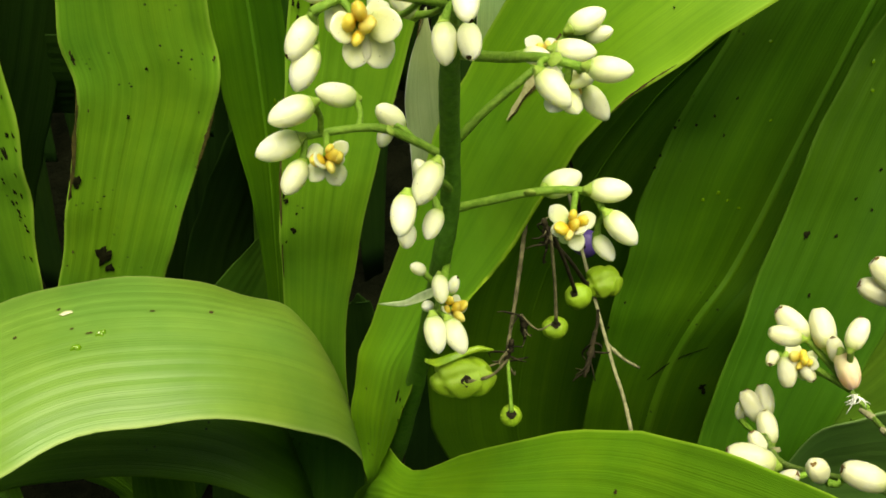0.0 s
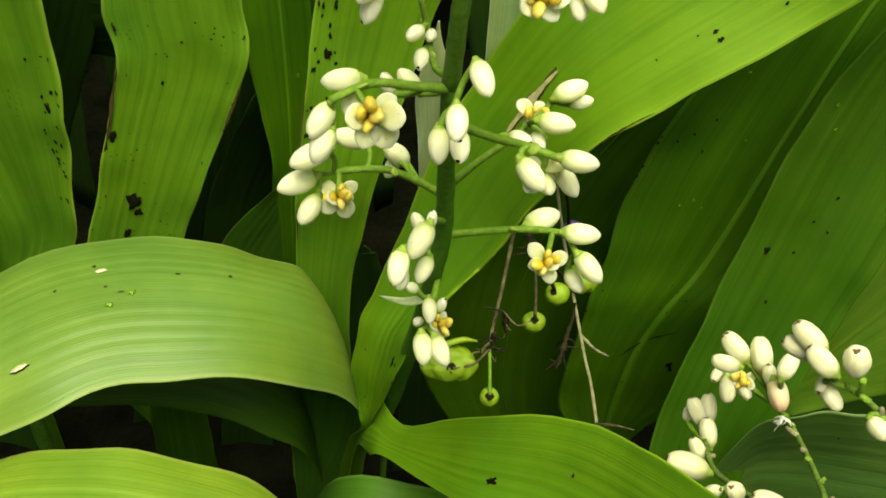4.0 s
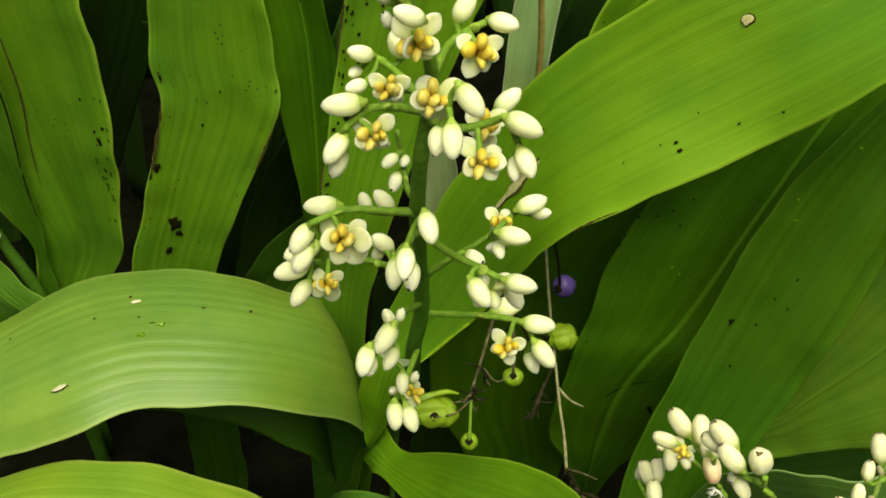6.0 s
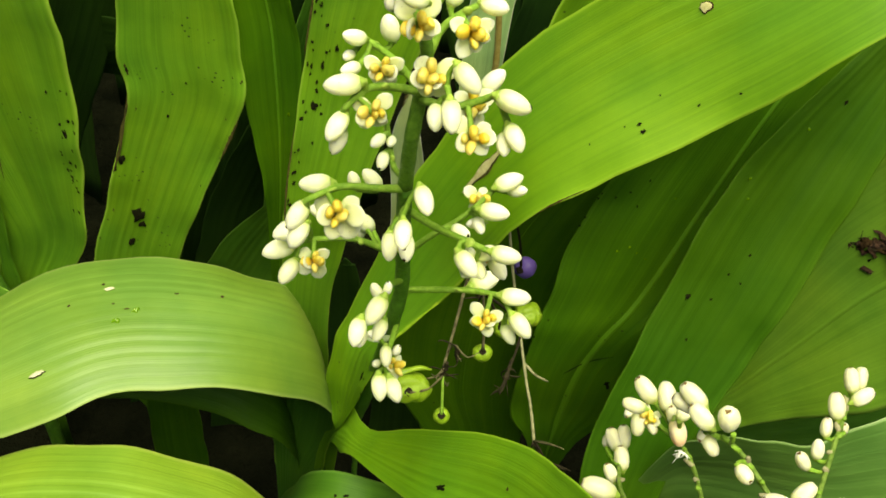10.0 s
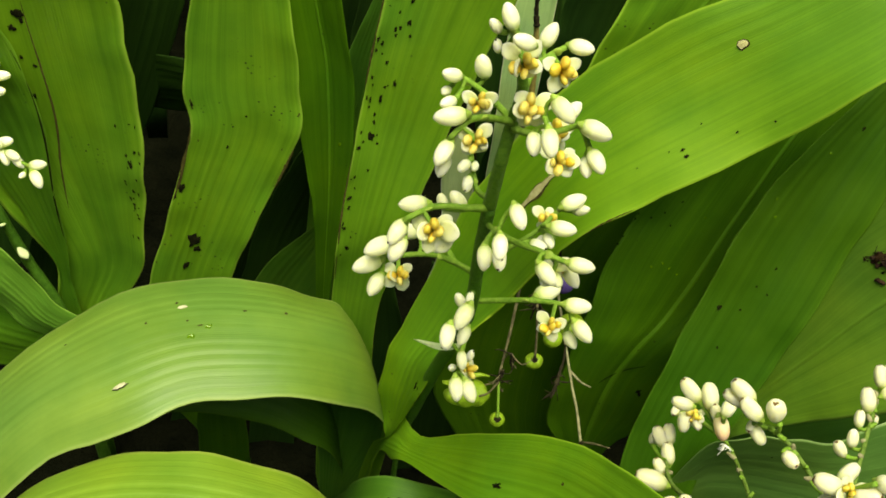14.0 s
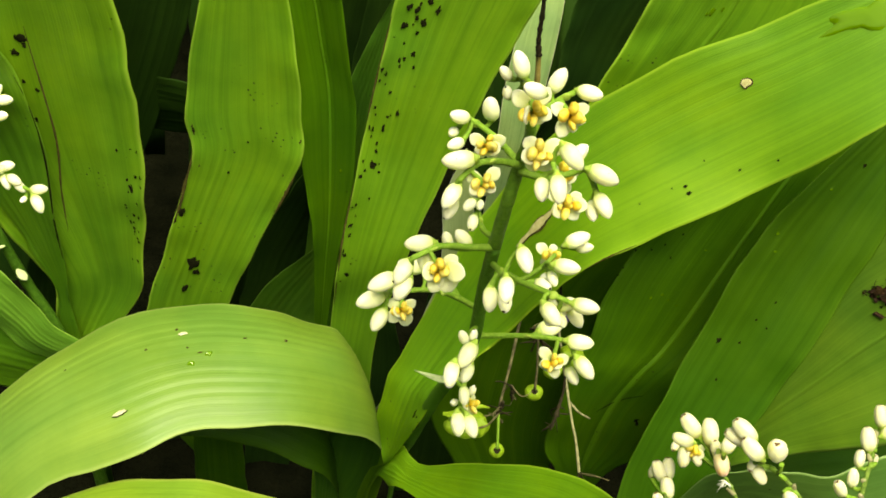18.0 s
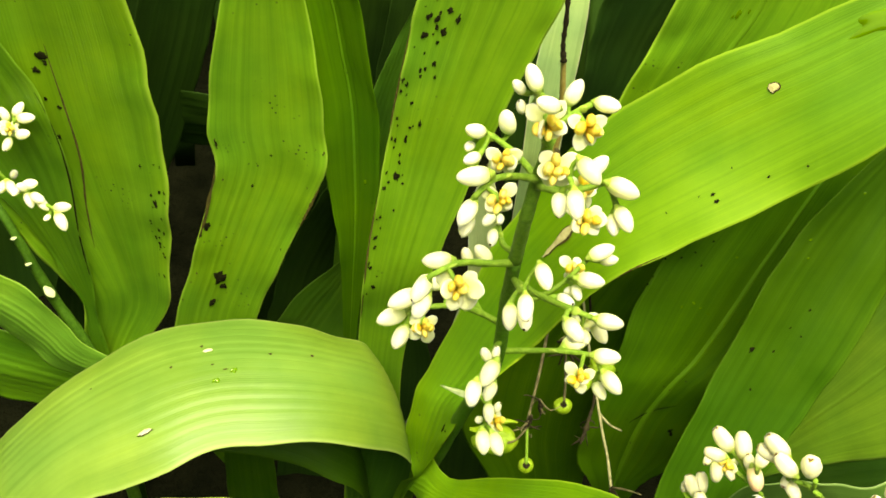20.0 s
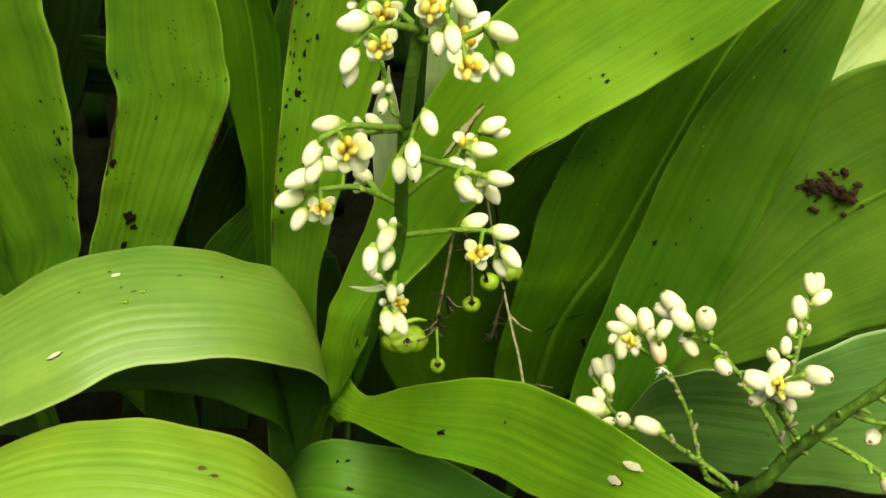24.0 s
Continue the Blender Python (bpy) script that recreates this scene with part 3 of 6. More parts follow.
def flower(parent, row, size, petals=6, anthers=5):
    """row in mm: centre and a point that it faces. Small open flower: cupped pale petals round a knot of yellow stamens."""
    COUNT[0] += 1
    rng = random.Random(COUNT[0] + 91)
    v = [a / 1000 for a in row]
    c, d = Vector(v[:3]), (Vector(v[3:6]) - Vector(v[:3])).normalized()
    base = Matrix.Translation(c) @ d.to_track_quat("Z", "Y").to_matrix().to_4x4()
    fall = base.inverted().to_3x3() @ Vector((0, 0, -1))
    low = math.atan2(fall.y, fall.x)
    for i in range(petals):
        a = low + (i - (petals - 1) / 2) * 5.3 / petals + rng.uniform(-0.25, 0.25)
        s = size * rng.uniform(0.78, 1.2) / 1000
        ring = Vector((math.cos(a), math.sin(a), 0))
        rise = rng.uniform(0.2, 1.2) if i % 3 == 1 else rng.uniform(-0.9, 0.1)
        z = (ring + Vector((0, 0, rise))).normalized()
        y = (Vector((0, 0, 1)) - z * z.z).normalized()
        foot = ring * s * 0.1 + Vector((0, 0, -s * 0.3))
        turn = Matrix((y.cross(z), y, z)).transposed().to_4x4()
        shared("petal", PETAL_SHAPES[(i + COUNT[0]) % 3], PETAL, parent, base @ Matrix.Translation(foot) @ turn @ Matrix.Rotation(rng.uniform(-0.3, 0.3), 4, "Z") @ Matrix.Scale(s, 4))
    knot = 4.2 if size > 3.9 else size
    for i in range(anthers):
        a = 2 * math.pi * i / max(1, anthers - 1) + rng.uniform(-0.4, 0.4)
        r = 0 if i == 0 else knot * rng.uniform(0.22, 0.36) / 1000
        s = knot * rng.uniform(0.5, 0.85) / 1000
        foot = Vector((r * math.cos(a), r * math.sin(a), s * rng.uniform(-0.25, 0.2)))
        lean = rng.uniform(0.1, 0.8)
        tip = foot + Vector((lean * math.cos(a), lean * math.sin(a), 1.0)).normalized() * s
        shared("stamen", ANTHER_MESH, ANTHER if rng.random() < 0.6 else ANTHER_PALE, parent, base @ along(foot, tip, a))


def branch(panicle, path, radius, buds=(), flowers=(), fat=(), material=None, size=4.0, wood=None, pedicels=True, stubs=0):
    """A side branch of a panicle with its buds and flowers. All places in mm."""
    stem = tube("branch", path, (radius, radius * 0.85, radius * 0.75), wood or TWIG_GREEN, panicle, knob=0.08)
    pts = spline(np.array(path, float), 24)
    for k in range(stubs):
        COUNT[0] += 1
        rng = random.Random(COUNT[0])
        i = min(22, int((k + 0.5) / stubs * 23))
        d = np.array((rng.uniform(-1, 1), rng.uniform(-1, 0.6), rng.uniform(-0.2, 1)))
        d = d / np.linalg.norm(d) + 0.6 * (pts[i + 1] - pts[i]) / np.linalg.norm(pts[i + 1] - pts[i])
        tube("flower_scar", [pts[i], pts[i] + d * 1.0, pts[i] + d * rng.uniform(1.5, 2.4)], (0.8, 0.6, 0.45), TWIG_GREEN if rng.random() < 0.7 else DRY, stem, sides=6, n=5, knob=0.2)
    for rows, is_fat in ((buds, False), (fat, True)):
        for row in rows:
            bud(stem, row, material or BUD, is_fat)
            if pedicels:
                b = np.array(row[:3], float)
                back = b - np.array(row[3:6], float)
                back /= np.linalg.norm(back)
                near = pts[np.argmin(np.linalg.norm(pts - b, axis=1))]
                if 1.0 < np.linalg.norm(near - b) < 16:
                    tube("pedicel", [near, (near + b) / 2 + back * 0.6, b - back * 0.2], (0.55, 0.5, 0.7), TWIG_GREEN, stem, sides=7)
    for k in (10, 17) if not stubs else ():
        COUNT[0] += 1
        d = Vector(pts[k + 1] - pts[k]).normalized()
        side = Vector((0.3, -0.8, 0.5)) * (1 if COUNT[0] % 2 else -0.6)
        foot = Vector(pts[k])
        shared("bract", BRACT_MESH[COUNT[0] % 2], CUP, stem, along((foot - d * 0.4) / 1000, (foot + d * 1.6 + side * 1.0) / 1000, COUNT[0]) @ Matrix.Diagonal((1.0, 0.45, 1, 1)))
    for row in flowers:
        flower(stem, row, size)
        c = np.array(row[:3], float)
        near = pts[np.argmin(np.linalg.norm(pts - c, axis=1))]
        if 1.0 < np.linalg.norm(near - c) < 16:
            tube("pedicel", [near, (near + c) / 2, c], (0.6, 0.55, 0.8), TWIG_GREEN, stem, sides=7)
    return stem


# ---- the ground ----
def ground_sheet():
    verts, faces = [], []
    xs = [-60, -15, -4, -1.5] + [-0.8 + 0.05 * i for i in range(33)] + [1.5, 4, 15, 60]
    rng = random.Random(4)
    for y in xs:
        for x in xs:
            verts.append((x, y + 0.3, rng.uniform(-0.008, 0.006) if abs(x) < 2 and abs(y) < 2 else -0.004))
    k = len(xs)
    for i in range(k - 1):
        for j in range(k - 1):
            a = i * k + j
            faces.append((a, a + 1, a + k + 1, a + k))
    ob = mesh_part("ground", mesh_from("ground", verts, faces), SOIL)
    return tagged(ob, "bare soil under the leaf clump, darkened for shade", "ground", kind="structure")


ground_sheet()


# ---- strap leaves ----
leaf("a", "strap_leaf", [
    (-152, 293.0, -5, 2, 0, 0), (-160.2, 293.0, 68.9, 5.1, 0, 0.7), (-150.0, 293.0, 104.7, 12.6, 0, 1.7),
    (-141.5, 293.0, 130.5, 17.4, 0, 2.3), (-143.9, 293.0, 153.3, 22.8, 0, 2.9), (-148.5, 293.0, 174.3, 29.9, 0, 3.7),
    (-154.3, 293.0, 202.3, 37.6, 0, 4.4), (-159.5, 293.0, 240.5, 41.8, 0, 4.5), (-161.6, 293.0, 274.6, 40.4, 0, 4.1),
    (-160.4, 293.0, 305.4, 31.6, 0, 3), (-156.3, 293.0, 333.3, 13.3, 0, 1.2)],
    LEAF_LIGHT, "broad green strap leaf with black specks along its edge", fold=0.25)
leaf("b", "strap_leaf", [
    (-96, 300, -5, 3, 0, 1), (-105, 297, 60, 6, 0, 1), (-111, 294.5, 97.6, 14.5, 0, 2.2),
    (-105.8, 294.0, 127.3, 16.5, 0, 2.2), (-97.4, 294.0, 154.9, 17.2, 0, 2.2), (-89.4, 294.0, 180.6, 18.7, 0, 2.3),
    (-80.4, 294.0, 210.1, 19.8, 0, 2.3), (-81.2, 294.0, 228.4, 20.4, 0, 2.3), (-80.6, 294, 253, 18.3, 0, 2.0),
    (-79.8, 294.0, 282.3, 13.5, 0, 1.4), (-77.8, 294.0, 306.9, 8.6, 0, 0.8), (-75.0, 294.0, 333.1, 1.6, 0, 0.1)],
    LEAF, "upright green strap leaf with dark blotches and a wavy edge", fold=0.1, rib=0.00038, ribs=10)
leaf("c", "strap_leaf", [
    (-50, 300.0, -5, 1, 0, 0), (-52.7, 300.0, 83.2, 1.6, 0, 0.2), (-51.8, 300.0, 141.3, 3.8, 0, 0.5),
    (-50.9, 300.0, 173.3, 5.9, 0, 0.7), (-51.2, 300.0, 202.5, 9.3, 0, 1.1), (-52.5, 300.0, 234.2, 10, 0, 1.1),
    (-56, 300.0, 258.1, 9.9, 0, 1.1), (-59.6, 300.0, 280.2, 10.4, 0, 1.1), (-65.9, 300.0, 304.4, 9.6, 0, 0.9),
    (-72.8, 300.0, 330.1, 5.0, 0, 0.5)],
    LEAF_RICH, "narrow folded green strap leaf standing upright", fold=0.75, rim=LEAF_MID)
leaf("d", "strap_leaf", [
    (-38, 268, -5, 4, 0, 1), (-40.9, 268, 37.5, 9.9, 0, 1.6), (-38.9, 270, 93.4, 9.8, 0, 1.5),
    (-37.5, 270, 137.3, 8.7, 0, 1.2), (-35.1, 270, 163.9, 10.2, 0, 1.4), (-31.7, 267, 191.9, 11.9, 0, 1.5),
    (-25.6, 270, 225.4, 14.3, 0, 1.7), (-18.6, 272, 261.1, 17.3, 0, 1.9), (-12.5, 273, 287.3, 19.9, 0, 2.1),
    (-8.5, 274, 303.3, 21.5, 0, 2.2), (-3.6, 276, 330.6, 21.1, 0, 2), (0.2, 280, 354.1, 15.7, 0, 1.4)],
    LEAF, "long green strap leaf with rows of black spots", fold=0.14)
leaf("p", "strap_leaf", [
    (-34, 266, -5, 0.6, 0, 0), (-28, 264, 95, 0.6, 0, 0.1), (-19, 260, 130, 0.8, 0, 0.2), (-12, 258.5, 165, 1.5, 0, 0.3), (-4.5, 258, 193, 3.4, 0, 0.5), (-3, 258, 214, 5, 0, 0.7),
    (-4, 258, 229, 5.2, 0, 0.8), (-4.4, 258, 241, 3.6, 0, 0.5), (-4.3, 258.5, 249.5, 1.3, 0, 0.2), (-4, 259, 255, 0.2, 0, 0)],
    LEAF_SILVER, "leaf turned to its pale grey-green underside", fold=0.1)
leaf("p2", "strap_leaf", [
    (10, 322, -5, 2, 0, 0), (13, 322, 120, 5, 0, 0.2), (16, 323, 190, 6.5, 0, 0.4), (16.8, 325, 210, 7, 0, 0.5),
    (17.2, 328, 224, 7.4, 0, 0.5), (19, 334, 245, 7.4, 0, 0.5), (21, 341, 263, 6.2, 0, 0.4), (21.4, 348, 279, 3.8, 0, 0.3), (20.4, 356, 297, 0.6, 0, 0)],
    LEAF_PALE, "narrow pale green leaf behind a dry stalk", fold=0.1)
leaf("a2", "strap_leaf", [
    (-150, 289, -5, 3, 0, 0), (-154.6, 289.5, 100, 3.2, 0, 0.1), (-155.6, 290, 122, 2.5, 0, 0.1), (-155.2, 290, 133, 2.6, 0, 0.1),
    (-157.6, 290, 149, 5.3, 0, 0.3), (-162, 290, 171, 9, 0, 0.5), (-168.5, 290, 200, 16.4, 0, 0.8), (-175, 290, 222, 21, 0, 1.0),
    (-182.3, 290, 241, 24, 0, 1.1), (-190, 290, 258, 24, 0, 1.1), (-202, 290, 286, 20, 0, 0.9), (-216, 290, 318, 3, 0, 0.1)],
    LEAF_MID, "green strap leaf narrowing to a pale stem at its foot", fold=0.06)
leaf("e", "strap_leaf", [
    (-32, 247, -5, 3, 0, 0), (-28, 243, 60, 4, -1, 0), (-23, 232, 110, 3, -1, 0),
    (-19, 222.5, 132.8, 1.1, -0.5, 1.0), (-17.8, 222, 146.3, 4.2, -4, 5.7), (-16.9, 222, 158.5, 7.2, -8, 9),
    (-15.2, 222.5, 167.6, 8, -9.5, 9.4), (-13.2, 224, 175.8, 7.9, -10, 9.8), (-8.1, 226.5, 185.8, 9.5, -9.5, 9.0),
    (4.3, 228.5, 216.6, 9.6, -10.5, -3), (13.1, 226.5, 241.6, 9.8, -15.5, -1.6), (26.4, 224.5, 267.9, 9.1, -18.5, -4.0),
    (41.2, 224.5, 284.8, 10.6, -17.5, -7.6), (62, 225, 303.3, 11.9, -15, -9.5), (80.1, 223, 320.5, 11.1, -15, -6.8),
    (97.7, 223, 337.1, 10.3, -13, -5.5), (115.8, 228.5, 349.7, 7.3, -6.5, -3.7)],
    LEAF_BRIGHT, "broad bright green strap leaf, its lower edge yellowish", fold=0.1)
leaf("f", "strap_leaf", [
    (55, 262, -5, 1, 0, 0), (56, 244, 96, 6, 0.1, 0.2), (57.7, 241, 128.5, 18.4, 0.2, 0.8),
    (60.2, 238.6, 155, 20.5, 0.2, 0.9), (66.1, 237.3, 176.2, 24.4, 0.3, 1.1), (73.5, 240.6, 189.9, 29.5, 0.3, 1.4),
    (79.7, 244.3, 205.3, 33.2, 0.4, 1.5), (84.8, 247.8, 220, 34.9, 0.4, 1.6), (91.8, 252.4, 239.1, 33.7, 0.4, 1.6),
    (101.5, 258.5, 264.7, 29.6, 0.3, 1.3), (111.4, 262.8, 282.6, 22.1, 0.2, 1), (120.1, 267.7, 303, 14.2, 0.2, 0.6)],
    LEAF_RICH, "green strap leaf with a bright midrib", fold=0.2, rim=LEAF_MID)
leaf("g", "strap_leaf", [
    (85, 250, -5, 1, 0, 0), (72, 196, 112, 8, -0.3, -1.1), (73.5, 199, 129, 11.5, -0.3, -0.9),
    (77, 207.6, 162.1, 15.2, 0.2, 0.5), (85.5, 216.2, 190.7, 17.2, -0.1, -0.5), (93.3, 223.7, 215.5, 17.7, -0.5, -1.6),
    (101.3, 231.7, 242.4, 18.3, -0.3, -0.9), (111.1, 239.6, 268.5, 16.3, 0.1, 0.4), (122.4, 246.7, 292.3, 10.2, 0.1, 0.5),
    (132.5, 252.1, 310.5, 4.8, -0.2, -0.5), (139.1, 256.0, 323.3, 1.5, 0, 0.1)],
    LEAF_DEEP, "dark green strap leaf with a few black specks", fold=0.16)
leaf("h", "strap_leaf", [
    (95, 240.5, -5, 1, -1, -3), (100.8, 240.5, 123.1, 2, -2.8, -8.1), (113.1, 239.6, 155.3, 7.2, -6.5, -10.7),
    (125.4, 237.7, 182.9, 13.7, -12.0, -18.8), (139.8, 235.3, 213.9, 19.2, -17.1, -27.9), (158.3, 229.4, 240.2, 18.5, -17.7, -33),
    (176.7, 222.1, 258.7, 15.6, -15.2, -29), (191.5, 216.6, 275.4, 10.9, -10.7, -20.8), (202, 212.4, 286.0, 3.8, -3.6, -6.6)],
    LEAF_SOFT, "broad green strap leaf with a clump of brown debris on it", fold=0.14, rim=LEAF_SOFT, rib=0.0001)
leaf("h2", "strap_leaf", [
    (120, 310, -5, 5, 0, -1), (141, 300.1, 181.1, 15.3, 0, -1.9), (158.8, 322.3, 194.2, 16.7, 0, -1.8),
    (179.3, 340.9, 208, 18.9, 0, -1.6), (196.5, 355.3, 220.5, 19.7, 0, -2.1), (211, 372.4, 237.4, 13.7, 0, -1.7),
    (219, 385, 251.1, 4.7, 0, -1)],
    LEAF_YELLOW, "pale yellow-green strap leaf further back", fold=0.1, rim=LEAF_YELLOW, rim_size=0.4)
leaf("h3", "strap_leaf", [
    (80, 206, -5, 1, -1, -3), (80, 205, 110, 2, 0, -12), (88, 203, 148, 2, 1, -24), (100, 200, 158, 3, 2, -28),
    (117, 197, 160, 6, 0, -28), (135, 195, 161.5, 9, -5, -24), (153, 194, 167.5, 12, -11, -24.5), (175, 195, 174, 14, -13, -25),
    (200, 198, 188, 11, -10, -21), (223, 202, 199, 5, -5, -11)],
    LEAF_WAXY, "broad waxy green strap leaf lying low beside the flower stalk", fold=0.12, rib=0.00008)
leaf("i", "strap_leaf", [
    (-30, 243, -5, 0, -2, 0), (-28, 240, 70, 0, -3, 0), (-22, 229, 118, 0, -3, -1),
    (-17, 221, 136, -1, -6, -7), (-9.5, 208.9, 144.8, -2.3, -3.7, -2.9), (11.1, 183.1, 175, -2.3, -10.0, -4.8),
    (31.9, 162.3, 199.7, -3.6, -11.6, -6.3), (46.5, 134.1, 225.1, -3.5, -11.5, -6.2), (57.6, 110.1, 247.4, -2.7, -8.9, -3.5),
    (71.4, 94.8, 258.1, -1.6, -4.3, -2.2), (82.3, 84.4, 265.1, -0.7, -1.5, -1.2), (89.3, 77.6, 269.9, -0.3, -0.4, -0.3),
    (91.3, 75.4, 272, -0.1, -0.1, -0.1)],
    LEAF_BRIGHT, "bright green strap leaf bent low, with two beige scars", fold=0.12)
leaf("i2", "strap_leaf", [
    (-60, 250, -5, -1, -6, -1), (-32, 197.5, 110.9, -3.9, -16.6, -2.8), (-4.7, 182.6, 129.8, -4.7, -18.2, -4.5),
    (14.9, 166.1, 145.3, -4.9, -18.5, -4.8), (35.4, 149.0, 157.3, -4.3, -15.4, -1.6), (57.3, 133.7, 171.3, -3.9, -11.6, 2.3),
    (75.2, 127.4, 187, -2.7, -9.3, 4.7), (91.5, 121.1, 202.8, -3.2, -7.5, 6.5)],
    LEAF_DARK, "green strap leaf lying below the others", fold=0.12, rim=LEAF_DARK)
# The darker underside paints the shade at the foot of this arch.
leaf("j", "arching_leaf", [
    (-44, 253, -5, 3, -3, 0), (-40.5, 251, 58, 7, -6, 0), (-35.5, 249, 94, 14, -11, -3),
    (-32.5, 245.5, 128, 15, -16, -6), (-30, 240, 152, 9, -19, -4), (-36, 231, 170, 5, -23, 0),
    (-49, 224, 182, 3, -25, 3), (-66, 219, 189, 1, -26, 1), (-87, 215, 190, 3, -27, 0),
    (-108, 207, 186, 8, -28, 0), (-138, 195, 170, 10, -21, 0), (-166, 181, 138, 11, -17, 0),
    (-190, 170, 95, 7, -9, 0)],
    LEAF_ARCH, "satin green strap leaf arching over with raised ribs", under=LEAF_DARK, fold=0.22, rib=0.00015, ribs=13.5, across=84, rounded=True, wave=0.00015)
# Shade under the arch is put into this leaf's green.
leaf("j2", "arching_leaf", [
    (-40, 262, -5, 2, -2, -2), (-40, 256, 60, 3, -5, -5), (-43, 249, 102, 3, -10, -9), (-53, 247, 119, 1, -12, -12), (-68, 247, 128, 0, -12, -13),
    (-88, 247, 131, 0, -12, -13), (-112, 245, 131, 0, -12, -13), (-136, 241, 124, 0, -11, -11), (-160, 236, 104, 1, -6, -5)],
    LEAF_DEEP, "strap leaf arching under another, darkened for shade", fold=0.15, wave=0.0002)
leaf("k", "arching_leaf", [
    (-42, 160, -5, 0, -9.3, 0), (-36, 156, 60, 0, -15.5, 0), (-27, 152, 110, 0, -23.2, 0),
    (-27, 150, 142, 0, -29.4, 0), (-40, 150, 163, 0, -31, 0), (-60, 150, 173, 0, -31, 0),
    (-84, 150, 176, 0, -31, 0), (-110, 148, 171, 0, -31, 0), (-138, 143, 155, 0, -29.4, 0),
    (-165, 137, 125, 0, -24.8, 0), (-180, 130, 90, 0, -12.4, 0)],
    LEAF_ARCH_YELLOW, "second satin green strap leaf arching over below the first", fold=0.22, rib=0.00015, ribs=13.5, across=84, rounded=True, wave=0.00015)
# Darker green chosen here for the shade below the arch.
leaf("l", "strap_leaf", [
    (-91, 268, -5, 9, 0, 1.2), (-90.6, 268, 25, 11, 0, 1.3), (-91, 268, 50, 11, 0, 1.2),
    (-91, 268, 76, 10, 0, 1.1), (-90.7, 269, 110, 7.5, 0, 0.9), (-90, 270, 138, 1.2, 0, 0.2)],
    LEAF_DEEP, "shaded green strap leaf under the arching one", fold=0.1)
leaf("m", "strap_leaf", [
    (26, 270, -5, 2, 0, -1), (27.4, 270, 209.0, 5.8, 0, -3.4), (37.0, 270, 239.1, 10.9, 0, -5.0),
    (50.6, 270, 268.2, 18.4, 0, -2.5), (62.3, 270, 293.3, 22.9, 0, -1.7), (68.5, 270, 311.0, 24.7, 0, -0.4),
    (72, 270, 334.4, 21.6, 0, -3.2), (71.9, 270, 354.7, 9, 0, -0.8)],
    LEAF_LIGHT, "green strap leaf behind with wet glossy patches", fold=0.12, rim=LEAF_LIGHT)
leaf("n", "strap_leaf", [
    (-92, 284, -5, -2, 0, -1), (-104, 281, 62, -3, 0, -2), (-132, 275, 102, -5, 0, -5), (-157, 270, 121, -7, 0, -7),
    (-166, 270, 133.5, -8, 0, -8), (-175, 270, 146, -8.5, 0, -10.5), (-188, 270, 156.5, -8.5, 0, -11),
    (-204, 270, 168, -7.5, 0, -10), (-221, 270, 180, -5, 0, -7), (-236, 270, 189, -0.6, 0, -0.8)],
    LEAF_SOFT, "small green strap leaf low beside others, one edge rolled over", fold=0.15, rim=LEAF_SOFT)
leaf("n2", "strap_leaf", [
    (-96, 292, -5, -1, 0, -3), (-112, 288, 50, -3, 0, -5), (-146, 282, 82, -6, 0, -12), (-170, 279, 95, -7, 0, -18),
    (-192, 278, 103, -6, 0, -22), (-220, 278, 110, -5, 0, -22), (-250, 279, 114, -3, 0, -15), (-280, 281, 116, -0.4, 0, -2)],
    LEAF_MID, "green strap leaf low at the side with a brown frayed edge", fold=0.12, rim=LEAF_MID)
leaf("f0", "strap_leaf", [
    (20, 262, -5, 6, 0, 0), (29.9, 262, 64.9, 16.5, 0, -0.8), (22.5, 262, 110.3, 25.3, 0, 1.7),
    (26.0, 262, 158.7, 28.6, 0, 4.8), (37, 262, 197.3, 25.8, 0, 5.6), (52.7, 262, 228.5, 21.9, 0, 2.5),
    (73.3, 262.0, 254.9, 15.6, 0, 2), (83.8, 262, 277.6, 11.7, 0, 0.7), (88.5, 262.0, 287.8, 6.4, 0.0, 0.4),
    (91.7, 262.0, 294.6, 0.7, 0.0, 0.0)],
    LEAF_RICH, "deep green strap leaf behind the flowers", fold=0.12, rim=LEAF_RICH, rim_size=0.4)
# Dim leaves further back, their shade put into the base colour.
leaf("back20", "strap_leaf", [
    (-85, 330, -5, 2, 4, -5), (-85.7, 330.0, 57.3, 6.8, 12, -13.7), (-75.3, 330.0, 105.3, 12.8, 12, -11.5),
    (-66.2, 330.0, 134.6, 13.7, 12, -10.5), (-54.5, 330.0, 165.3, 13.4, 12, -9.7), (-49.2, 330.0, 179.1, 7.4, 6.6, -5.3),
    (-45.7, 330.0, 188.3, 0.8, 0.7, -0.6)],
    LEAF_SHADE, "strap leaf deep in the shade, shade put into its green", fold=0.12)
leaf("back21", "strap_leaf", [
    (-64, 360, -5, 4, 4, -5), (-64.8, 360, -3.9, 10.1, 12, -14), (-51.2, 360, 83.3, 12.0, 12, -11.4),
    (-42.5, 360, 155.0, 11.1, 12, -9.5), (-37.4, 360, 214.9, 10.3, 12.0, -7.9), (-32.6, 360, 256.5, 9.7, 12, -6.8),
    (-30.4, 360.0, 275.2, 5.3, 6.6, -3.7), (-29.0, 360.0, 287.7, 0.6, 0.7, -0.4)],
    LEAF_SHADE, "strap leaf deep in the shade, shade put into its green", fold=0.12)
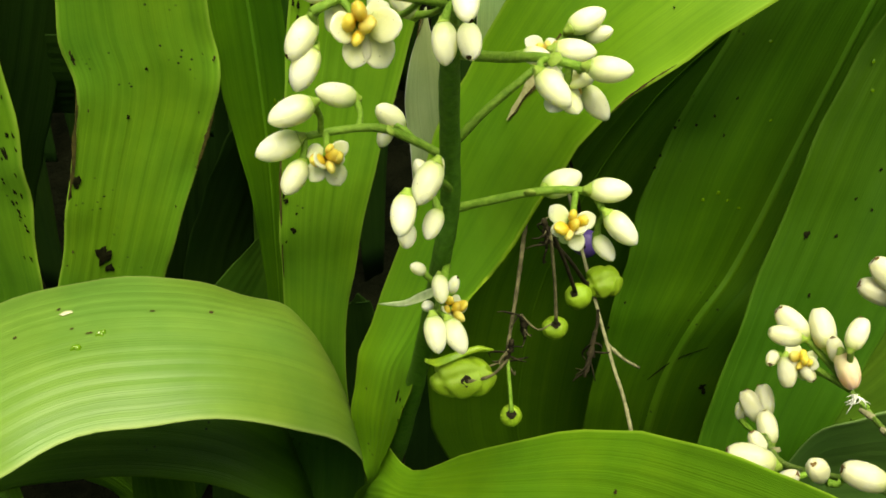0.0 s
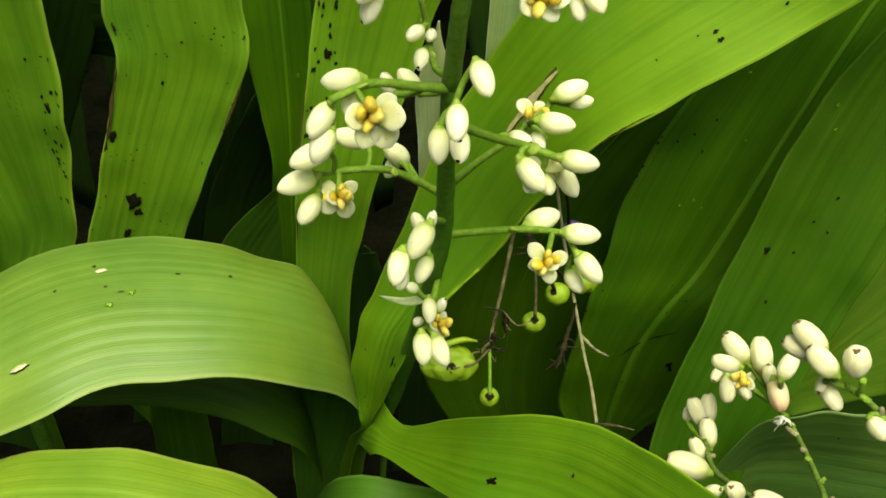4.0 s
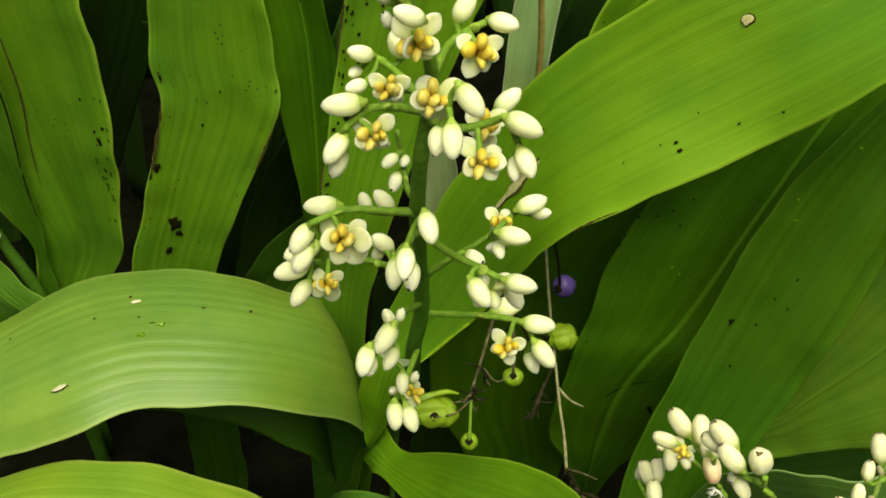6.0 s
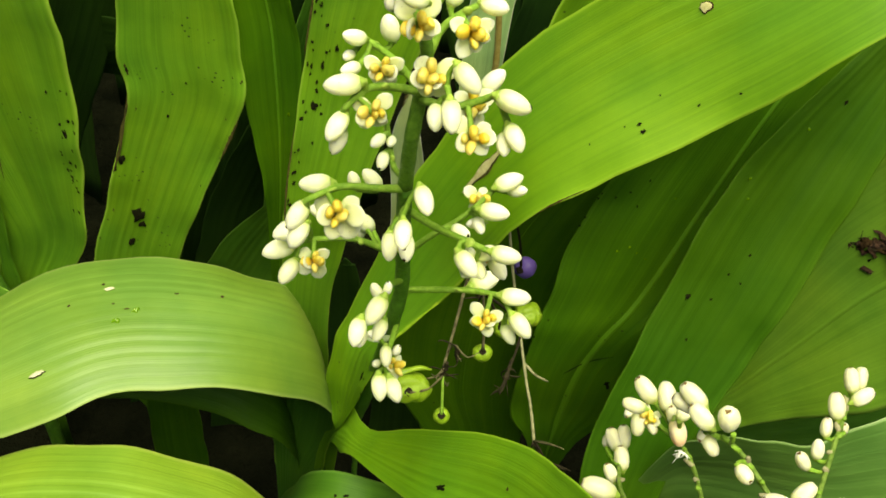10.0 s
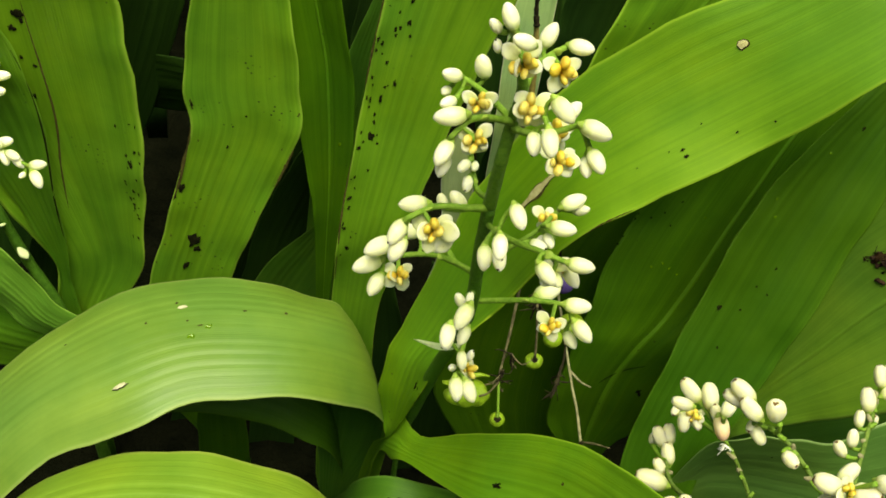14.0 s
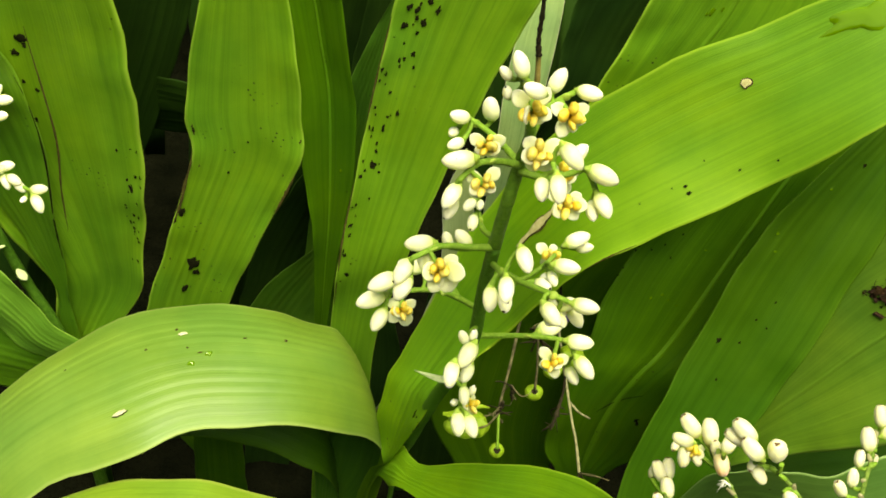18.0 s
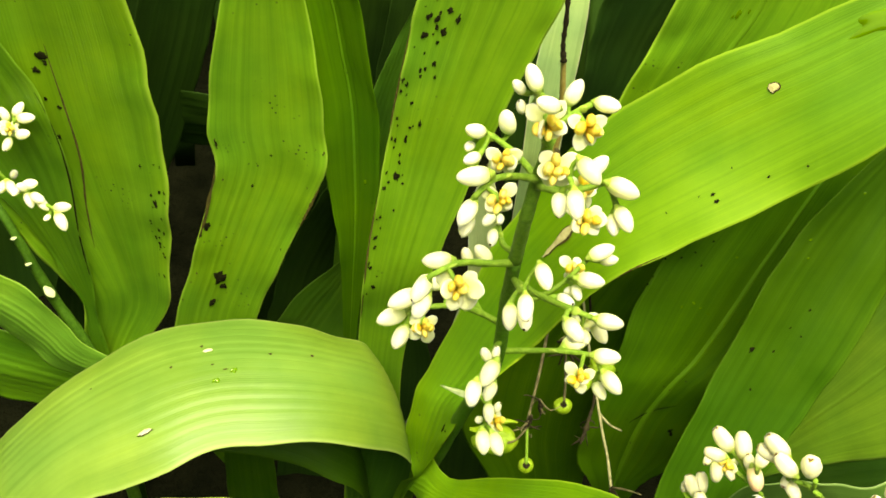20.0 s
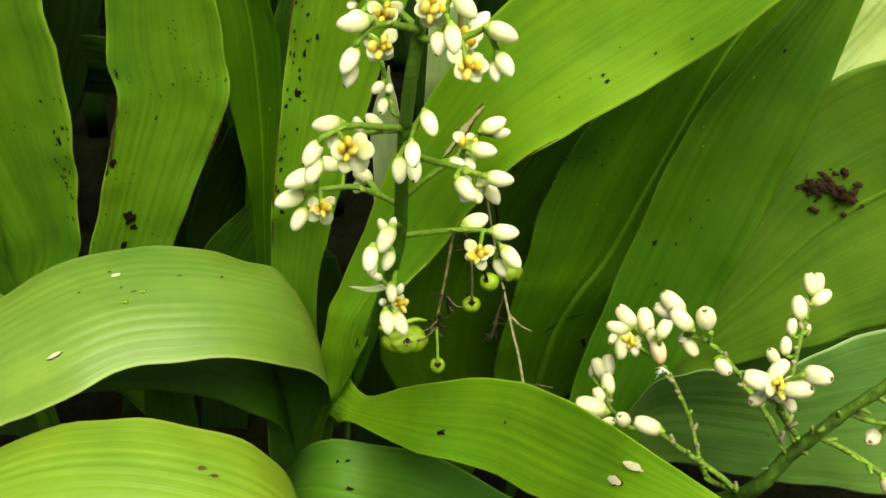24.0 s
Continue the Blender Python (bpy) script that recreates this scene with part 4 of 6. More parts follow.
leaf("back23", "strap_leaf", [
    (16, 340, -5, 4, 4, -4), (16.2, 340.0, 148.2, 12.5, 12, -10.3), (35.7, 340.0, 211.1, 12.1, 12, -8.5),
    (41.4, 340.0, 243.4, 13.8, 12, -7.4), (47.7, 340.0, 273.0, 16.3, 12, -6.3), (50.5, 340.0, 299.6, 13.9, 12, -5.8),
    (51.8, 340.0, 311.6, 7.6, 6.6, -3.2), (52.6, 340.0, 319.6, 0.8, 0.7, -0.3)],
    LEAF_SHADE, "strap leaf deep in the shade, shade put into its green", fold=0.12)
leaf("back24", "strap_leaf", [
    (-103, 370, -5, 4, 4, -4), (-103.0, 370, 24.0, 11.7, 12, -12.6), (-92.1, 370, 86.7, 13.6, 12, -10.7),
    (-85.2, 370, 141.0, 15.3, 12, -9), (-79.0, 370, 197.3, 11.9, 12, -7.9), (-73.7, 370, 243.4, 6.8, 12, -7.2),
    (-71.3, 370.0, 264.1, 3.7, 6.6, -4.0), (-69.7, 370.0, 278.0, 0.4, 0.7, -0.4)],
    LEAF_SHADE, "strap leaf deep in the shade, shade put into its green", fold=0.12)
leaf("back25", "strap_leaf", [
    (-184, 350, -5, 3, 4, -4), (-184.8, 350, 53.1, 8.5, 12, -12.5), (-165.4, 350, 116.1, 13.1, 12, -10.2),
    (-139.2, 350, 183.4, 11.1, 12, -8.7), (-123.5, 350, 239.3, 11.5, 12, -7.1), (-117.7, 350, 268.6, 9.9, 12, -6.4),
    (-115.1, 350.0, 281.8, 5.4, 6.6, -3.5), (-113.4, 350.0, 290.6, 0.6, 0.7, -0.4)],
    LEAF_SHADE, "strap leaf deep in the shade, shade put into its green", fold=0.12)
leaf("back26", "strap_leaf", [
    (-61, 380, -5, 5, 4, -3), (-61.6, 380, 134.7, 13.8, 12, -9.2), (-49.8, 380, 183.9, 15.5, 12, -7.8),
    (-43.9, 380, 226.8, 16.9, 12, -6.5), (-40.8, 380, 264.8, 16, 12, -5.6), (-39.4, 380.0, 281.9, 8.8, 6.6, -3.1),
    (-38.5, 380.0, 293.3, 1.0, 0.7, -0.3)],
    LEAF_SHADE, "strap leaf deep in the shade, shade put into its green", fold=0.12)
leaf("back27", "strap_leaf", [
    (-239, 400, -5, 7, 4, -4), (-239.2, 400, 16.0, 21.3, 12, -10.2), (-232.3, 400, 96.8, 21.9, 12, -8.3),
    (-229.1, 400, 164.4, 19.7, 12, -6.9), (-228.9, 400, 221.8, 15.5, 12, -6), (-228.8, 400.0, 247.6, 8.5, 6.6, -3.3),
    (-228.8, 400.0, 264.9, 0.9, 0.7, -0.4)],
    LEAF_SHADE, "strap leaf deep in the shade, shade put into its green", fold=0.12)
# Leaf added to close a gap; its dark tone stands in for shade.
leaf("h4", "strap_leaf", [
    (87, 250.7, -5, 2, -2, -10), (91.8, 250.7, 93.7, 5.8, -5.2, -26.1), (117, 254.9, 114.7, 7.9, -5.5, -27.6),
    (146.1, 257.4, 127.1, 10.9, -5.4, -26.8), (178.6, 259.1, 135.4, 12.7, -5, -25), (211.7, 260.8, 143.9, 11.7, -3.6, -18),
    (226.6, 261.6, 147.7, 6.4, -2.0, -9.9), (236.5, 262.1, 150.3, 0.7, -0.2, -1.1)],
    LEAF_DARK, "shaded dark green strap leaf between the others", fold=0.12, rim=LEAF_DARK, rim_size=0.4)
# Leaves added to fill low gaps; the shade is in their colour.
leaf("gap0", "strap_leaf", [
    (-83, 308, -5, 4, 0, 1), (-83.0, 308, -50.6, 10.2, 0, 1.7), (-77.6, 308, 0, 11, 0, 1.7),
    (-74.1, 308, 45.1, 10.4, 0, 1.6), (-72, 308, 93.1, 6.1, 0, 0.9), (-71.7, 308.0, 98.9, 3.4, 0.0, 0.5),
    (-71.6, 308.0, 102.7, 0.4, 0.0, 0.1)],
    LEAF_SHADE, "strap leaf added in a low gap, darkened for shade", fold=0.15)
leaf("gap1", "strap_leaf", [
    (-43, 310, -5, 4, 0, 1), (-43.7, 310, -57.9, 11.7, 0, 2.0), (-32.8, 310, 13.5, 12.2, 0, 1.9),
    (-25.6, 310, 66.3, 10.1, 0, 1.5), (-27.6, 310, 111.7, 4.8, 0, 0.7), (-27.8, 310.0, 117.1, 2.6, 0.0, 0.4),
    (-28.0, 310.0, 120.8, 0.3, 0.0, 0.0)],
    LEAF_SHADE, "strap leaf added in a low gap, darkened for shade", fold=0.15)
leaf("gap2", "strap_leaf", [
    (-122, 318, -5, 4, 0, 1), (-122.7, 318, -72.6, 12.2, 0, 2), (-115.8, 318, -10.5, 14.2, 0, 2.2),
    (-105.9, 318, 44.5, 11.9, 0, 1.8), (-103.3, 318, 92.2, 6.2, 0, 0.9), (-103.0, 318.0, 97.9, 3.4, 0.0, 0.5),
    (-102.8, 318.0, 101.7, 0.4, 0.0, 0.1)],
    LEAF_SHADE, "strap leaf added in a low gap, darkened for shade", fold=0.15)
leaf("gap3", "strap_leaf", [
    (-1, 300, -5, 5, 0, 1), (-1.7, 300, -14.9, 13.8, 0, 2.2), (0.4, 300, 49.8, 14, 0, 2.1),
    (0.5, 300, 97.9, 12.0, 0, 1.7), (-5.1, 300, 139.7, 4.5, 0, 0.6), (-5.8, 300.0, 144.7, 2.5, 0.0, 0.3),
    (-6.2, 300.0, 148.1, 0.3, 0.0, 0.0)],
    LEAF_SHADE, "strap leaf added in a low gap, darkened for shade", fold=0.15)
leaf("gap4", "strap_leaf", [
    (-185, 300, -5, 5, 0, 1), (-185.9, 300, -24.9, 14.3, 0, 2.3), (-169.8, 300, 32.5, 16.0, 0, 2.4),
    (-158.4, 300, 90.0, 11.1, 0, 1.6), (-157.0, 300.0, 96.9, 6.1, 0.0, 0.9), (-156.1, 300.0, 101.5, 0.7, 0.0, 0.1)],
    LEAF_SHADE, "strap leaf added in a low gap, darkened for shade", fold=0.15)


# ---- the flower panicle in the middle ----
panicle = tagged(new("flower_panicle"), "upright flower panicle with white buds and small yellow-centred flowers", "flower", "flower panicles")
tube("stalk", [(0.2, 148.7, 371.2), (2.7, 152.1, 360.4), (3.9, 154.2, 351.3), (3.2, 158, 339.7), (2, 158, 328), (1.2, 162, 311)], (0.7, 1.0, 1.25, 1.4, 1.5, 1.6), STALK_GREEN, panicle, "lighter green upper flower stalk", sides=14, n=44, knob=0.06)
tube("stalk", [(1.2, 162, 311), (1, 169, 290), (1.2, 174, 275), (1.2, 176, 262), (-0.4, 177.5, 248), (-2, 190, 226), (-4.5, 208, 195), (-9, 222, 160), (-14.5, 231, 128), (-26, 242, 80), (-28, 244, -5)], (1.6, 1.7, 1.75, 1.8, 1.85, 2.0, 2.2, 2.5, 2.7, 2.8, 2.8), STEM, panicle, "ridged dark green flower stalk", sides=14, n=60, knob=0.06)
branch(panicle, [(1.2, 151.1, 365.2), (-0.1, 148.3, 369.5), (-0.7, 147.4, 371.4)], 0.6,
       buds=[(-0, 145.6, 372.5, -2.1, 147.5, 377.2), (-2.5, 147.6, 370.3, -4.5, 146.8, 373.3), (3.8, 140.6, 372.9, -0.4, 138.9, 375.7), (-2.3, 147.3, 365.8, -3.1, 146.8, 369)],
       flowers=[(2.8, 143.8, 366.4, 9.1, 122.7, 373.3)])
branch(panicle, [(4, 154, 351.1), (6, 157.1, 355.3), (9.1, 158.6, 357.9), (11.9, 159.9, 359.1)], 0.85,
       buds=[(7.1, 159.4, 358.9, 9.2, 161.8, 363.6), (12.5, 160.3, 359.4, 17.4, 157.7, 360.6)],
       flowers=[(11.5, 155.7, 356.4, 14.3, 137.1, 366)])
branch(panicle, [(2.7, 156.8, 341.4), (-1, 163.2, 340.8), (-5.5, 167.6, 341.2), (-8.7, 168.6, 342.3)], 0.8,
       buds=[(-8.5, 167.8, 342.9, -12.6, 165.3, 345.1), (-10.9, 167.9, 339, -11.9, 164.7, 340.5), (-9.2, 164.8, 338.7, -12.3, 161.5, 339.6), (-3.2, 169, 342.6, -4.7, 167.8, 348.7)],
       flowers=[(-4.2, 159.4, 342.9, -4.2, 141.5, 353.3)])
branch(panicle, [(2.9, 155.7, 341.7), (-1.8, 152.7, 344.7), (-6.2, 148.9, 346.8), (-9.9, 145.8, 344.1)], 0.85,
       buds=[(-6.9, 148.2, 349, -13.5, 146.6, 347.9), (-9.5, 146.3, 343.1, -12.2, 142.3, 339.5), (-9.9, 147.3, 338.6, -11.7, 143.6, 335.2)],
       flowers=[(-4.4, 146.1, 344, -2.7, 126, 352.3)])
branch(panicle, [(3.4, 156.1, 342.1), (5.8, 150.1, 351.4), (7.9, 143.4, 354.5), (8.8, 140.8, 353.4)], 0.7,
       buds=[(8.9, 139.3, 354.7, 9.8, 134.5, 351.2), (9.4, 143.6, 358.9, 13.7, 140.5, 355.6), (6.7, 143, 350.1, 6.6, 138, 348.2)],
       flowers=[(5.3, 144.7, 354.6, 3.5, 127.4, 365.7)])
branch(panicle, [(3.1, 157, 338.7), (9.3, 155.1, 339.4), (14.3, 155, 341.7), (17.1, 154.2, 343.5), (19.7, 152.6, 339.1)], 0.85,
       buds=[(16.9, 152.1, 345.7, 23.6, 151.1, 344.3), (14.6, 167, 333.8, 18.6, 169.9, 337.2), (19.8, 151.6, 339.5, 22.9, 147.1, 337.4), (19.3, 152.7, 336.4, 19.4, 148, 334.9)],
       flowers=[(13.5, 149.4, 337.8, 16.4, 130.4, 347.1), (13, 160.3, 335.8, 17.1, 144.8, 348.4)])
branch(panicle, [(1.9, 162.4, 312.2), (-1.7, 168.9, 308.9), (-3.6, 173.7, 313.6), (-4.8, 174, 319.6)], 0.75,
       buds=[(-4.5, 172, 314.8, -6.4, 168, 315.1), (-4, 171, 311, -4.6, 166.6, 310.2), (-2.7, 174.2, 312.6, -3.1, 170.8, 313.3)])
branch(panicle, [(1.5, 161.8, 310.2), (-4.3, 158.4, 312.9), (-11.5, 155, 315.6), (-17.7, 150.9, 314.8)], 0.9,
       buds=[(-13, 155.5, 316.1, -19.6, 154.5, 315.6), (-17.7, 152.3, 313.1, -21.1, 148.1, 309.3), (-17.6, 150.8, 309.6, -20.6, 147.2, 304.8), (-8.9, 164.9, 305.5, -10.5, 165.7, 309.7), (-4.3, 165.5, 305.8, -7.9, 166.5, 310.1)],
       flowers=[(-10.9, 149.9, 313.4, -9.2, 132.3, 324.1)], size=5.2)
branch(panicle, [(1.4, 176.5, 271.6), (-4.2, 176.1, 275.7), (-10.5, 174.3, 279.9), (-17.3, 172.9, 280.4), (-22.9, 171.9, 279.8)], 0.85,
       buds=[(-23.4, 170.6, 280.6, -30.4, 167.6, 278.9), (-23, 168.7, 277, -25.5, 162.9, 274.8), (-20.7, 170.5, 287.4, -27.7, 166.8, 286.2), (-14.5, 178.5, 283, -21, 177, 285.2), (-7.2, 184.5, 273, -11.2, 182.8, 278.6), (-9.4, 184.4, 274, -11, 183, 269.6)],
       flowers=[(-18.7, 168, 278.6, -16, 151.8, 290.4)])
branch(panicle, [(1.7, 166.1, 300.5), (1.6, 151.5, 314.1), (2.1, 139.9, 323.9)], 0.8,
       buds=[(2.5, 137.2, 326.7, 3.2, 132.1, 324), (4.9, 141.9, 331.1, 7.1, 137, 328.7), (-0, 141.6, 318.6, 0.6, 137.5, 314.7), (3.2, 141.4, 318.3, 3.3, 136.3, 316.4)])
branch(panicle, [(1.9, 167.1, 298.6), (8.1, 158.9, 302.9), (13.9, 152.9, 306.5), (19.7, 150.3, 306.4)], 0.9,
       buds=[(19.8, 149.7, 307.1, 26.1, 149.1, 306.2), (13.2, 149.7, 306.2, 17.5, 146.3, 302.7), (11.7, 158.6, 303.7, 15.3, 155.8, 304.5), (20.3, 155.2, 300.2, 23.6, 151.4, 297.2)],
       flowers=[(17.4, 151.8, 301.6, 19.5, 166, 284)], size=3.8)
branch(panicle, [(2.2, 174.8, 276.9), (7.3, 174.7, 283.4), (14.4, 175.3, 290.4), (20.4, 181.6, 293.4)], 0.8,
       buds=[(20.4, 180.4, 295, 26.4, 182.9, 297), (23.5, 182.2, 292.3, 27.8, 181.6, 294.2), (17.1, 171.6, 296.5, 23.9, 171.3, 295.8), (16.8, 173, 292.3, 18.4, 168.8, 291.8), (19, 174, 290.3, 14.7, 173.1, 289.7)],
       flowers=[(17, 180.2, 290.8, 18.8, 165.3, 304.2)], size=3.6)
branch(panicle, [(2, 176.9, 260.9), (8.3, 175, 264.2), (17.1, 172.5, 268.2), (24.7, 171, 269), (27.5, 169.2, 265.7)], 0.85,
       buds=[(24.6, 170.5, 270, 31.9, 170.4, 269.4), (27.6, 167.7, 267.1, 32.5, 164.1, 263.3), (26.4, 169.6, 260.6, 29, 165.6, 258.2), (17.6, 175.6, 266, 24.2, 180.4, 265.4)],
       flowers=[(21.6, 166.8, 265.2, 21.2, 152.4, 278.9)])
branch(panicle, [(1.4, 176, 265.6), (-1.1, 162.6, 277.8), (-3.3, 148, 286.2)], 0.8,
       buds=[(-0.9, 147.4, 292.6, -3.7, 142.8, 288.3), (-5.2, 143.2, 290, -6.3, 138.7, 285.8), (-0.6, 149.6, 282, -2.7, 145.3, 280.1), (-2.2, 154.3, 283.8, -4.1, 154.9, 287.6), (-0.9, 154.9, 284.4, -0.7, 155.9, 287.6), (-5.3, 147.9, 280.6, -5.4, 143.1, 279.9)])
branch(panicle, [(0.7, 176.4, 248), (-0.1, 167.6, 250.7), (-0.8, 158.8, 252)], 0.8,
       buds=[(-0.7, 160, 260, -0.3, 155.6, 257.7), (-1.8, 155.1, 255.4, -0.7, 150.5, 251), (0.8, 155.5, 254.2, 3.3, 151.2, 250.1), (1.3, 161.7, 254.6, 2.5, 162.2, 257.8), (-2.2, 160.6, 252.5, -3.1, 158.1, 254.7), (-3.3, 166.3, 255.2, -5.5, 165, 258.1)],
       flowers=[(1.5, 161.2, 251.4, 11.3, 148.7, 266.2)], size=3.0)
BRACT_ROWS = [(-0.5, 176, 243, 0, 0.4, 0.4), (-3.5, 180, 237, 0, 0.7, 0.7), (-8, 186.5, 229.5, 0, 0.5, 0.5), (-13.2, 194, 222.4, 0, 0.08, 0.08)]
# ---- the second, older panicle low at the side ----
older_panicle = tagged(new("flower_panicle"), "older flower panicle with ivory buds on bare green branches", "flower", "flower panicles")
tube("stalk", [(128, 126.3, 312.7), (118.6, 118.9, 301.9), (112.1, 112.1, 290.4), (101.1, 110.9, 274.3), (94.1, 112.3, 256.9), (88, 115.1, 236.6), (78, 150, 170), (70, 160, 100), (66, 166, -4)], (0.9, 1.05, 1.25, 1.45, 1.7, 1.9, 2.2, 2.5, 2.8), STEM_OLD, older_panicle, "olive green ridged flower stalk", sides=12, n=70, knob=0.14)
STUBS = random.Random(41)
older_line = spline(np.array([(128, 126.3, 312.7), (118.6, 118.9, 301.9), (112.1, 112.1, 290.4), (101.1, 110.9, 274.3), (94.1, 112.3, 256.9), (88, 115.1, 236.6)], float), 60)
for k in range(18):
    i = 3 + 3 * k
    d = np.array((STUBS.uniform(-1, 1), STUBS.uniform(-1, 0.3), STUBS.uniform(-0.4, 1)))
    d = d / np.linalg.norm(d)
    tube("branch_stub", [older_line[i] + d * 0.6, older_line[i] + d * 1.9, older_line[i] + d * STUBS.uniform(2.4, 4.2) + (0, 0, 0.5)], (0.8, 0.6, 0.42), TWIG_OLD, older_panicle, sides=7, n=6, knob=0.25)
branch(older_panicle, [(87.6, 115.1, 236.6), (80.9, 119, 240.3), (72, 123.1, 244), (65.4, 123.5, 249.9), (62.2, 128.8, 245.2), (60.4, 148, 226.1), (61.1, 162, 217.5)], 0.75,
       buds=[(65.7, 121.8, 252.4, 59, 123.5, 253.9), (59.9, 156.8, 217.9, 57.4, 159.6, 221.8), (58.8, 147.8, 225.9, 50.1, 149.8, 227.5), (54.7, 134.9, 236.8, 57.3, 133.8, 240.4), (62, 168.1, 215.2, 58.9, 172.5, 219.5), (63, 168.6, 215.8, 62, 173.1, 220.4), (62.8, 162.4, 215.1, 61.4, 166.9, 219.7), (58.8, 171.1, 212.4, 58.9, 172.4, 216.1)],
       fat=[(59.8, 127.7, 245.3, 56.4, 130.6, 248.2)], material=BUD_IVORY, stubs=13, wood=TWIG_OLD)
branch(older_panicle, [(86.8, 116.2, 236.3), (80.1, 122.1, 234.8), (77.9, 136.2, 237.7), (77.9, 156.7, 228.6), (74.7, 162.4, 230)], 0.68,
       buds=[(67.7, 170.6, 235.2, 62.4, 174.6, 239.1), (63.4, 162, 243.4, 57.5, 162.8, 243.9), (63.8, 168.4, 232.8, 64, 164.2, 228.5), (70.7, 167.8, 235.3, 69.6, 173.1, 240.7), (71.9, 160.5, 242.2, 74.3, 164.4, 246.3), (72.3, 164.6, 235, 70.6, 166.5, 239.5), (62.7, 171.7, 230.4, 61.1, 168.1, 230.6), (66.4, 167.2, 231.7, 68.4, 163.7, 231)],
       flowers=[(66.6, 167.1, 233, 61.3, 152.1, 245.8)], material=BUD_IVORY, stubs=13, wood=TWIG_OLD, size=3.4)
branch(older_panicle, [(71.9, 164.1, 237.3), (72.7, 162.9, 236.2), (73.8, 162.6, 233)], 0.6,
       buds=[(71.5, 163, 239, 73.9, 158.4, 234.4)], material=BUD_PINK)
branch(older_panicle, [(94.1, 112.3, 256.9), (88.9, 120.3, 262), (84.2, 128.5, 264.4), (78.6, 136.4, 266.5), (72.5, 140.1, 267.2)], 0.7,
       buds=[(70.5, 143.1, 271.6, 65.2, 146.6, 275), (69.9, 144.4, 268.6, 63.8, 146.3, 270.3), (71.9, 138.3, 271.1, 66.7, 141.6, 274.2), (71.7, 140.8, 265, 74.6, 137.4, 262.1), (73.3, 143.2, 264.6, 70.6, 139.3, 264.4)],
       fat=[(76.1, 136.4, 272.2, 73.2, 141.1, 276.8), (77.3, 131.8, 267.5, 81.1, 128.8, 266.2)], material=BUD_IVORY, stubs=13, wood=TWIG_OLD)
branch(older_panicle, [(96.3, 113.3, 260.9), (90.1, 112.4, 269.7), (86.1, 110.8, 277.9), (84.3, 111.2, 282.5)], 0.75,
       buds=[(83.8, 111, 283.7, 76.7, 112.5, 284.9), (83.8, 114.6, 281.7, 87.8, 117.5, 284.8), (83.3, 113.1, 277.3, 79.4, 110.1, 279.1), (87.4, 112.2, 279.4, 88.4, 107.7, 279)],
       flowers=[(84.3, 109.1, 286.1, 79.1, 94, 298.2)],
       fat=[(84.3, 106.5, 286.3, 90.5, 108.4, 288.5), (87.5, 107.7, 292, 93.9, 107.4, 291.9)], material=BUD_IVORY, stubs=13, wood=TWIG_OLD, size=3.8)
branch(older_panicle, [(95.7, 113.5, 258.1), (95.8, 125.3, 257.4), (100.7, 140.5, 260.2), (104.5, 150.9, 262.4), (106, 155.9, 264.8)], 0.68,
       buds=[(106.3, 155.8, 266.1, 105, 159.8, 270.2), (108.4, 157.9, 264.1, 108.7, 162, 268.2), (106, 153.6, 265.3, 110.8, 155.6, 267.6), (103.3, 150.7, 262.2, 102.1, 155.1, 266.7), (100.4, 146.6, 260.7, 100.3, 149.7, 264), (98.3, 141.9, 258.7, 98.3, 143.9, 263.1), (96, 139, 258.5, 93.2, 140.3, 262.5), (106.3, 151.2, 255.7, 106, 151.9, 259.3)], material=BUD_IVORY, stubs=13, wood=TWIG_OLD)
branch(older_panicle, [(98.1, 112, 265.3), (104.1, 108.6, 265), (110.3, 104.4, 263.9), (118.3, 96.6, 261.9), (128.3, 88.7, 257.1)], 0.75,
       buds=[(117.6, 91.7, 259.7, 112.7, 91.2, 262.5), (118.9, 92.6, 260.7, 122, 90.1, 261.8), (118.9, 85.8, 256.6, 113.9, 83.9, 258.2), (120.9, 83.9, 254.8, 116, 81.7, 255.7)],
       fat=[(118.2, 87.7, 258.5, 112.9, 86.2, 259.4)], material=BUD_IVORY, stubs=13, wood=TWIG_OLD)
branch(older_panicle, [(110.9, 104.4, 263.9), (112.3, 103.2, 262.6)], 0.6,
       buds=[(112.1, 102.5, 263.4, 116.2, 98.7, 259.7)], material=BUD_PINK)
branch(older_panicle, [(102.4, 111.4, 274.9), (110.8, 110.4, 272.9), (118.2, 111.1, 276.7), (128.1, 111.1, 280)], 0.68,
       buds=[(117.4, 111.2, 279.7, 112.3, 108.9, 280.2), (119.9, 108.3, 262.5, 116, 105.5, 263.7)],
       flowers=[(119.9, 110.5, 261.9, 113, 96.4, 274.2)],
       fat=[(113, 112.4, 266.4, 108.3, 109.6, 266.7), (118.7, 108, 279.3, 114, 110.1, 281.3)], material=BUD_IVORY, stubs=13, wood=TWIG_OLD, size=3.4)
branch(older_panicle, [(88.5, 116, 234.7), (95.3, 115.3, 231.4), (109, 111.1, 233.4), (121.6, 108.9, 237.4)], 0.62, wood=TWIG_OLD, stubs=16)
branch(older_panicle, [(91.8, 115.2, 234), (101.3, 114.7, 231), (112.6, 109.6, 229.1), (124.6, 103.3, 229)], 0.62, wood=TWIG_OLD, stubs=16)
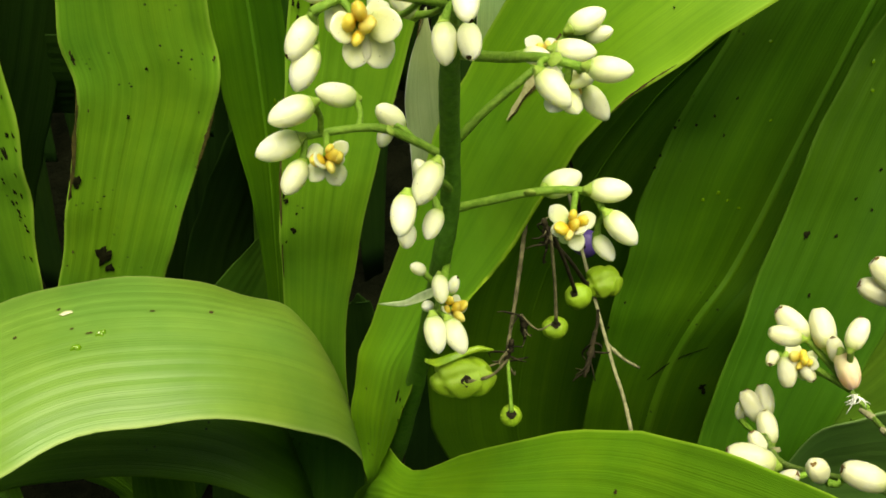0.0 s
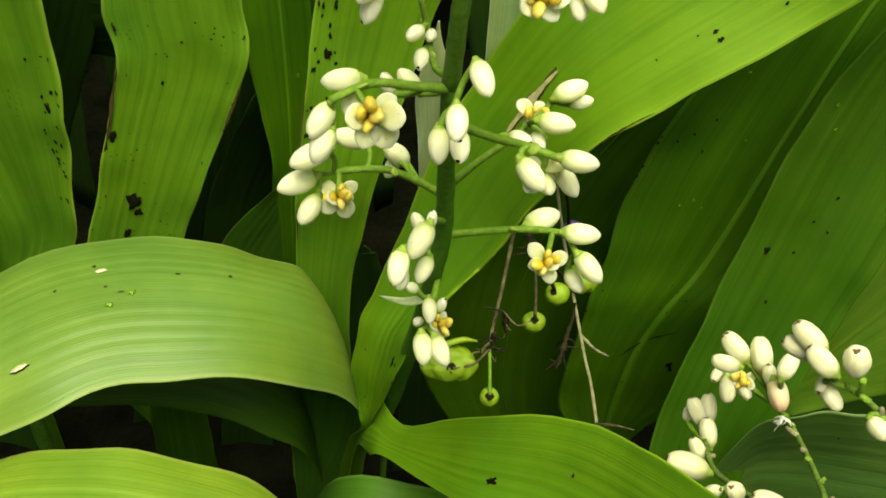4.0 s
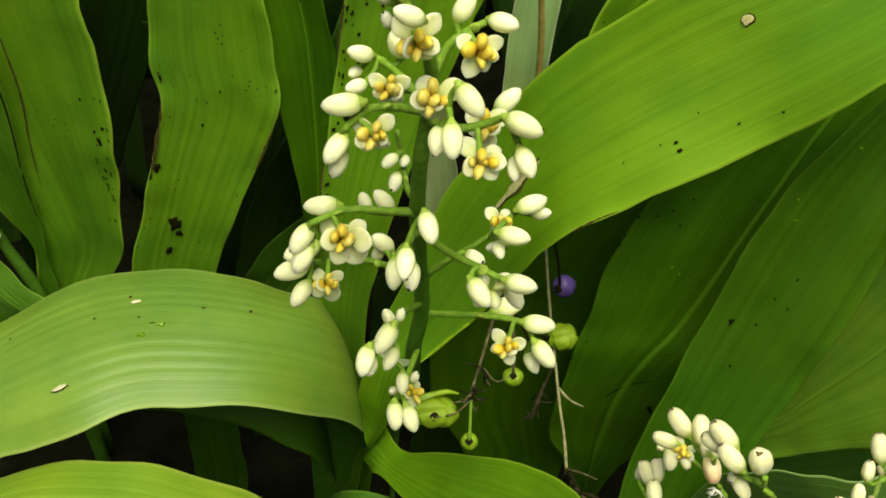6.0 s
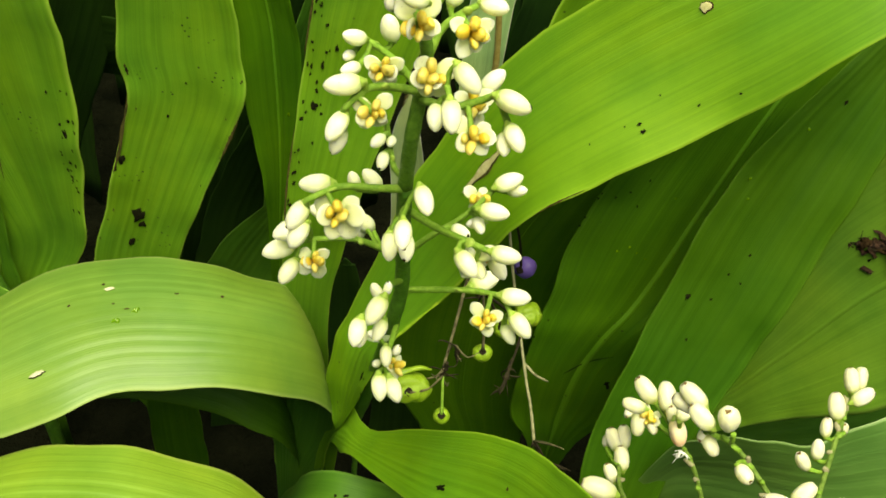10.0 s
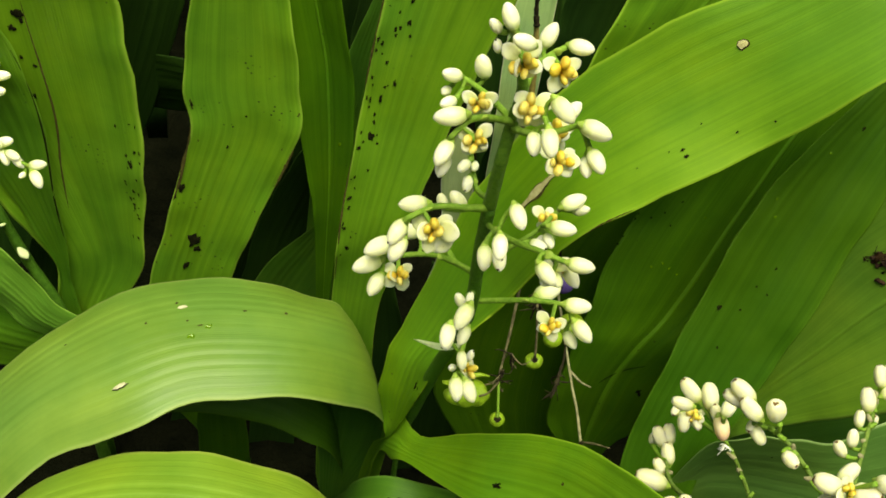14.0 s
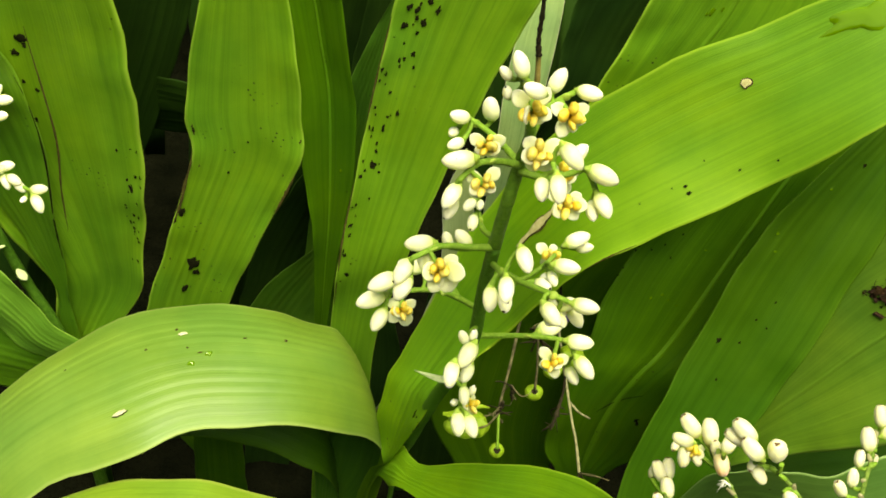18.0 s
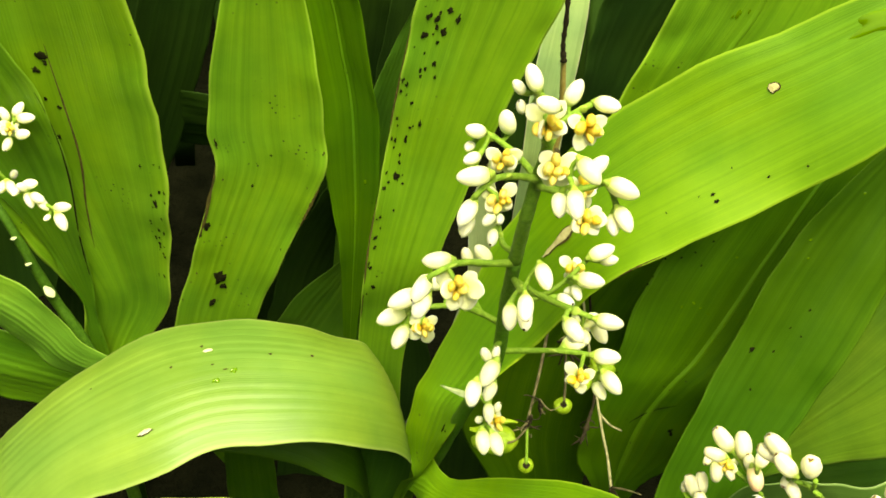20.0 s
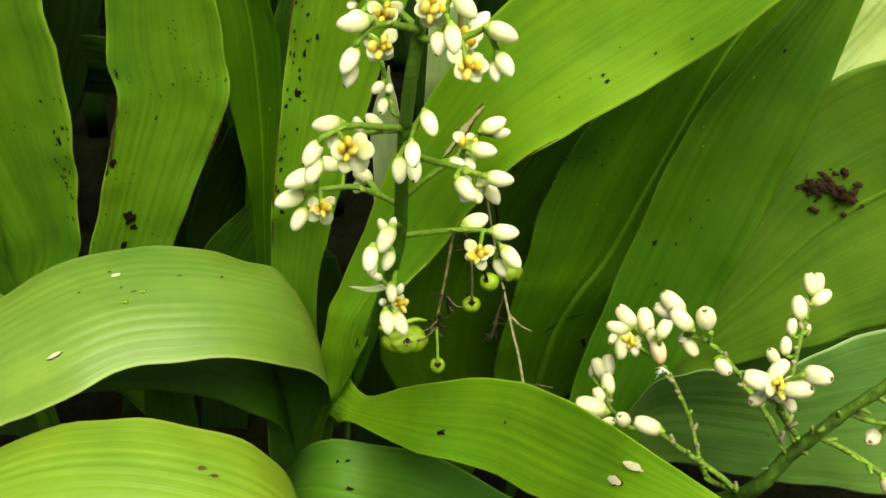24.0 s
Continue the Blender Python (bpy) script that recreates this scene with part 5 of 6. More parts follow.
branch(older_panicle, [(88.5, 115.9, 233.1), (88.1, 104.2, 235.5), (82.7, 96.4, 241.6), (75.1, 90.7, 248.2)], 0.68,
       buds=[(69, 91.4, 248.7, 63.1, 90.7, 247.7), (70.3, 93.3, 247.8, 74.6, 93.2, 250.3), (70.2, 87.1, 250.1, 65.1, 85.3, 250.3), (75.5, 87, 250.2, 71.6, 83.8, 250.2)],
       fat=[(80, 90, 250.6, 75.1, 91.8, 252.2)], material=BUD_IVORY, stubs=13, wood=TWIG_OLD)
branch(older_panicle, [(114.3, 114.1, 293.9), (113.7, 118.2, 295.3), (114.1, 124, 296.9)], 0.62,
       buds=[(114.4, 117.1, 292.7, 109.3, 116.5, 295.1), (114.9, 118.9, 294.6, 115.2, 122.3, 298.7), (114.2, 123.1, 296, 112.8, 125, 300.6)],
       fat=[(116.1, 112.7, 295.4, 111.2, 110.1, 295.8)], material=BUD_IVORY, stubs=13, wood=TWIG_OLD)
# ---- a third panicle at the far side ----
far_panicle = tagged(new("flower_panicle"), "small flower panicle with white buds against a broad leaf", "flower", "flower panicles")
tube("stalk", [(-192.4, 313.9, 228.1), (-188.1, 300.6, 208.1), (-184.2, 292, 188.5), (-176.9, 287.6, 170.2), (-169.2, 287.8, 139.4), (-157.2, 284.6, 108.3), (-153.7, 281.3, 77), (-149, 281, -4)], (1.0, 1.2, 1.5, 1.8, 2.2, 2.6, 2.8, 3.0), STEM, far_panicle, sides=12, n=50, knob=0.08)
branch(far_panicle, [(-177.3, 280.3, 218.9), (-170.6, 282.6, 226.7), (-165.3, 283.3, 230)], 0.8,
       buds=[(-164.2, 284.2, 232.3, -158.1, 284.9, 232.9), (-165.6, 285.6, 232.3, -162.5, 287.5, 236.7), (-168.1, 285.6, 229.5, -171, 288, 233.4), (-163.7, 280.1, 228.3, -158.6, 278.8, 231.1), (-166.3, 280, 226.9, -166.9, 274.9, 225.3), (-168.8, 282.7, 228.1, -172.3, 281, 230.4)],
       flowers=[(-165.8, 280.9, 230.5, -159, 265.4, 241.7)], size=3.2)
branch(far_panicle, [(-175.6, 276.5, 206.8), (-166.6, 272.7, 211.3), (-157.1, 267.4, 211.6), (-150.1, 264.2, 211.2)], 0.8,
       buds=[(-174.2, 290.5, 198.1, -171.8, 291.3, 203), (-162.2, 269.4, 213.6, -164, 265.9, 214), (-161.3, 270.1, 214.3, -155.9, 270, 217.2), (-157.9, 267.5, 213.2, -152.5, 264.6, 213.2), (-149.2, 263.5, 211.9, -143.3, 264.2, 212.5), (-148.1, 262.2, 210.7, -144.1, 258.4, 206.8), (-151.2, 263.6, 207.9, -152.1, 260.4, 208.7), (-176.9, 292.5, 200.1, -180.2, 291.8, 203.2),
             (-170, 273, 217.5, -174.5, 271, 219.5), (-166.5, 271, 215.5, -163.5, 267.5, 212), (-160, 268.5, 213, -157, 265, 209.5), (-159.5, 269, 214.5, -161.5, 266, 218.5),
             (-155.5, 266.5, 212.5, -151.5, 264.5, 209.5), (-168, 272.5, 214, -170, 270, 210)])
for foot, tip in (((-174.6, 285.4, 158), (-172.6, 283, 160.5)), ((-178.5, 286, 171), (-176, 284.5, 172.5)), ((-170, 285.5, 146), (-166, 282, 143.6))):
    shared("bract", BRACT_MESH[0], BRACT_PALE, far_panicle, along(np.array(foot) / 1000, np.array(tip) / 1000) @ Matrix.Diagonal((0.8, 0.4, 1, 1)), "pale pointed bract")
# ---- a few buds of a plant further back ----
far_sprig = tagged(new("flower_sprig"), "distant sprig with a few dull ivory buds in the shade", "flower")
tube("stalk", [(64, 376, -4), (60, 370, 150), (56, 361, 240), (54, 359.5, 250)], (1.4, 1.1, 0.8, 0.5), STEM, far_sprig, sides=8, n=24)
branch(far_sprig, [(56, 361, 240), (55.5, 359, 245), (54.5, 358, 250)], 0.5,
       buds=[(54.5, 358, 249, 52.5, 356, 254), (55.5, 358.5, 246, 57.6, 356, 244), (55.4, 359, 250, 56, 358, 254.5)], material=BUD_IVORY)
# ---- a tuft of white fluff caught under a blush bud ----
FLUFF_AT = np.array((74.0, 157.5, 233.5))
# ---- spots, scars and scabs on the leaves ----
mark("a", 0.550, 0.85, 5.4, 1.7, BLACK, "leaf_spot", '', 0.0, seed=40)
mark("a", 0.575, 0.90, 2.1, 1.4, BLACK, "leaf_spot", '', 0.0, seed=41)
mark("a", 0.567, 0.80, 1.7, 1.2, BLACK, "leaf_spot", '', 0.0, seed=42)
mark("a", 0.633, 0.00, 2.8, 1.8, BLACK, "leaf_spot", '', 0.0, seed=43)
mark("a", 0.667, 0.10, 2.0, 1.8, BLACK, "leaf_spot", '', 0.0, seed=44)
mark("a", 0.725, 0.10, 4.2, 4.5, BLACK, "leaf_spot", '', 0.0, seed=45)
mark("a", 0.708, 0.00, 2.7, 3.1, BLACK, "leaf_spot", '', 0.0, seed=46)
mark("a", 0.500, 0.85, 1.7, 1.1, BLACK, "leaf_spot", '', 0.0, seed=47)
mark("a", 0.583, -0.15, 1.9, 1.7, BLACK, "leaf_spot", '', 0.0, seed=48)
mark("b", 0.350, -0.25, 7.5, 5.3, BLACK, "leaf_spot", '', 0.0, seed=49)
mark("b", 0.300, -0.20, 5.0, 2.7, BLACK, "leaf_spot", '', 0.0, seed=50)
mark("b", 0.458, -0.90, 5.5, 2.5, BLACK, "leaf_spot", '', 0.0, seed=51)
mark("b", 0.608, -0.90, 2.8, 1.2, BLACK, "leaf_spot", '', 0.0, seed=52)
mark("b", 0.517, -0.25, 1.6, 1.0, BLACK, "leaf_spot", '', 0.0, seed=53)
mark("b", 0.575, 0.00, 1.2, 0.8, BLACK, "leaf_spot", '', 0.0, seed=54)
mark("b", 0.333, -0.10, 4.0, 3.1, BLACK, "leaf_spot", '', 0.0, seed=55)
mark("b", 0.442, -0.95, 3.0, 1.3, BLACK, "leaf_spot", '', 0.0, seed=56)
mark("d", 0.800, -0.50, 2.6, 1.9, BLACK, "leaf_spot", '', 0.0, seed=57)
mark("d", 0.750, -0.50, 3.8, 1.9, BLACK, "leaf_spot", '', 0.0, seed=58)
mark("d", 0.700, -0.50, 2.4, 1.7, BLACK, "leaf_spot", '', 0.0, seed=59)
mark("d", 0.692, -0.70, 1.8, 1.1, BLACK, "leaf_spot", '', 0.0, seed=60)
mark("d", 0.675, -0.85, 2.1, 0.8, BLACK, "leaf_spot", '', 0.0, seed=61)
mark("d", 0.625, -0.45, 2.8, 1.3, BLACK, "leaf_spot", '', 0.0, seed=62)
mark("d", 0.608, -0.65, 3.4, 1.2, BLACK, "leaf_spot", '', 0.0, seed=63)
mark("d", 0.633, -0.90, 1.8, 1.0, BLACK, "leaf_spot", '', 0.0, seed=64)
mark("d", 0.608, -0.85, 2.5, 0.9, BLACK, "leaf_spot", '', 0.0, seed=65)
mark("d", 0.533, -0.55, 1.5, 0.8, BLACK, "leaf_spot", '', 0.0, seed=66)
mark("d", 0.650, -0.70, 1.8, 0.9, BLACK, "leaf_spot", '', 0.0, seed=67)
mark("d", 0.592, -0.70, 2.2, 0.7, BLACK, "leaf_spot", '', 0.0, seed=68)
mark("d", 0.717, -0.70, 1.5, 0.8, BLACK, "leaf_spot", '', 0.0, seed=69)
mark("d", 0.733, -0.55, 1.5, 1.1, BLACK, "leaf_spot", '', 0.0, seed=70)
mark("d", 0.600, -0.85, 1.6, 0.6, BLACK, "leaf_spot", '', 0.0, seed=71)
mark("d", 0.575, -0.90, 1.9, 0.6, BLACK, "leaf_spot", '', 0.0, seed=72)
mark("d", 0.500, -0.90, 1.7, 0.6, BLACK, "leaf_spot", '', 0.0, seed=73)
mark("d", 0.467, -0.90, 2.4, 0.6, BLACK, "leaf_spot", '', 0.0, seed=74)
mark("d", 0.417, -0.85, 2.1, 0.7, BLACK, "leaf_spot", '', 0.0, seed=75)
mark("e", 0.842, -0.35, 3.6, 3.0, BROWN, "scar_rim", "", 0.0, lift=0.0003, seed=76, ragged=0.8)
mark("e", 0.842, -0.35, 3.0, 2.3, SCAR, "leaf_scar", 'beige dead scar with a brown rim', 0.0, seed=76, ragged=0.8, lift=0.0007)
mark("e", 0.775, 0.55, 1.5, 0.9, BLACK, "leaf_spot", '', 0.0, seed=78)
mark("e", 0.775, 0.65, 1.7, 1.1, BLACK, "leaf_spot", '', 0.0, seed=79)
mark("e", 0.808, 0.65, 0.9, 0.6, BLACK, "leaf_spot", '', 0.0, seed=80)
mark("e", 0.767, 0.50, 0.6, 0.5, BLACK, "leaf_spot", '', 0.0, seed=81)
mark("e", 0.792, 0.35, 0.6, 0.5, BLACK, "leaf_spot", '', 0.0, seed=82)
mark("e", 0.833, 0.75, 0.9, 0.6, BLACK, "leaf_spot", '', 0.0, seed=83)
mark("e", 0.742, 0.50, 0.6, 0.5, BLACK, "leaf_spot", '', 0.0, seed=84)
mark("e", 0.358, 0.60, 5.0, 1.0, BLACK, "leaf_spot", '', 0.0, seed=85)
mark("g", 0.500, -0.60, 2.9, 1.8, BLACK, "leaf_spot", '', 0.0, seed=86)
mark("g", 0.742, -0.20, 1.5, 1.0, BLACK, "leaf_spot", '', 0.0, seed=87)
mark("f", 0.250, 0.55, 2.8, 1.8, BLACK, "leaf_spot", '', 0.0, seed=88)
mark("f", 0.375, -1.00, 0.8, 0.8, BLACK, "leaf_spot", '', 0.0, seed=89)
mark("f", 0.258, 0.50, 2.8, 1.8, BLACK, "leaf_spot", '', 0.0, seed=90)
mark("j", 0.675, -0.35, 3.4, 1.4, SCAR_WHITE, "leaf_scar", 'small whitish dry scar', 0.0, seed=142, ragged=0.8, lift=0.0007)
mark("j", 0.750, 0.50, 5.4, 2.7, BLACK, "scar_rim", "", 0.0, lift=0.0003, seed=144, ragged=0.6)
mark("j", 0.750, 0.50, 4.7, 2.2, SCAR_WHITE, "leaf_scar", 'grey-white dry scar with a thin dark rim', 0.0, seed=144, ragged=0.6, lift=0.0007)
mark("j", 0.683, -0.45, 1.5, 1.1, BROWN, "leaf_spot", '', 0.0, seed=146)
mark("j", 0.667, -0.10, 1.1, 0.9, BROWN, "leaf_spot", '', 0.0, seed=147)
mark("j", 0.650, 0.00, 2.2, 0.6, BROWN, "leaf_spot", '', 0.0, seed=148)
mark("j", 0.542, -0.30, 1.7, 1.0, BROWN, "leaf_spot", '', 0.0, seed=149)
mark("j", 0.717, -0.20, 1.3, 0.9, BROWN, "leaf_spot", '', 0.0, seed=150)
mark("j", 0.792, -0.45, 1.1, 0.7, BROWN, "leaf_spot", '', 0.0, seed=151)
mark("j", 0.600, -0.25, 1.7, 0.8, BROWN, "leaf_spot", '', 0.0, seed=152)
mark("k", 0.485, -0.37, 4.2, 1.9, STAIN, "leaf_scar", 'dark brown dry scar', 0.0, seed=153, ragged=0.3)
mark("k", 0.467, -0.32, 3.8, 1.5, STAIN, "leaf_spot", '', 0.0, seed=154, ragged=0.3)
mark("i", 0.667, -0.40, 8.6, 2.0, SCAR_WHITE, "leaf_scar", 'long beige scar', 0.0, seed=155, ragged=0.8, lift=0.0007)
mark("i", 0.650, 0.10, 6.8, 2.4, BROWN, "scar_rim", "", 0.0, lift=0.0003, seed=157, ragged=0.8)
mark("i", 0.650, 0.10, 6.2, 2.1, SCAR_WHITE, "leaf_scar", 'beige scar with brown rim', 0.0, seed=157, ragged=0.8, lift=0.0007)
mark("i", 0.508, -0.10, 1.5, 1.1, BROWN, "leaf_spot", '', 0.0, seed=159)
mark("i", 0.442, 0.35, 4.6, 2.1, BLACK, "leaf_spot", '', 0.0, seed=160)
mark("i", 0.650, 0.20, 2.7, 0.7, BROWN, "leaf_spot", '', 0.0, seed=161)
mark("h", 0.508, -0.25, 1.5, 0.9, BLACK, "leaf_spot", '', 0.0, seed=162)
mark("h", 0.542, -0.40, 1.3, 0.7, BLACK, "leaf_spot", '', 0.0, seed=163)
film("e", 0.935, -0.52, 30, 12, 3, "water_patch", "clear rain water lying on the leaf")
film("j", 0.66, 0.15, 3.6, 2.6, 11, "water_drop", "small wet spot")
film("j", 0.64, 0.02, 3.8, 2.4, 13, "water_drop", "small wet spot")
WET = random.Random(77)
for k in range(6):
    mark("f", WET.uniform(0.55, 0.82), WET.uniform(-0.85, -0.2), WET.uniform(0.7, 1.4), WET.uniform(0.6, 1.1), DROP, "water_drop", "tiny clear water drop", 0.0, seed=310 + k, ragged=0.9)
for k in range(4):
    mark("g", WET.uniform(0.6, 0.85), WET.uniform(-0.8, -0.3), WET.uniform(0.8, 2.0), WET.uniform(0.5, 0.9), DROP, "water_drop", "tiny clear water drop", 0.0, seed=330 + k, ragged=0.9)
mark("m", 0.692, -0.20, 3.6, 1.2, DROP, "water_drop", 'clear water drop', 0.0, seed=169)
mark("m", 0.700, -0.10, 2.0, 0.8, DROP, "water_drop", 'clear water drop', 0.0, seed=170)
mark("m", 0.683, -0.25, 1.7, 0.7, DROP, "water_drop", 'clear water drop', 0.0, seed=171)
mark("m", 0.717, 0.00, 2.3, 0.8, DROP, "water_drop", 'clear water drop', 0.0, seed=172)
mark("c", 0.442, 0.45, 2.3, 1.2, DROP, "water_drop", 'clear water drop', 0.0, seed=173)
streak("b", [(0.558, -1.0), (0.508, -1.0), (0.467, -0.95), (0.408, -1.0)], 1.1, STAIN, "edge_stain", 'brown stained edge', 0.0005)
streak("b", [(0.517, 1.0), (0.492, 1.0), (0.458, 1.0)], 1.2, STAIN, "edge_stain", '', 0.0005)
streak("d", [(0.55, -1.0), (0.5, -1.0), (0.433, -0.95), (0.367, -0.95)], 0.7, STAIN, "edge_stain", '', 0.0005)
streak("d", [(0.775, -1.0), (0.667, -1.0), (0.617, -1.0)], 0.6, STAIN, "edge_stain", '', 0.0005)
streak("e", [(0.725, 1.0), (0.708, 1.0), (0.692, 1.0), (0.675, 1.0)], 0.45, BROWN, "torn_edge", 'brown torn edge', 0.0005)
streak("e", [(0.4, 0.985), (0.48, 0.985), (0.56, 0.985), (0.64, 0.985)], 0.9, POD, "yellow_edge", "yellowish edge", 0.0004)
# Black line paints the shadow along the crease of leaf f.
streak("f", [(0.267, -0.25), (0.292, 0.0), (0.317, 0.3)], 0.8, BLACK, "crease", '', 0.0005)
streak("a2", [(0.72, 0.985), (0.6, 0.985), (0.5, 0.97), (0.42, 0.95), (0.37, 0.95)], 0.9, BLACK, "edge_stain", "black line along the edge", 0.0006)
streak("n", [(0.93, -0.93), (0.85, -0.93), (0.78, -0.92), (0.72, -0.98), (0.68, -1.05)], 3.6, LEAF_LIGHT, "rolled_edge", "pale green edge rolled over to a point", 0.0012)
streak("n2", [(0.9, -0.98), (0.82, -0.98), (0.74, -0.98), (0.66, -0.98)], 1.1, STAIN, "edge_stain", "brown frayed edge", 0.0006)
streak("a", [(0.74, 0.14), (0.62, 0.14), (0.52, -0.05), (0.44, -0.2)], 0.9, STAIN, "faded_streak", "dull brownish streak", 0.0005)
mark("e", 0.325, 1.00, 3.0, 0.9, BLACK, "leaf_spot", '', 0.0, seed=182)
mark("e", 0.325, 1.00, 2.7, 0.8, BLACK, "leaf_spot", '', 0.0, seed=183)
mark("e", 0.350, 0.75, 1.5, 0.6, BLACK, "leaf_spot", '', 0.0, seed=184)
mark("e", 0.300, 1.00, 1.7, 0.6, BLACK, "leaf_spot", '', 0.0, seed=185)
mark("i2", 0.225, -0.60, 2.0, 1.4, BLACK, "leaf_spot", '', 0.0, seed=186)
mark("i2", 0.208, -0.55, 1.4, 1.2, BLACK, "leaf_spot", '', 0.0, seed=187)
mark("i2", 0.242, -0.10, 3.1, 1.4, BLACK, "leaf_spot", '', 0.0, seed=188)
streak("e", [(0.633, -0.1), (0.65, -0.1), (0.667, -0.1), (0.683, -0.15)], 3.2, STAIN, "scar_rim", '', 0.0005)
streak("e", [(0.633, -0.1), (0.65, -0.1), (0.667, -0.1), (0.683, -0.1)], 2.2, SCAR, "long_scar", 'rough beige scar stripe with a brown rim', 0.0009)
streak("p", [(0.97, -0.97), (0.94, -0.97), (0.9, -0.97), (0.87, -0.97)], 0.8, STAIN, "edge_stain", "brown edge", 0.0005)
mark("f", 0.508, -0.90, 1.5, 1.0, BLACK, "leaf_spot", '', 0.0, seed=200)
mark("f", 0.417, -0.90, 0.8, 0.6, BLACK, "leaf_spot", '', 0.0, seed=201)
mark("a", 0.725, 0.05, 3.0, 1.7, BLACK, "leaf_spot", '', 0.0, seed=202)
mark("a", 0.717, 0.10, 2.7, 1.9, BLACK, "leaf_spot", '', 0.0, seed=203)
mark("a", 0.708, 0.00, 2.5, 1.7, BLACK, "leaf_spot", '', 0.0, seed=204)
mark("a", 0.675, 0.00, 1.8, 1.2, BLACK, "leaf_spot", '', 0.0, seed=205)
mark("a", 0.667, 0.10, 1.8, 1.6, BLACK, "leaf_spot", '', 0.0, seed=206)
mark("a", 0.633, 0.00, 1.8, 1.6, BLACK, "leaf_spot", '', 0.0, seed=207)
mark("a", 0.558, 0.85, 2.3, 0.6, BLACK, "leaf_spot", '', 0.0, seed=208)
mark("a", 0.558, 0.95, 2.3, 0.6, BLACK, "leaf_spot", '', 0.0, seed=209)
mark("a", 0.525, 0.90, 2.3, 0.6, BLACK, "leaf_spot", '', 0.0, seed=210)
mark("a", 0.483, 0.80, 2.3, 0.6, BLACK, "leaf_spot", '', 0.0, seed=211)
mark("a", 0.467, 0.85, 2.4, 0.6, BLACK, "leaf_spot", '', 0.0, seed=212)
mark("a", 0.575, 0.95, 2.3, 0.6, BLACK, "leaf_spot", '', 0.0, seed=213)
mark("a", 0.500, 0.85, 2.3, 0.6, BLACK, "leaf_spot", '', 0.0, seed=214)
mark("a", 0.442, 0.90, 2.4, 0.6, BLACK, "leaf_spot", '', 0.0, seed=215)
mark("a", 0.383, 0.90, 2.4, 0.7, BLACK, "leaf_spot", '', 0.0, seed=216)
mark("b", 0.458, -0.85, 3.8, 1.9, BLACK, "leaf_spot", '', 0.0, seed=217)
mark("b", 0.450, -0.85, 1.9, 1.3, BLACK, "leaf_spot", '', 0.0, seed=218)
mark("b", 0.608, -0.90, 1.8, 0.8, BLACK, "leaf_spot", '', 0.0, seed=219)
mark("b", 0.358, -0.25, 3.5, 2.0, BLACK, "leaf_spot", '', 0.0, seed=220)
mark("b", 0.350, -0.30, 2.2, 1.8, BLACK, "leaf_spot", '', 0.0, seed=221)
mark("b", 0.350, -0.15, 2.0, 1.8, BLACK, "leaf_spot", '', 0.0, seed=222)
mark("h3", 0.508, 0.20, 0.8, 0.6, BLACK, "leaf_spot", '', 0.0, seed=223)
mark("h3", 0.400, -0.55, 0.7, 0.6, BLACK, "leaf_spot", '', 0.0, seed=224)
mark("h3", 0.300, -1.00, 0.6, 0.6, BLACK, "leaf_spot", '', 0.0, seed=225)
mark("f", 0.692, -1.00, 0.9, 0.7, BLACK, "leaf_spot", '', 0.0, seed=226)
mark("f", 0.700, -1.00, 0.9, 0.7, BLACK, "leaf_spot", '', 0.0, seed=227)
mark("f", 0.692, -0.85, 0.9, 0.7, BLACK, "leaf_spot", '', 0.0, seed=228)
mark("f", 0.700, -0.75, 0.9, 0.7, BLACK, "leaf_spot", '', 0.0, seed=229)
mark("f", 0.675, -0.60, 0.9, 0.7, BLACK, "leaf_spot", '', 0.0, seed=230)
mark("f", 0.658, -1.00, 0.9, 0.7, BLACK, "leaf_spot", '', 0.0, seed=231)
mark("f", 0.725, -1.00, 0.9, 0.7, BLACK, "leaf_spot", '', 0.0, seed=232)
mark("f", 0.717, -0.65, 0.9, 0.7, BLACK, "leaf_spot", '', 0.0, seed=233)
mark("f", 0.642, -1.00, 1.0, 0.7, BLACK, "leaf_spot", '', 0.0, seed=234)
mark("g", 0.533, -0.15, 1.0, 0.8, BLACK, "leaf_spot", '', 0.0, seed=235)
mark("g", 0.525, 0.10, 1.0, 0.8, BLACK, "leaf_spot", '', 0.0, seed=236)
mark("g", 0.500, -0.20, 1.0, 0.8, BLACK, "leaf_spot", '', 0.0, seed=237)
mark("g", 0.558, 0.00, 1.0, 0.8, BLACK, "leaf_spot", '', 0.0, seed=238)
mark("g", 0.442, -0.20, 1.1, 0.8, BLACK, "leaf_spot", '', 0.0, seed=239)


SPECK = random.Random(23)
for k in range(46):
    along_d = SPECK.uniform(0.42, 0.9)
    size = SPECK.uniform(0.5, 1.1) if k % 5 else SPECK.uniform(1.3, 2.1)
    mark("d", along_d, -0.95 + abs(SPECK.gauss(0, 0.26)), size * SPECK.uniform(1.1, 2.2), size, BLACK, "leaf_spot", "", SPECK.uniform(-0.3, 0.3), seed=400 + k)
for k in range(16):
    mark("a", SPECK.uniform(0.35, 0.62), 0.95 - abs(SPECK.gauss(0, 0.12)), SPECK.uniform(0.8, 2.4), SPECK.uniform(0.4, 0.9), BLACK, "leaf_spot", "", SPECK.uniform(-0.3, 0.3), seed=450 + k)
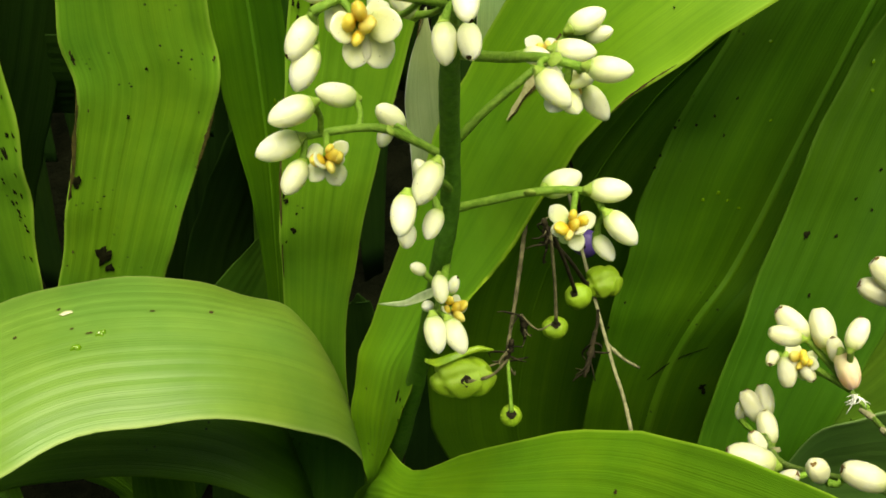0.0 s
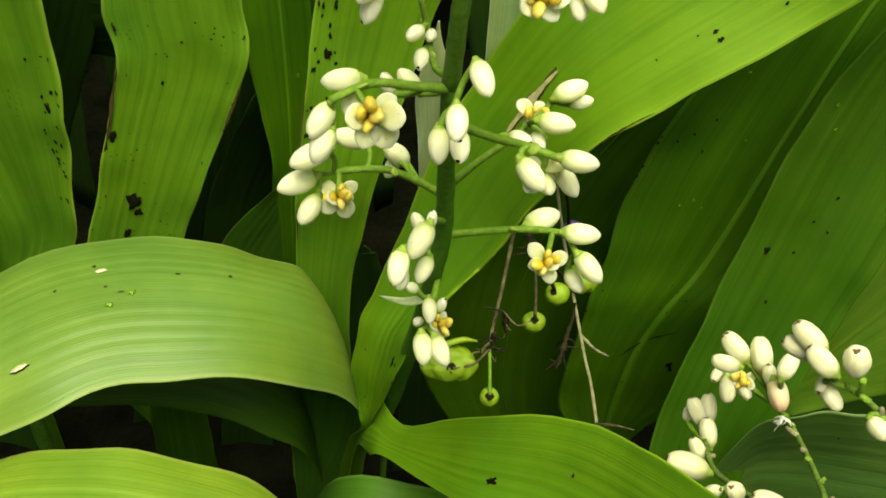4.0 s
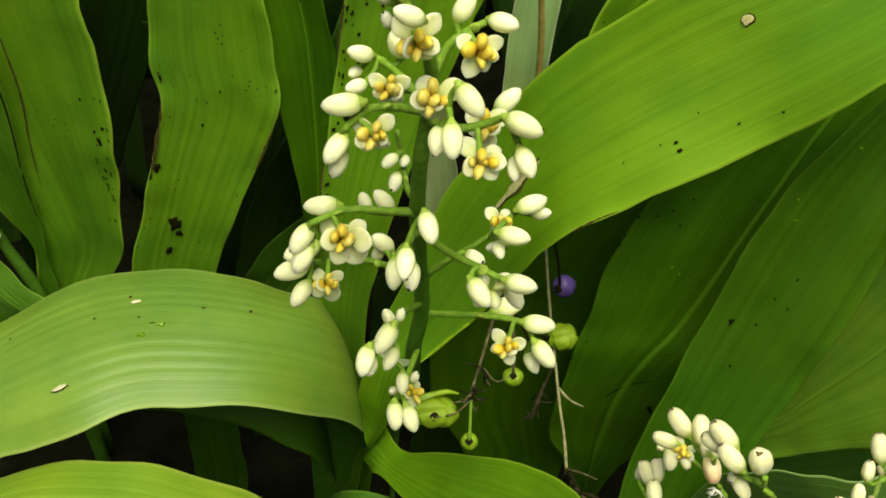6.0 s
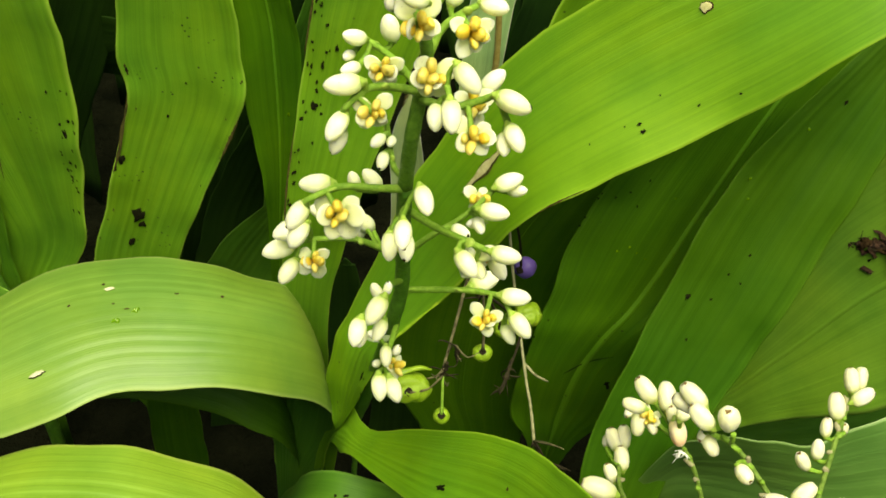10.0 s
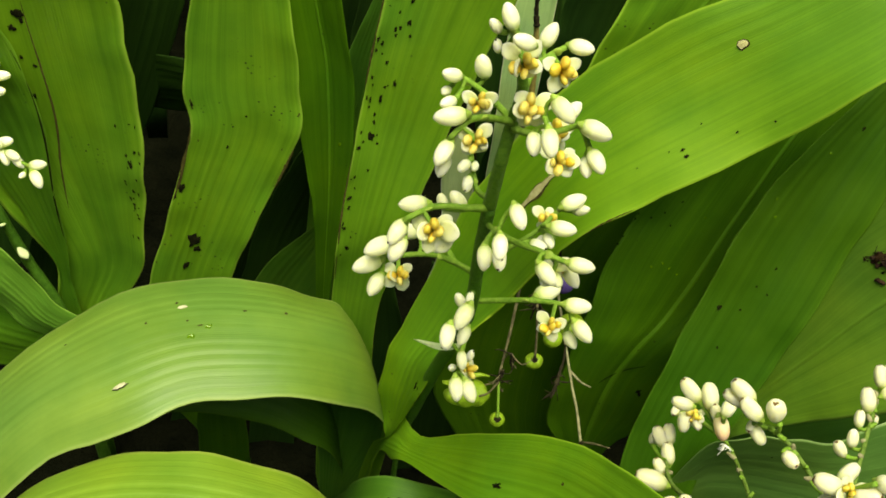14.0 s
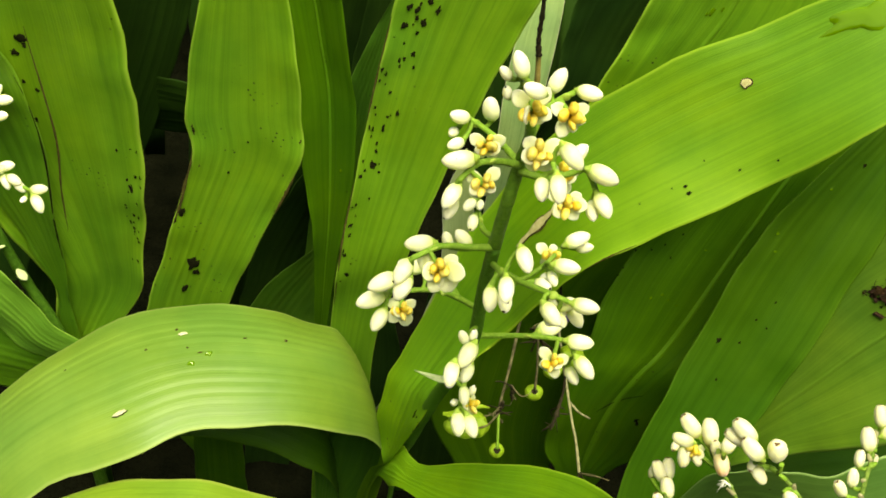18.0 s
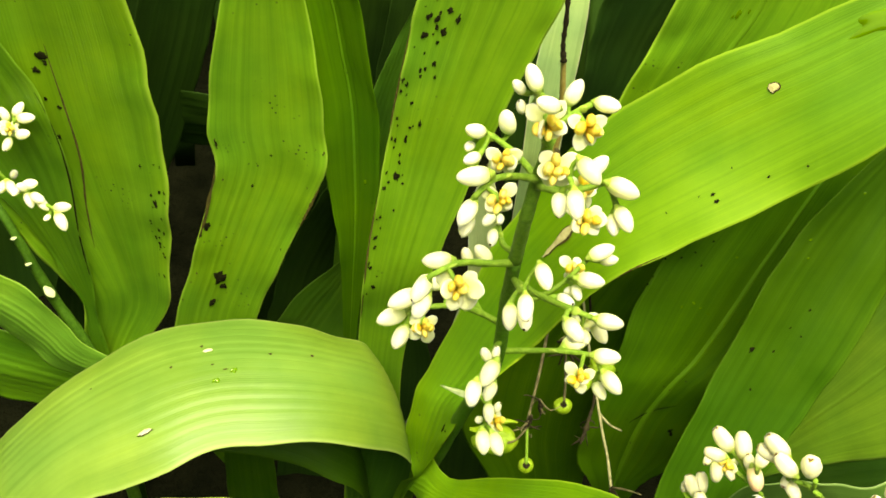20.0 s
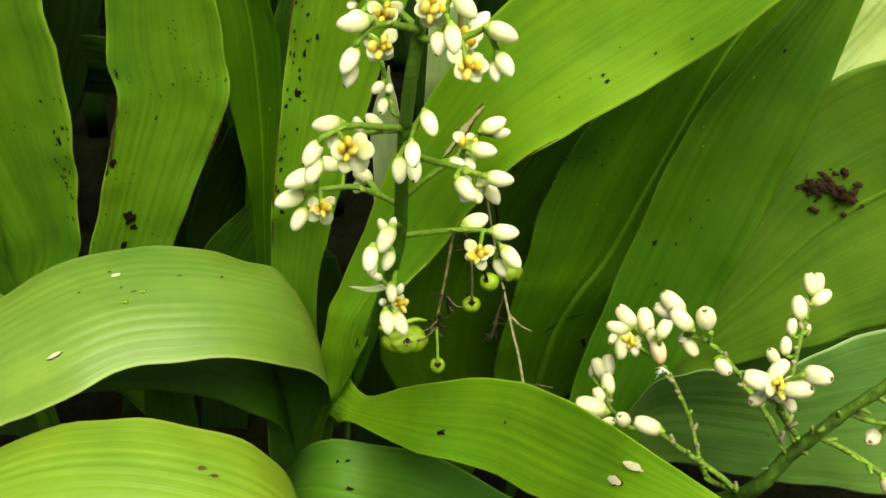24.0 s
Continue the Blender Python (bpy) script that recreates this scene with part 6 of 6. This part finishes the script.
for k in range(14):
    mark("b", SPECK.uniform(0.3, 0.62), SPECK.choice((-1, 1)) * (0.95 - abs(SPECK.gauss(0, 0.1))), SPECK.uniform(0.7, 1.9), SPECK.uniform(0.4, 0.8), STAIN, "leaf_spot", "", SPECK.uniform(-0.3, 0.3), seed=470 + k)

bract = leaf("bract", "bract", BRACT_ROWS, BRACT_PALE, "pale pointed bract", 0.1, n=10, across=6)
for tag in ("category", "group"):
    del bract[tag]
bract.parent = panicle

FLUFF_RNG = random.Random(8)
for k in range(16):
    d = np.array((FLUFF_RNG.uniform(-1, 1), FLUFF_RNG.uniform(-1, 0.4), FLUFF_RNG.uniform(-1.4, 0.5)))
    bow = np.array((FLUFF_RNG.uniform(-1, 1), FLUFF_RNG.uniform(-1, 1), FLUFF_RNG.uniform(-1, 1))) * 0.6
    tube("fluff", [FLUFF_AT, FLUFF_AT + d * 1.1 + bow, FLUFF_AT + d * 2.2], (0.16, 0.11, 0.05), FLUFF, older_panicle, "white fluff" if k == 0 else "", sides=5, n=6)

# ---- a clump of crumbly debris on a broad leaf ----
debris = tagged(new("debris_clump"), "reddish brown crumbly debris lying on a broad green leaf", "debris")
LUMP_MESH = []
for k in range(4):
    bm = bmesh.new()
    bmesh.ops.create_icosphere(bm, subdivisions=3, radius=1.0)
    for v in bm.verts:
        d = v.co.normalized()
        v.co = d * (0.85 + 0.55 * noise.noise(d * 1.7 + Vector((k * 7, 0, 3))) + 0.35 * noise.noise(d * 4.5 + Vector((0, k * 5, 1))) + 0.2 * noise.noise(d * 11 + Vector((k, 0, 8))))
    lump_data = bpy.data.meshes.new("crumb")
    bm.to_mesh(lump_data)
    bm.free()
    lump_data.shade_smooth()
    LUMP_MESH.append(lump_data)
at, spine, up, _ = leaf_point("h", 0.527, -0.27)
if up.z < 0:
    up = -up
side = (Vector((1, 0, 0)) - up * up.x).normalized()
rise = up.cross(side)
CRUMBS = random.Random(19)
heaps = [(-11.5, -3.5, 1.5, 1.3), (-9, -1.6, 1.7, 1.2), (-5.4, 0.4, 2.3, 1.3), (-2, 1, 2.1, 1.2), (0.5, 2.8, 1.6, 1.2), (3, 0.5, 1.9, 1.4), (6, -0.2, 2.3, 1.2), (8.6, -0.8, 1.7, 1.1),
         (4, 8, 1.4, 1.3), (1, 6.5, 1.0, 1.4), (9, 5, 1.3, 1.2), (-2.5, -8.6, 1.1, 2.1), (7, -7, 1.0, 1.1), (12, -2, 0.7, 1)]
for k in range(46):
    dx = CRUMBS.gauss(0, 6.5)
    heaps.append((dx, CRUMBS.gauss(0.8 - abs(dx) * 0.12, 1.9), CRUMBS.uniform(0.45, 1.25), CRUMBS.uniform(1.0, 1.9)))
for k, (dx, dy, size, long) in enumerate(heaps):
    rng = random.Random(k)
    place = at + (side * dx + rise * dy + up * (0.35 * size + (0.9 if k > 13 and abs(dx) < 8 else 0.0))) / 1000
    turn = Matrix((side, rise, up)).transposed().to_4x4() @ Matrix.Rotation(rng.uniform(-1.2, 1.2), 4, "Z")
    shared("crumb", LUMP_MESH[k % 4], DEBRIS if rng.random() < 0.75 else BROWN, debris, Matrix.Translation(place) @ turn @ Matrix.Diagonal((size * long / 1000, size * 0.8 / 1000, size * 0.65 / 1000, 1)))
for k in range(9):
    p = at * 1000 + side * CRUMBS.uniform(-9, 9) + rise * CRUMBS.uniform(-1, 2) + up * 1.2
    d = side * CRUMBS.uniform(-1, 1) + rise * CRUMBS.uniform(-0.6, 1.2) + up * 0.3
    tube("fibre", [tuple(p), tuple(p + d * 2.2 + up * 0.5), tuple(p + d * 4.0)], (0.16, 0.13, 0.08), DRY_DARK, debris, sides=5, n=6)

# ---- the old fruiting stalk behind the flowers ----
POD_MESH = []
for turn in range(3):
    rng = random.Random(turn + 3)
    lobes = [Vector((math.cos(a + turn), 0.8 * math.sin(a + turn), z)).normalized() for a, z in ((0.2, 0.25), (1.5, -0.15), (2.7, 0.3), (3.9, -0.2), (5.2, 0.15), (2.0, 1.6), (4.6, -1.7))]
    bm = bmesh.new()
    bmesh.ops.create_icosphere(bm, subdivisions=4 if turn == 2 else 3, radius=1.0)
    for v in bm.verts:
        d = v.co.normalized()
        near = sorted(d.dot(l) for l in lobes)
        crease = max(0.0, 1 - (near[-1] - near[-2]) / 0.35)
        v.co = d * (0.97 - (0.17 if turn == 2 else 0.07) * crease ** 2 + (0.1 if turn == 2 else 0.05) * noise.noise(d * 1.9 + Vector((turn * 5, 0, 0))))
    bm.normal_update()
    pod_data = bpy.data.meshes.new("fruit")
    bm.to_mesh(pod_data)
    bm.free()
    pod_data.shade_smooth()
    POD_MESH.append(pod_data)
SCAB_MESH = lathe("stalk_end", [(-0.2, 0.8), (0.0, 1.0), (0.22, 0.98), (0.34, 0.7), (0.26, 0.45), (0.42, 0.3), (0.5, 0.05)], 11, 4, 0.14)


def fruit(parent, centre, radii, scab, material, which=0, label="", size=1.0):
    """A fruit (mm) with the dark remains of its calyx on the side given; radii across, deep, tall."""
    c = Vector(centre) / 1000
    d = Vector(scab).normalized()
    ob = shared("fruit", POD_MESH[which], material, parent, Matrix.Translation(c) @ Matrix.Diagonal((radii[0] / 1000, radii[1] / 1000, radii[2] / 1000, 1)), label)
    out = c + Vector((d.x * radii[0], d.y * radii[1], d.z * radii[2])) * 0.00088
    shared("calyx_scab", SCAB_MESH, DRY_DARK, parent, Matrix.Translation(out) @ d.to_track_quat("Z", "Y").to_matrix().to_4x4() @ Matrix.Scale(size / 1000, 4), "blackened calyx scab")
    return ob


BERRY_AT = (37.0, 252, 190.5)
old = tagged(new("dry_fruit_stalk"), "dried brown fruit stalk with green pods behind the flowers", "fruit stalk")
tube("stalk", [(-18, 258, -4), (-14, 257, 120), (-3, 255, 200), (10, 250, 236)], (1.2, 1.1, 1.0, 0.85), STEM, old, "green foot of the old stalk", sides=9, n=24)
tube("stalk", [(10, 250, 236), (20, 238, 219.5), (18.3, 221, 220.5), (16.2, 206, 217.7), (13.7, 193.5, 210)], (0.8, 0.7, 0.55, 0.45, 0.42), DRY_MID, old, "thin brown dry stalk bent over", sides=9, n=50, knob=0.15)
tube("stalk", [(42.3, 188.8, 185.7), (40.4, 196.5, 191.6), (38.5, 203, 195), (35, 217.5, 202.5), (31.9, 230.5, 210), (29.5, 242, 217), (27.1, 252.4, 225), (25.2, 259, 233)], (0.5, 0.42, 0.42, 0.43, 0.45, 0.45, 0.45, 0.45), DRY, old, "tan dry stalk hanging down", sides=9, n=40, knob=0.1)
end = np.array((42.3, 188.8, 185.7))
for k, bit in enumerate(((7.7, -7.5, 8.5), (4.4, -2.2, -7.3), (9.5, -4.5, -13.5), (-1, -1, -4), (12, -3, -9), (6, -3, -13), (10, -6, -4.5))):
    bit = np.array(bit)
    start = end + np.array((4.4, -2.2, -7.3)) if k in (2, 4, 5, 6) else end
    tube("twig", [start, (start + end + bit) / 2 + (0.2, -0.3, 0.9), end + bit], (0.5, 0.34, 0.18), DRY_MID if k in (0, 2) else DRY_DARK, old, sides=6, n=6, knob=0.3)
tube("knot", [end + (0.2, 0, -0.4), end + (2, -1, -4), end + (4.6, -2.4, -7.8)], (0.5, 0.6, 0.9), DRY_DARK, old, "blackened knot", sides=8, n=14, knob=0.5)
TWIGS = random.Random(12)
for foot, head, count, reach in (((13.2, 192.4, 206.5), (14.6, 193.6, 212.5), 9, 8), ((17.4, 195, 211.5), (16.4, 196, 217.5), 8, 8), ((21.5, 202, 231), (20.4, 202, 238.5), 9, 8), ((30.2, 190.5, 204.5), (32.4, 197, 210.5), 8, 8)):
    foot, head = np.array(foot), np.array(head)
    node = tube("knot", [foot, (foot + head) / 2 + 0.3, head], (0.4, 0.75, 0.45), DRY_DARK, old, "blackened knot", sides=8, n=14, knob=0.5)
    for k in range(count):
        a, e = TWIGS.uniform(0, 6.28), TWIGS.uniform(-1.5, 0.2)
        r = reach * TWIGS.uniform(0.3, 1.0)
        d = np.array((math.cos(a) * math.cos(e), 0.6 * math.sin(a) * math.cos(e), math.sin(e)))
        p = foot + (head - foot) * TWIGS.uniform(0.0, 1.0)
        bow = np.array((TWIGS.uniform(-1, 1), TWIGS.uniform(-1, 1), TWIGS.uniform(-0.9, 0.6))) * r * 0.3
        tube("twig", [p, p + d * r * 0.5 + bow, p + d * r], (0.3, 0.2, 0.14), DRY_DARK if TWIGS.random() < 0.75 else DRY_MID, node, sides=6, n=6, knob=0.25)
tube("twig", [(35.6, 215, 201.2), (34, 204, 207), (32.4, 197, 210.5)], (0.4, 0.4, 0.5), DRY_DARK, old, sides=7, n=8, knob=0.3)
tube("twig", [(37.2, 208, 197.6), (41, 206.5, 194.2), (45.4, 207.9, 189.7)], (0.45, 0.38, 0.3), DRY, old, sides=7, n=8, knob=0.2)
fruit(old, (4.2, 187.3, 207.6), (7.2, 4.6, 4.9), (0.1, -0.75, 0.5), POD, 2, "plump lobed green pod", 1.25)
flap = leaf("flap", "flap", [(-3.6, 184, 216, 0.2, 0.2, 0.1), (-1.4, 186, 213.4, 0.2, 0.6, 0.5), (3, 188.5, 213, 0.2, 0.8, 0.5), (7, 189.5, 214, 0.2, 0.7, 0.4), (10.5, 190, 213, 0.1, 0.2, 0.2)], POD, "pale leafy flap", 0.2, n=12, across=6)
for tag in ("category", "group"):
    del flap[tag]
flap.parent = old
tube("fruit_stem", [(13.7, 192, 208), (10, 186, 209.5), (5.2, 183.6, 210.2)], (0.32, 0.32, 0.42), DRY_MID, old, sides=7)
fruit(old, (36.9, 219.5, 206), (4.6, 4.2, 4.1), (-0.9, -0.4, 0.1), POD, 2, "round green pod", 1.0)
tube("fruit_stem", [(21, 202, 234), (27, 209, 222), (33, 217.6, 206.4)], (0.5, 0.45, 0.55), DRY_DARK, old, sides=7)
fruit(old, (24.3, 200.5, 209.5), (3.0, 2.8, 2.7), (0.0, -0.5, 0.9), POD, 0, "small green pod", 1.0)
tube("fruit_stem", [(22, 202, 235), (23.6, 201, 222), (24.3, 199.3, 212.1)], (0.4, 0.36, 0.45), DRY_MID, old, sides=7)
fruit(old, (30, 209, 211), (3.2, 3.0, 3.2), (-0.4, -0.5, 0.7), POD, 0, "shaded green pod", 0.9)
tube("fruit_stem", [(22, 202, 236), (26, 205, 224), (29, 207.8, 213.5)], (0.45, 0.4, 0.5), DRY_DARK, old, sides=7)
fruit(old, (14.6, 186.6, 196.6), (2.5, 2.4, 2.7), (0.0, -0.6, 0.8), POD, 1, "small green pod with a dark cap", 1.1)
tube("fruit_stem", [(13.7, 193, 208), (14.2, 189, 203.5), (14.6, 185.4, 199)], (0.45, 0.42, 0.5), TWIG_GREEN, old, sides=7)
fruit(old, BERRY_AT, (3.9, 3.7, 3.9), (-0.5, -0.75, 0.35), BERRY, 0, "ripe violet-blue berry", 1.35)
tube("fruit_stem", [(24, 240, 238), (30, 246, 222), (34, 249, 204), (BERRY_AT[0] - 1.4, BERRY_AT[1] - 1.7, BERRY_AT[2] + 1.4)], (0.4, 0.4, 0.5), DRY_DARK, old, sides=7)

# ---- a withered stalk further back, against the pale leaf ----
withered = tagged(new("withered_stalk"), "withered flower stalk, tan below and blackish brown above", "stalk")
tube("stalk", [(20, 318, 206), (18, 318, 100), (16, 318, -4)], (0.85, 1.1, 1.3), DRY_MID, withered, "grey dry foot", sides=9, n=20, knob=0.1)
tube("stalk", [(19, 318, 252.5), (20.6, 318, 236), (21.3, 318, 222), (21.2, 318, 213), (20, 318, 206)], (0.95, 1.1, 1.1, 1.3, 1.0), STALK_TAN, withered, "yellowish tan stalk", sides=9, n=30, knob=0.08)
tube("stalk", [(16.8, 318, 290), (18, 318, 269), (18.2, 318, 258), (19.2, 317.4, 251)], (0.5, 0.9, 0.8, 1.15), DRY_DARK, withered, "blackened withered top", sides=9, n=30, knob=0.35)
tube("husk", [(20.5, 317.6, 213), (22.2, 317, 209), (22.8, 317, 204.5)], (0.5, 1.0, 0.5), DRY_MID, withered, sides=8, n=8, knob=0.3)
leaf("tip", "strap_leaf", [
    (-60, 325, -5, 3, 0, 0), (-55, 325, 120, 8, 0, 1), (-48, 325, 180, 9.5, 0, 1.5), (-42, 325, 215, 8.6, 0, 2),
    (-37, 325, 240, 6, 0, 2), (-32.8, 325, 261, 2.2, 0, 1), (-31.5, 325, 266, 0.5, 0, 0.2)],
    LEAF_DARK, "dark green strap leaf with a dead tip", fold=0.15)
mark("tip", 0.985, 0.0, 5.0, 3.0, SCAR, "dead_tip", "dry beige dead tip", 0.0, seed=301)
leaf("low", "strap_leaf", [
    (-104, 322, -5, 5, 0, -2), (-88, 322, 55, 13, 0, -6), (-70, 322, 98, 13, 0, -6), (-59, 322, 122, 9, 0, -4), (-49, 322, 148, 1, 0, 0)],
    LEAF_DARK, "dark green strap leaf leaning low behind the others", fold=0.12)
# Old leaf; its near-black green carries the shade of the gap.
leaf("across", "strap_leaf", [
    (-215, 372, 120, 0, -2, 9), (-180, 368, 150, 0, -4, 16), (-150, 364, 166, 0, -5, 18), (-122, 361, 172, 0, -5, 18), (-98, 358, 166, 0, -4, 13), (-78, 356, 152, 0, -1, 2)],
    LEAF_SHADE, "old dull leaf bent across the gap, darkened for shade", fold=0.12)

def gather(keys, name, label):
    """Joins leaves that nobody could tell apart into one object."""
    verts, faces, uvs, start = [], [], [], 0
    for key in keys:
        data = LEAVES[key][0].data
        layer = data.uv_layers["UVMap"].data
        uv = [(0.0, 0.0)] * len(data.vertices)
        for loop in data.loops:
            uv[loop.vertex_index] = tuple(layer[loop.index].uv)
        verts += [tuple(v.co) for v in data.vertices]
        faces += [tuple(start + k for k in p.vertices) for p in data.polygons]
        uvs += uv
        start += len(data.vertices)
        material = data.materials[0]
        bpy.data.objects.remove(LEAVES[key][0])
    ob = mesh_part(name, mesh_from(name, verts, faces, uvs), material)
    return tagged(ob, label, "foliage", kind="stuff")


# ---- more of the clump behind, shade put into its green ----
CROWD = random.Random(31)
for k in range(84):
    # the tall half stands out of view, added to block sky light
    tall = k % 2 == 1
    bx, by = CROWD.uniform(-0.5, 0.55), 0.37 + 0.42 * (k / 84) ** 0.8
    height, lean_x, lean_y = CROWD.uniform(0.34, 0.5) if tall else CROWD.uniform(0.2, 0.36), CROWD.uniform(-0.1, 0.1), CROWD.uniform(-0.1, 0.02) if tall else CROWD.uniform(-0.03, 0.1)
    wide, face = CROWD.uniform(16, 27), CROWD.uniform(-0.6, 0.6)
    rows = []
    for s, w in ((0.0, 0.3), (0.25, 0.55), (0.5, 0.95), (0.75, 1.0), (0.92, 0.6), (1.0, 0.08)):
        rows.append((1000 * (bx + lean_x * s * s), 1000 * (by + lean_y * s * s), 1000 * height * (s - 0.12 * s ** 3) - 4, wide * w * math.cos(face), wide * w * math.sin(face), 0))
    leaf("crowd%d" % k, "strap_leaf", rows, LEAF_SHADE, "strap leaf deep in the shade, shade put into its green", 0.15, n=20, across=8)
gather(["crowd%d" % k for k in range(84)], "background_foliage", "dense strap leaves behind, darkened for shade, tall ones added to block light")

# ---- unseen leaves added low on the near side to block front light ----
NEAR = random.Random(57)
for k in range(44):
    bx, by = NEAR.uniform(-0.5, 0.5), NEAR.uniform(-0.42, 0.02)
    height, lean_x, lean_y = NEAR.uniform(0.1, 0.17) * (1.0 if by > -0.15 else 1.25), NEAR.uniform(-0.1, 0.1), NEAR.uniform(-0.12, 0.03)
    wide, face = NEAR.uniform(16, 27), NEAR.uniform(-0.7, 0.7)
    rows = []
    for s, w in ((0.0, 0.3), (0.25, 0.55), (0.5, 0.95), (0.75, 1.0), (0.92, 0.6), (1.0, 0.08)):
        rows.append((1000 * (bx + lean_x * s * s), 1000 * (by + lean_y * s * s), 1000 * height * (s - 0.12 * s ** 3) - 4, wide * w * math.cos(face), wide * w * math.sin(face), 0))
    leaf("near%d" % k, "strap_leaf", rows, LEAF_DARK, "unseen strap leaf added low on the near side to block light", 0.15, n=20, across=8)
gather(["near%d" % k for k in range(44)], "foreground_foliage", "unseen low strap leaves added on the near side to block front light")
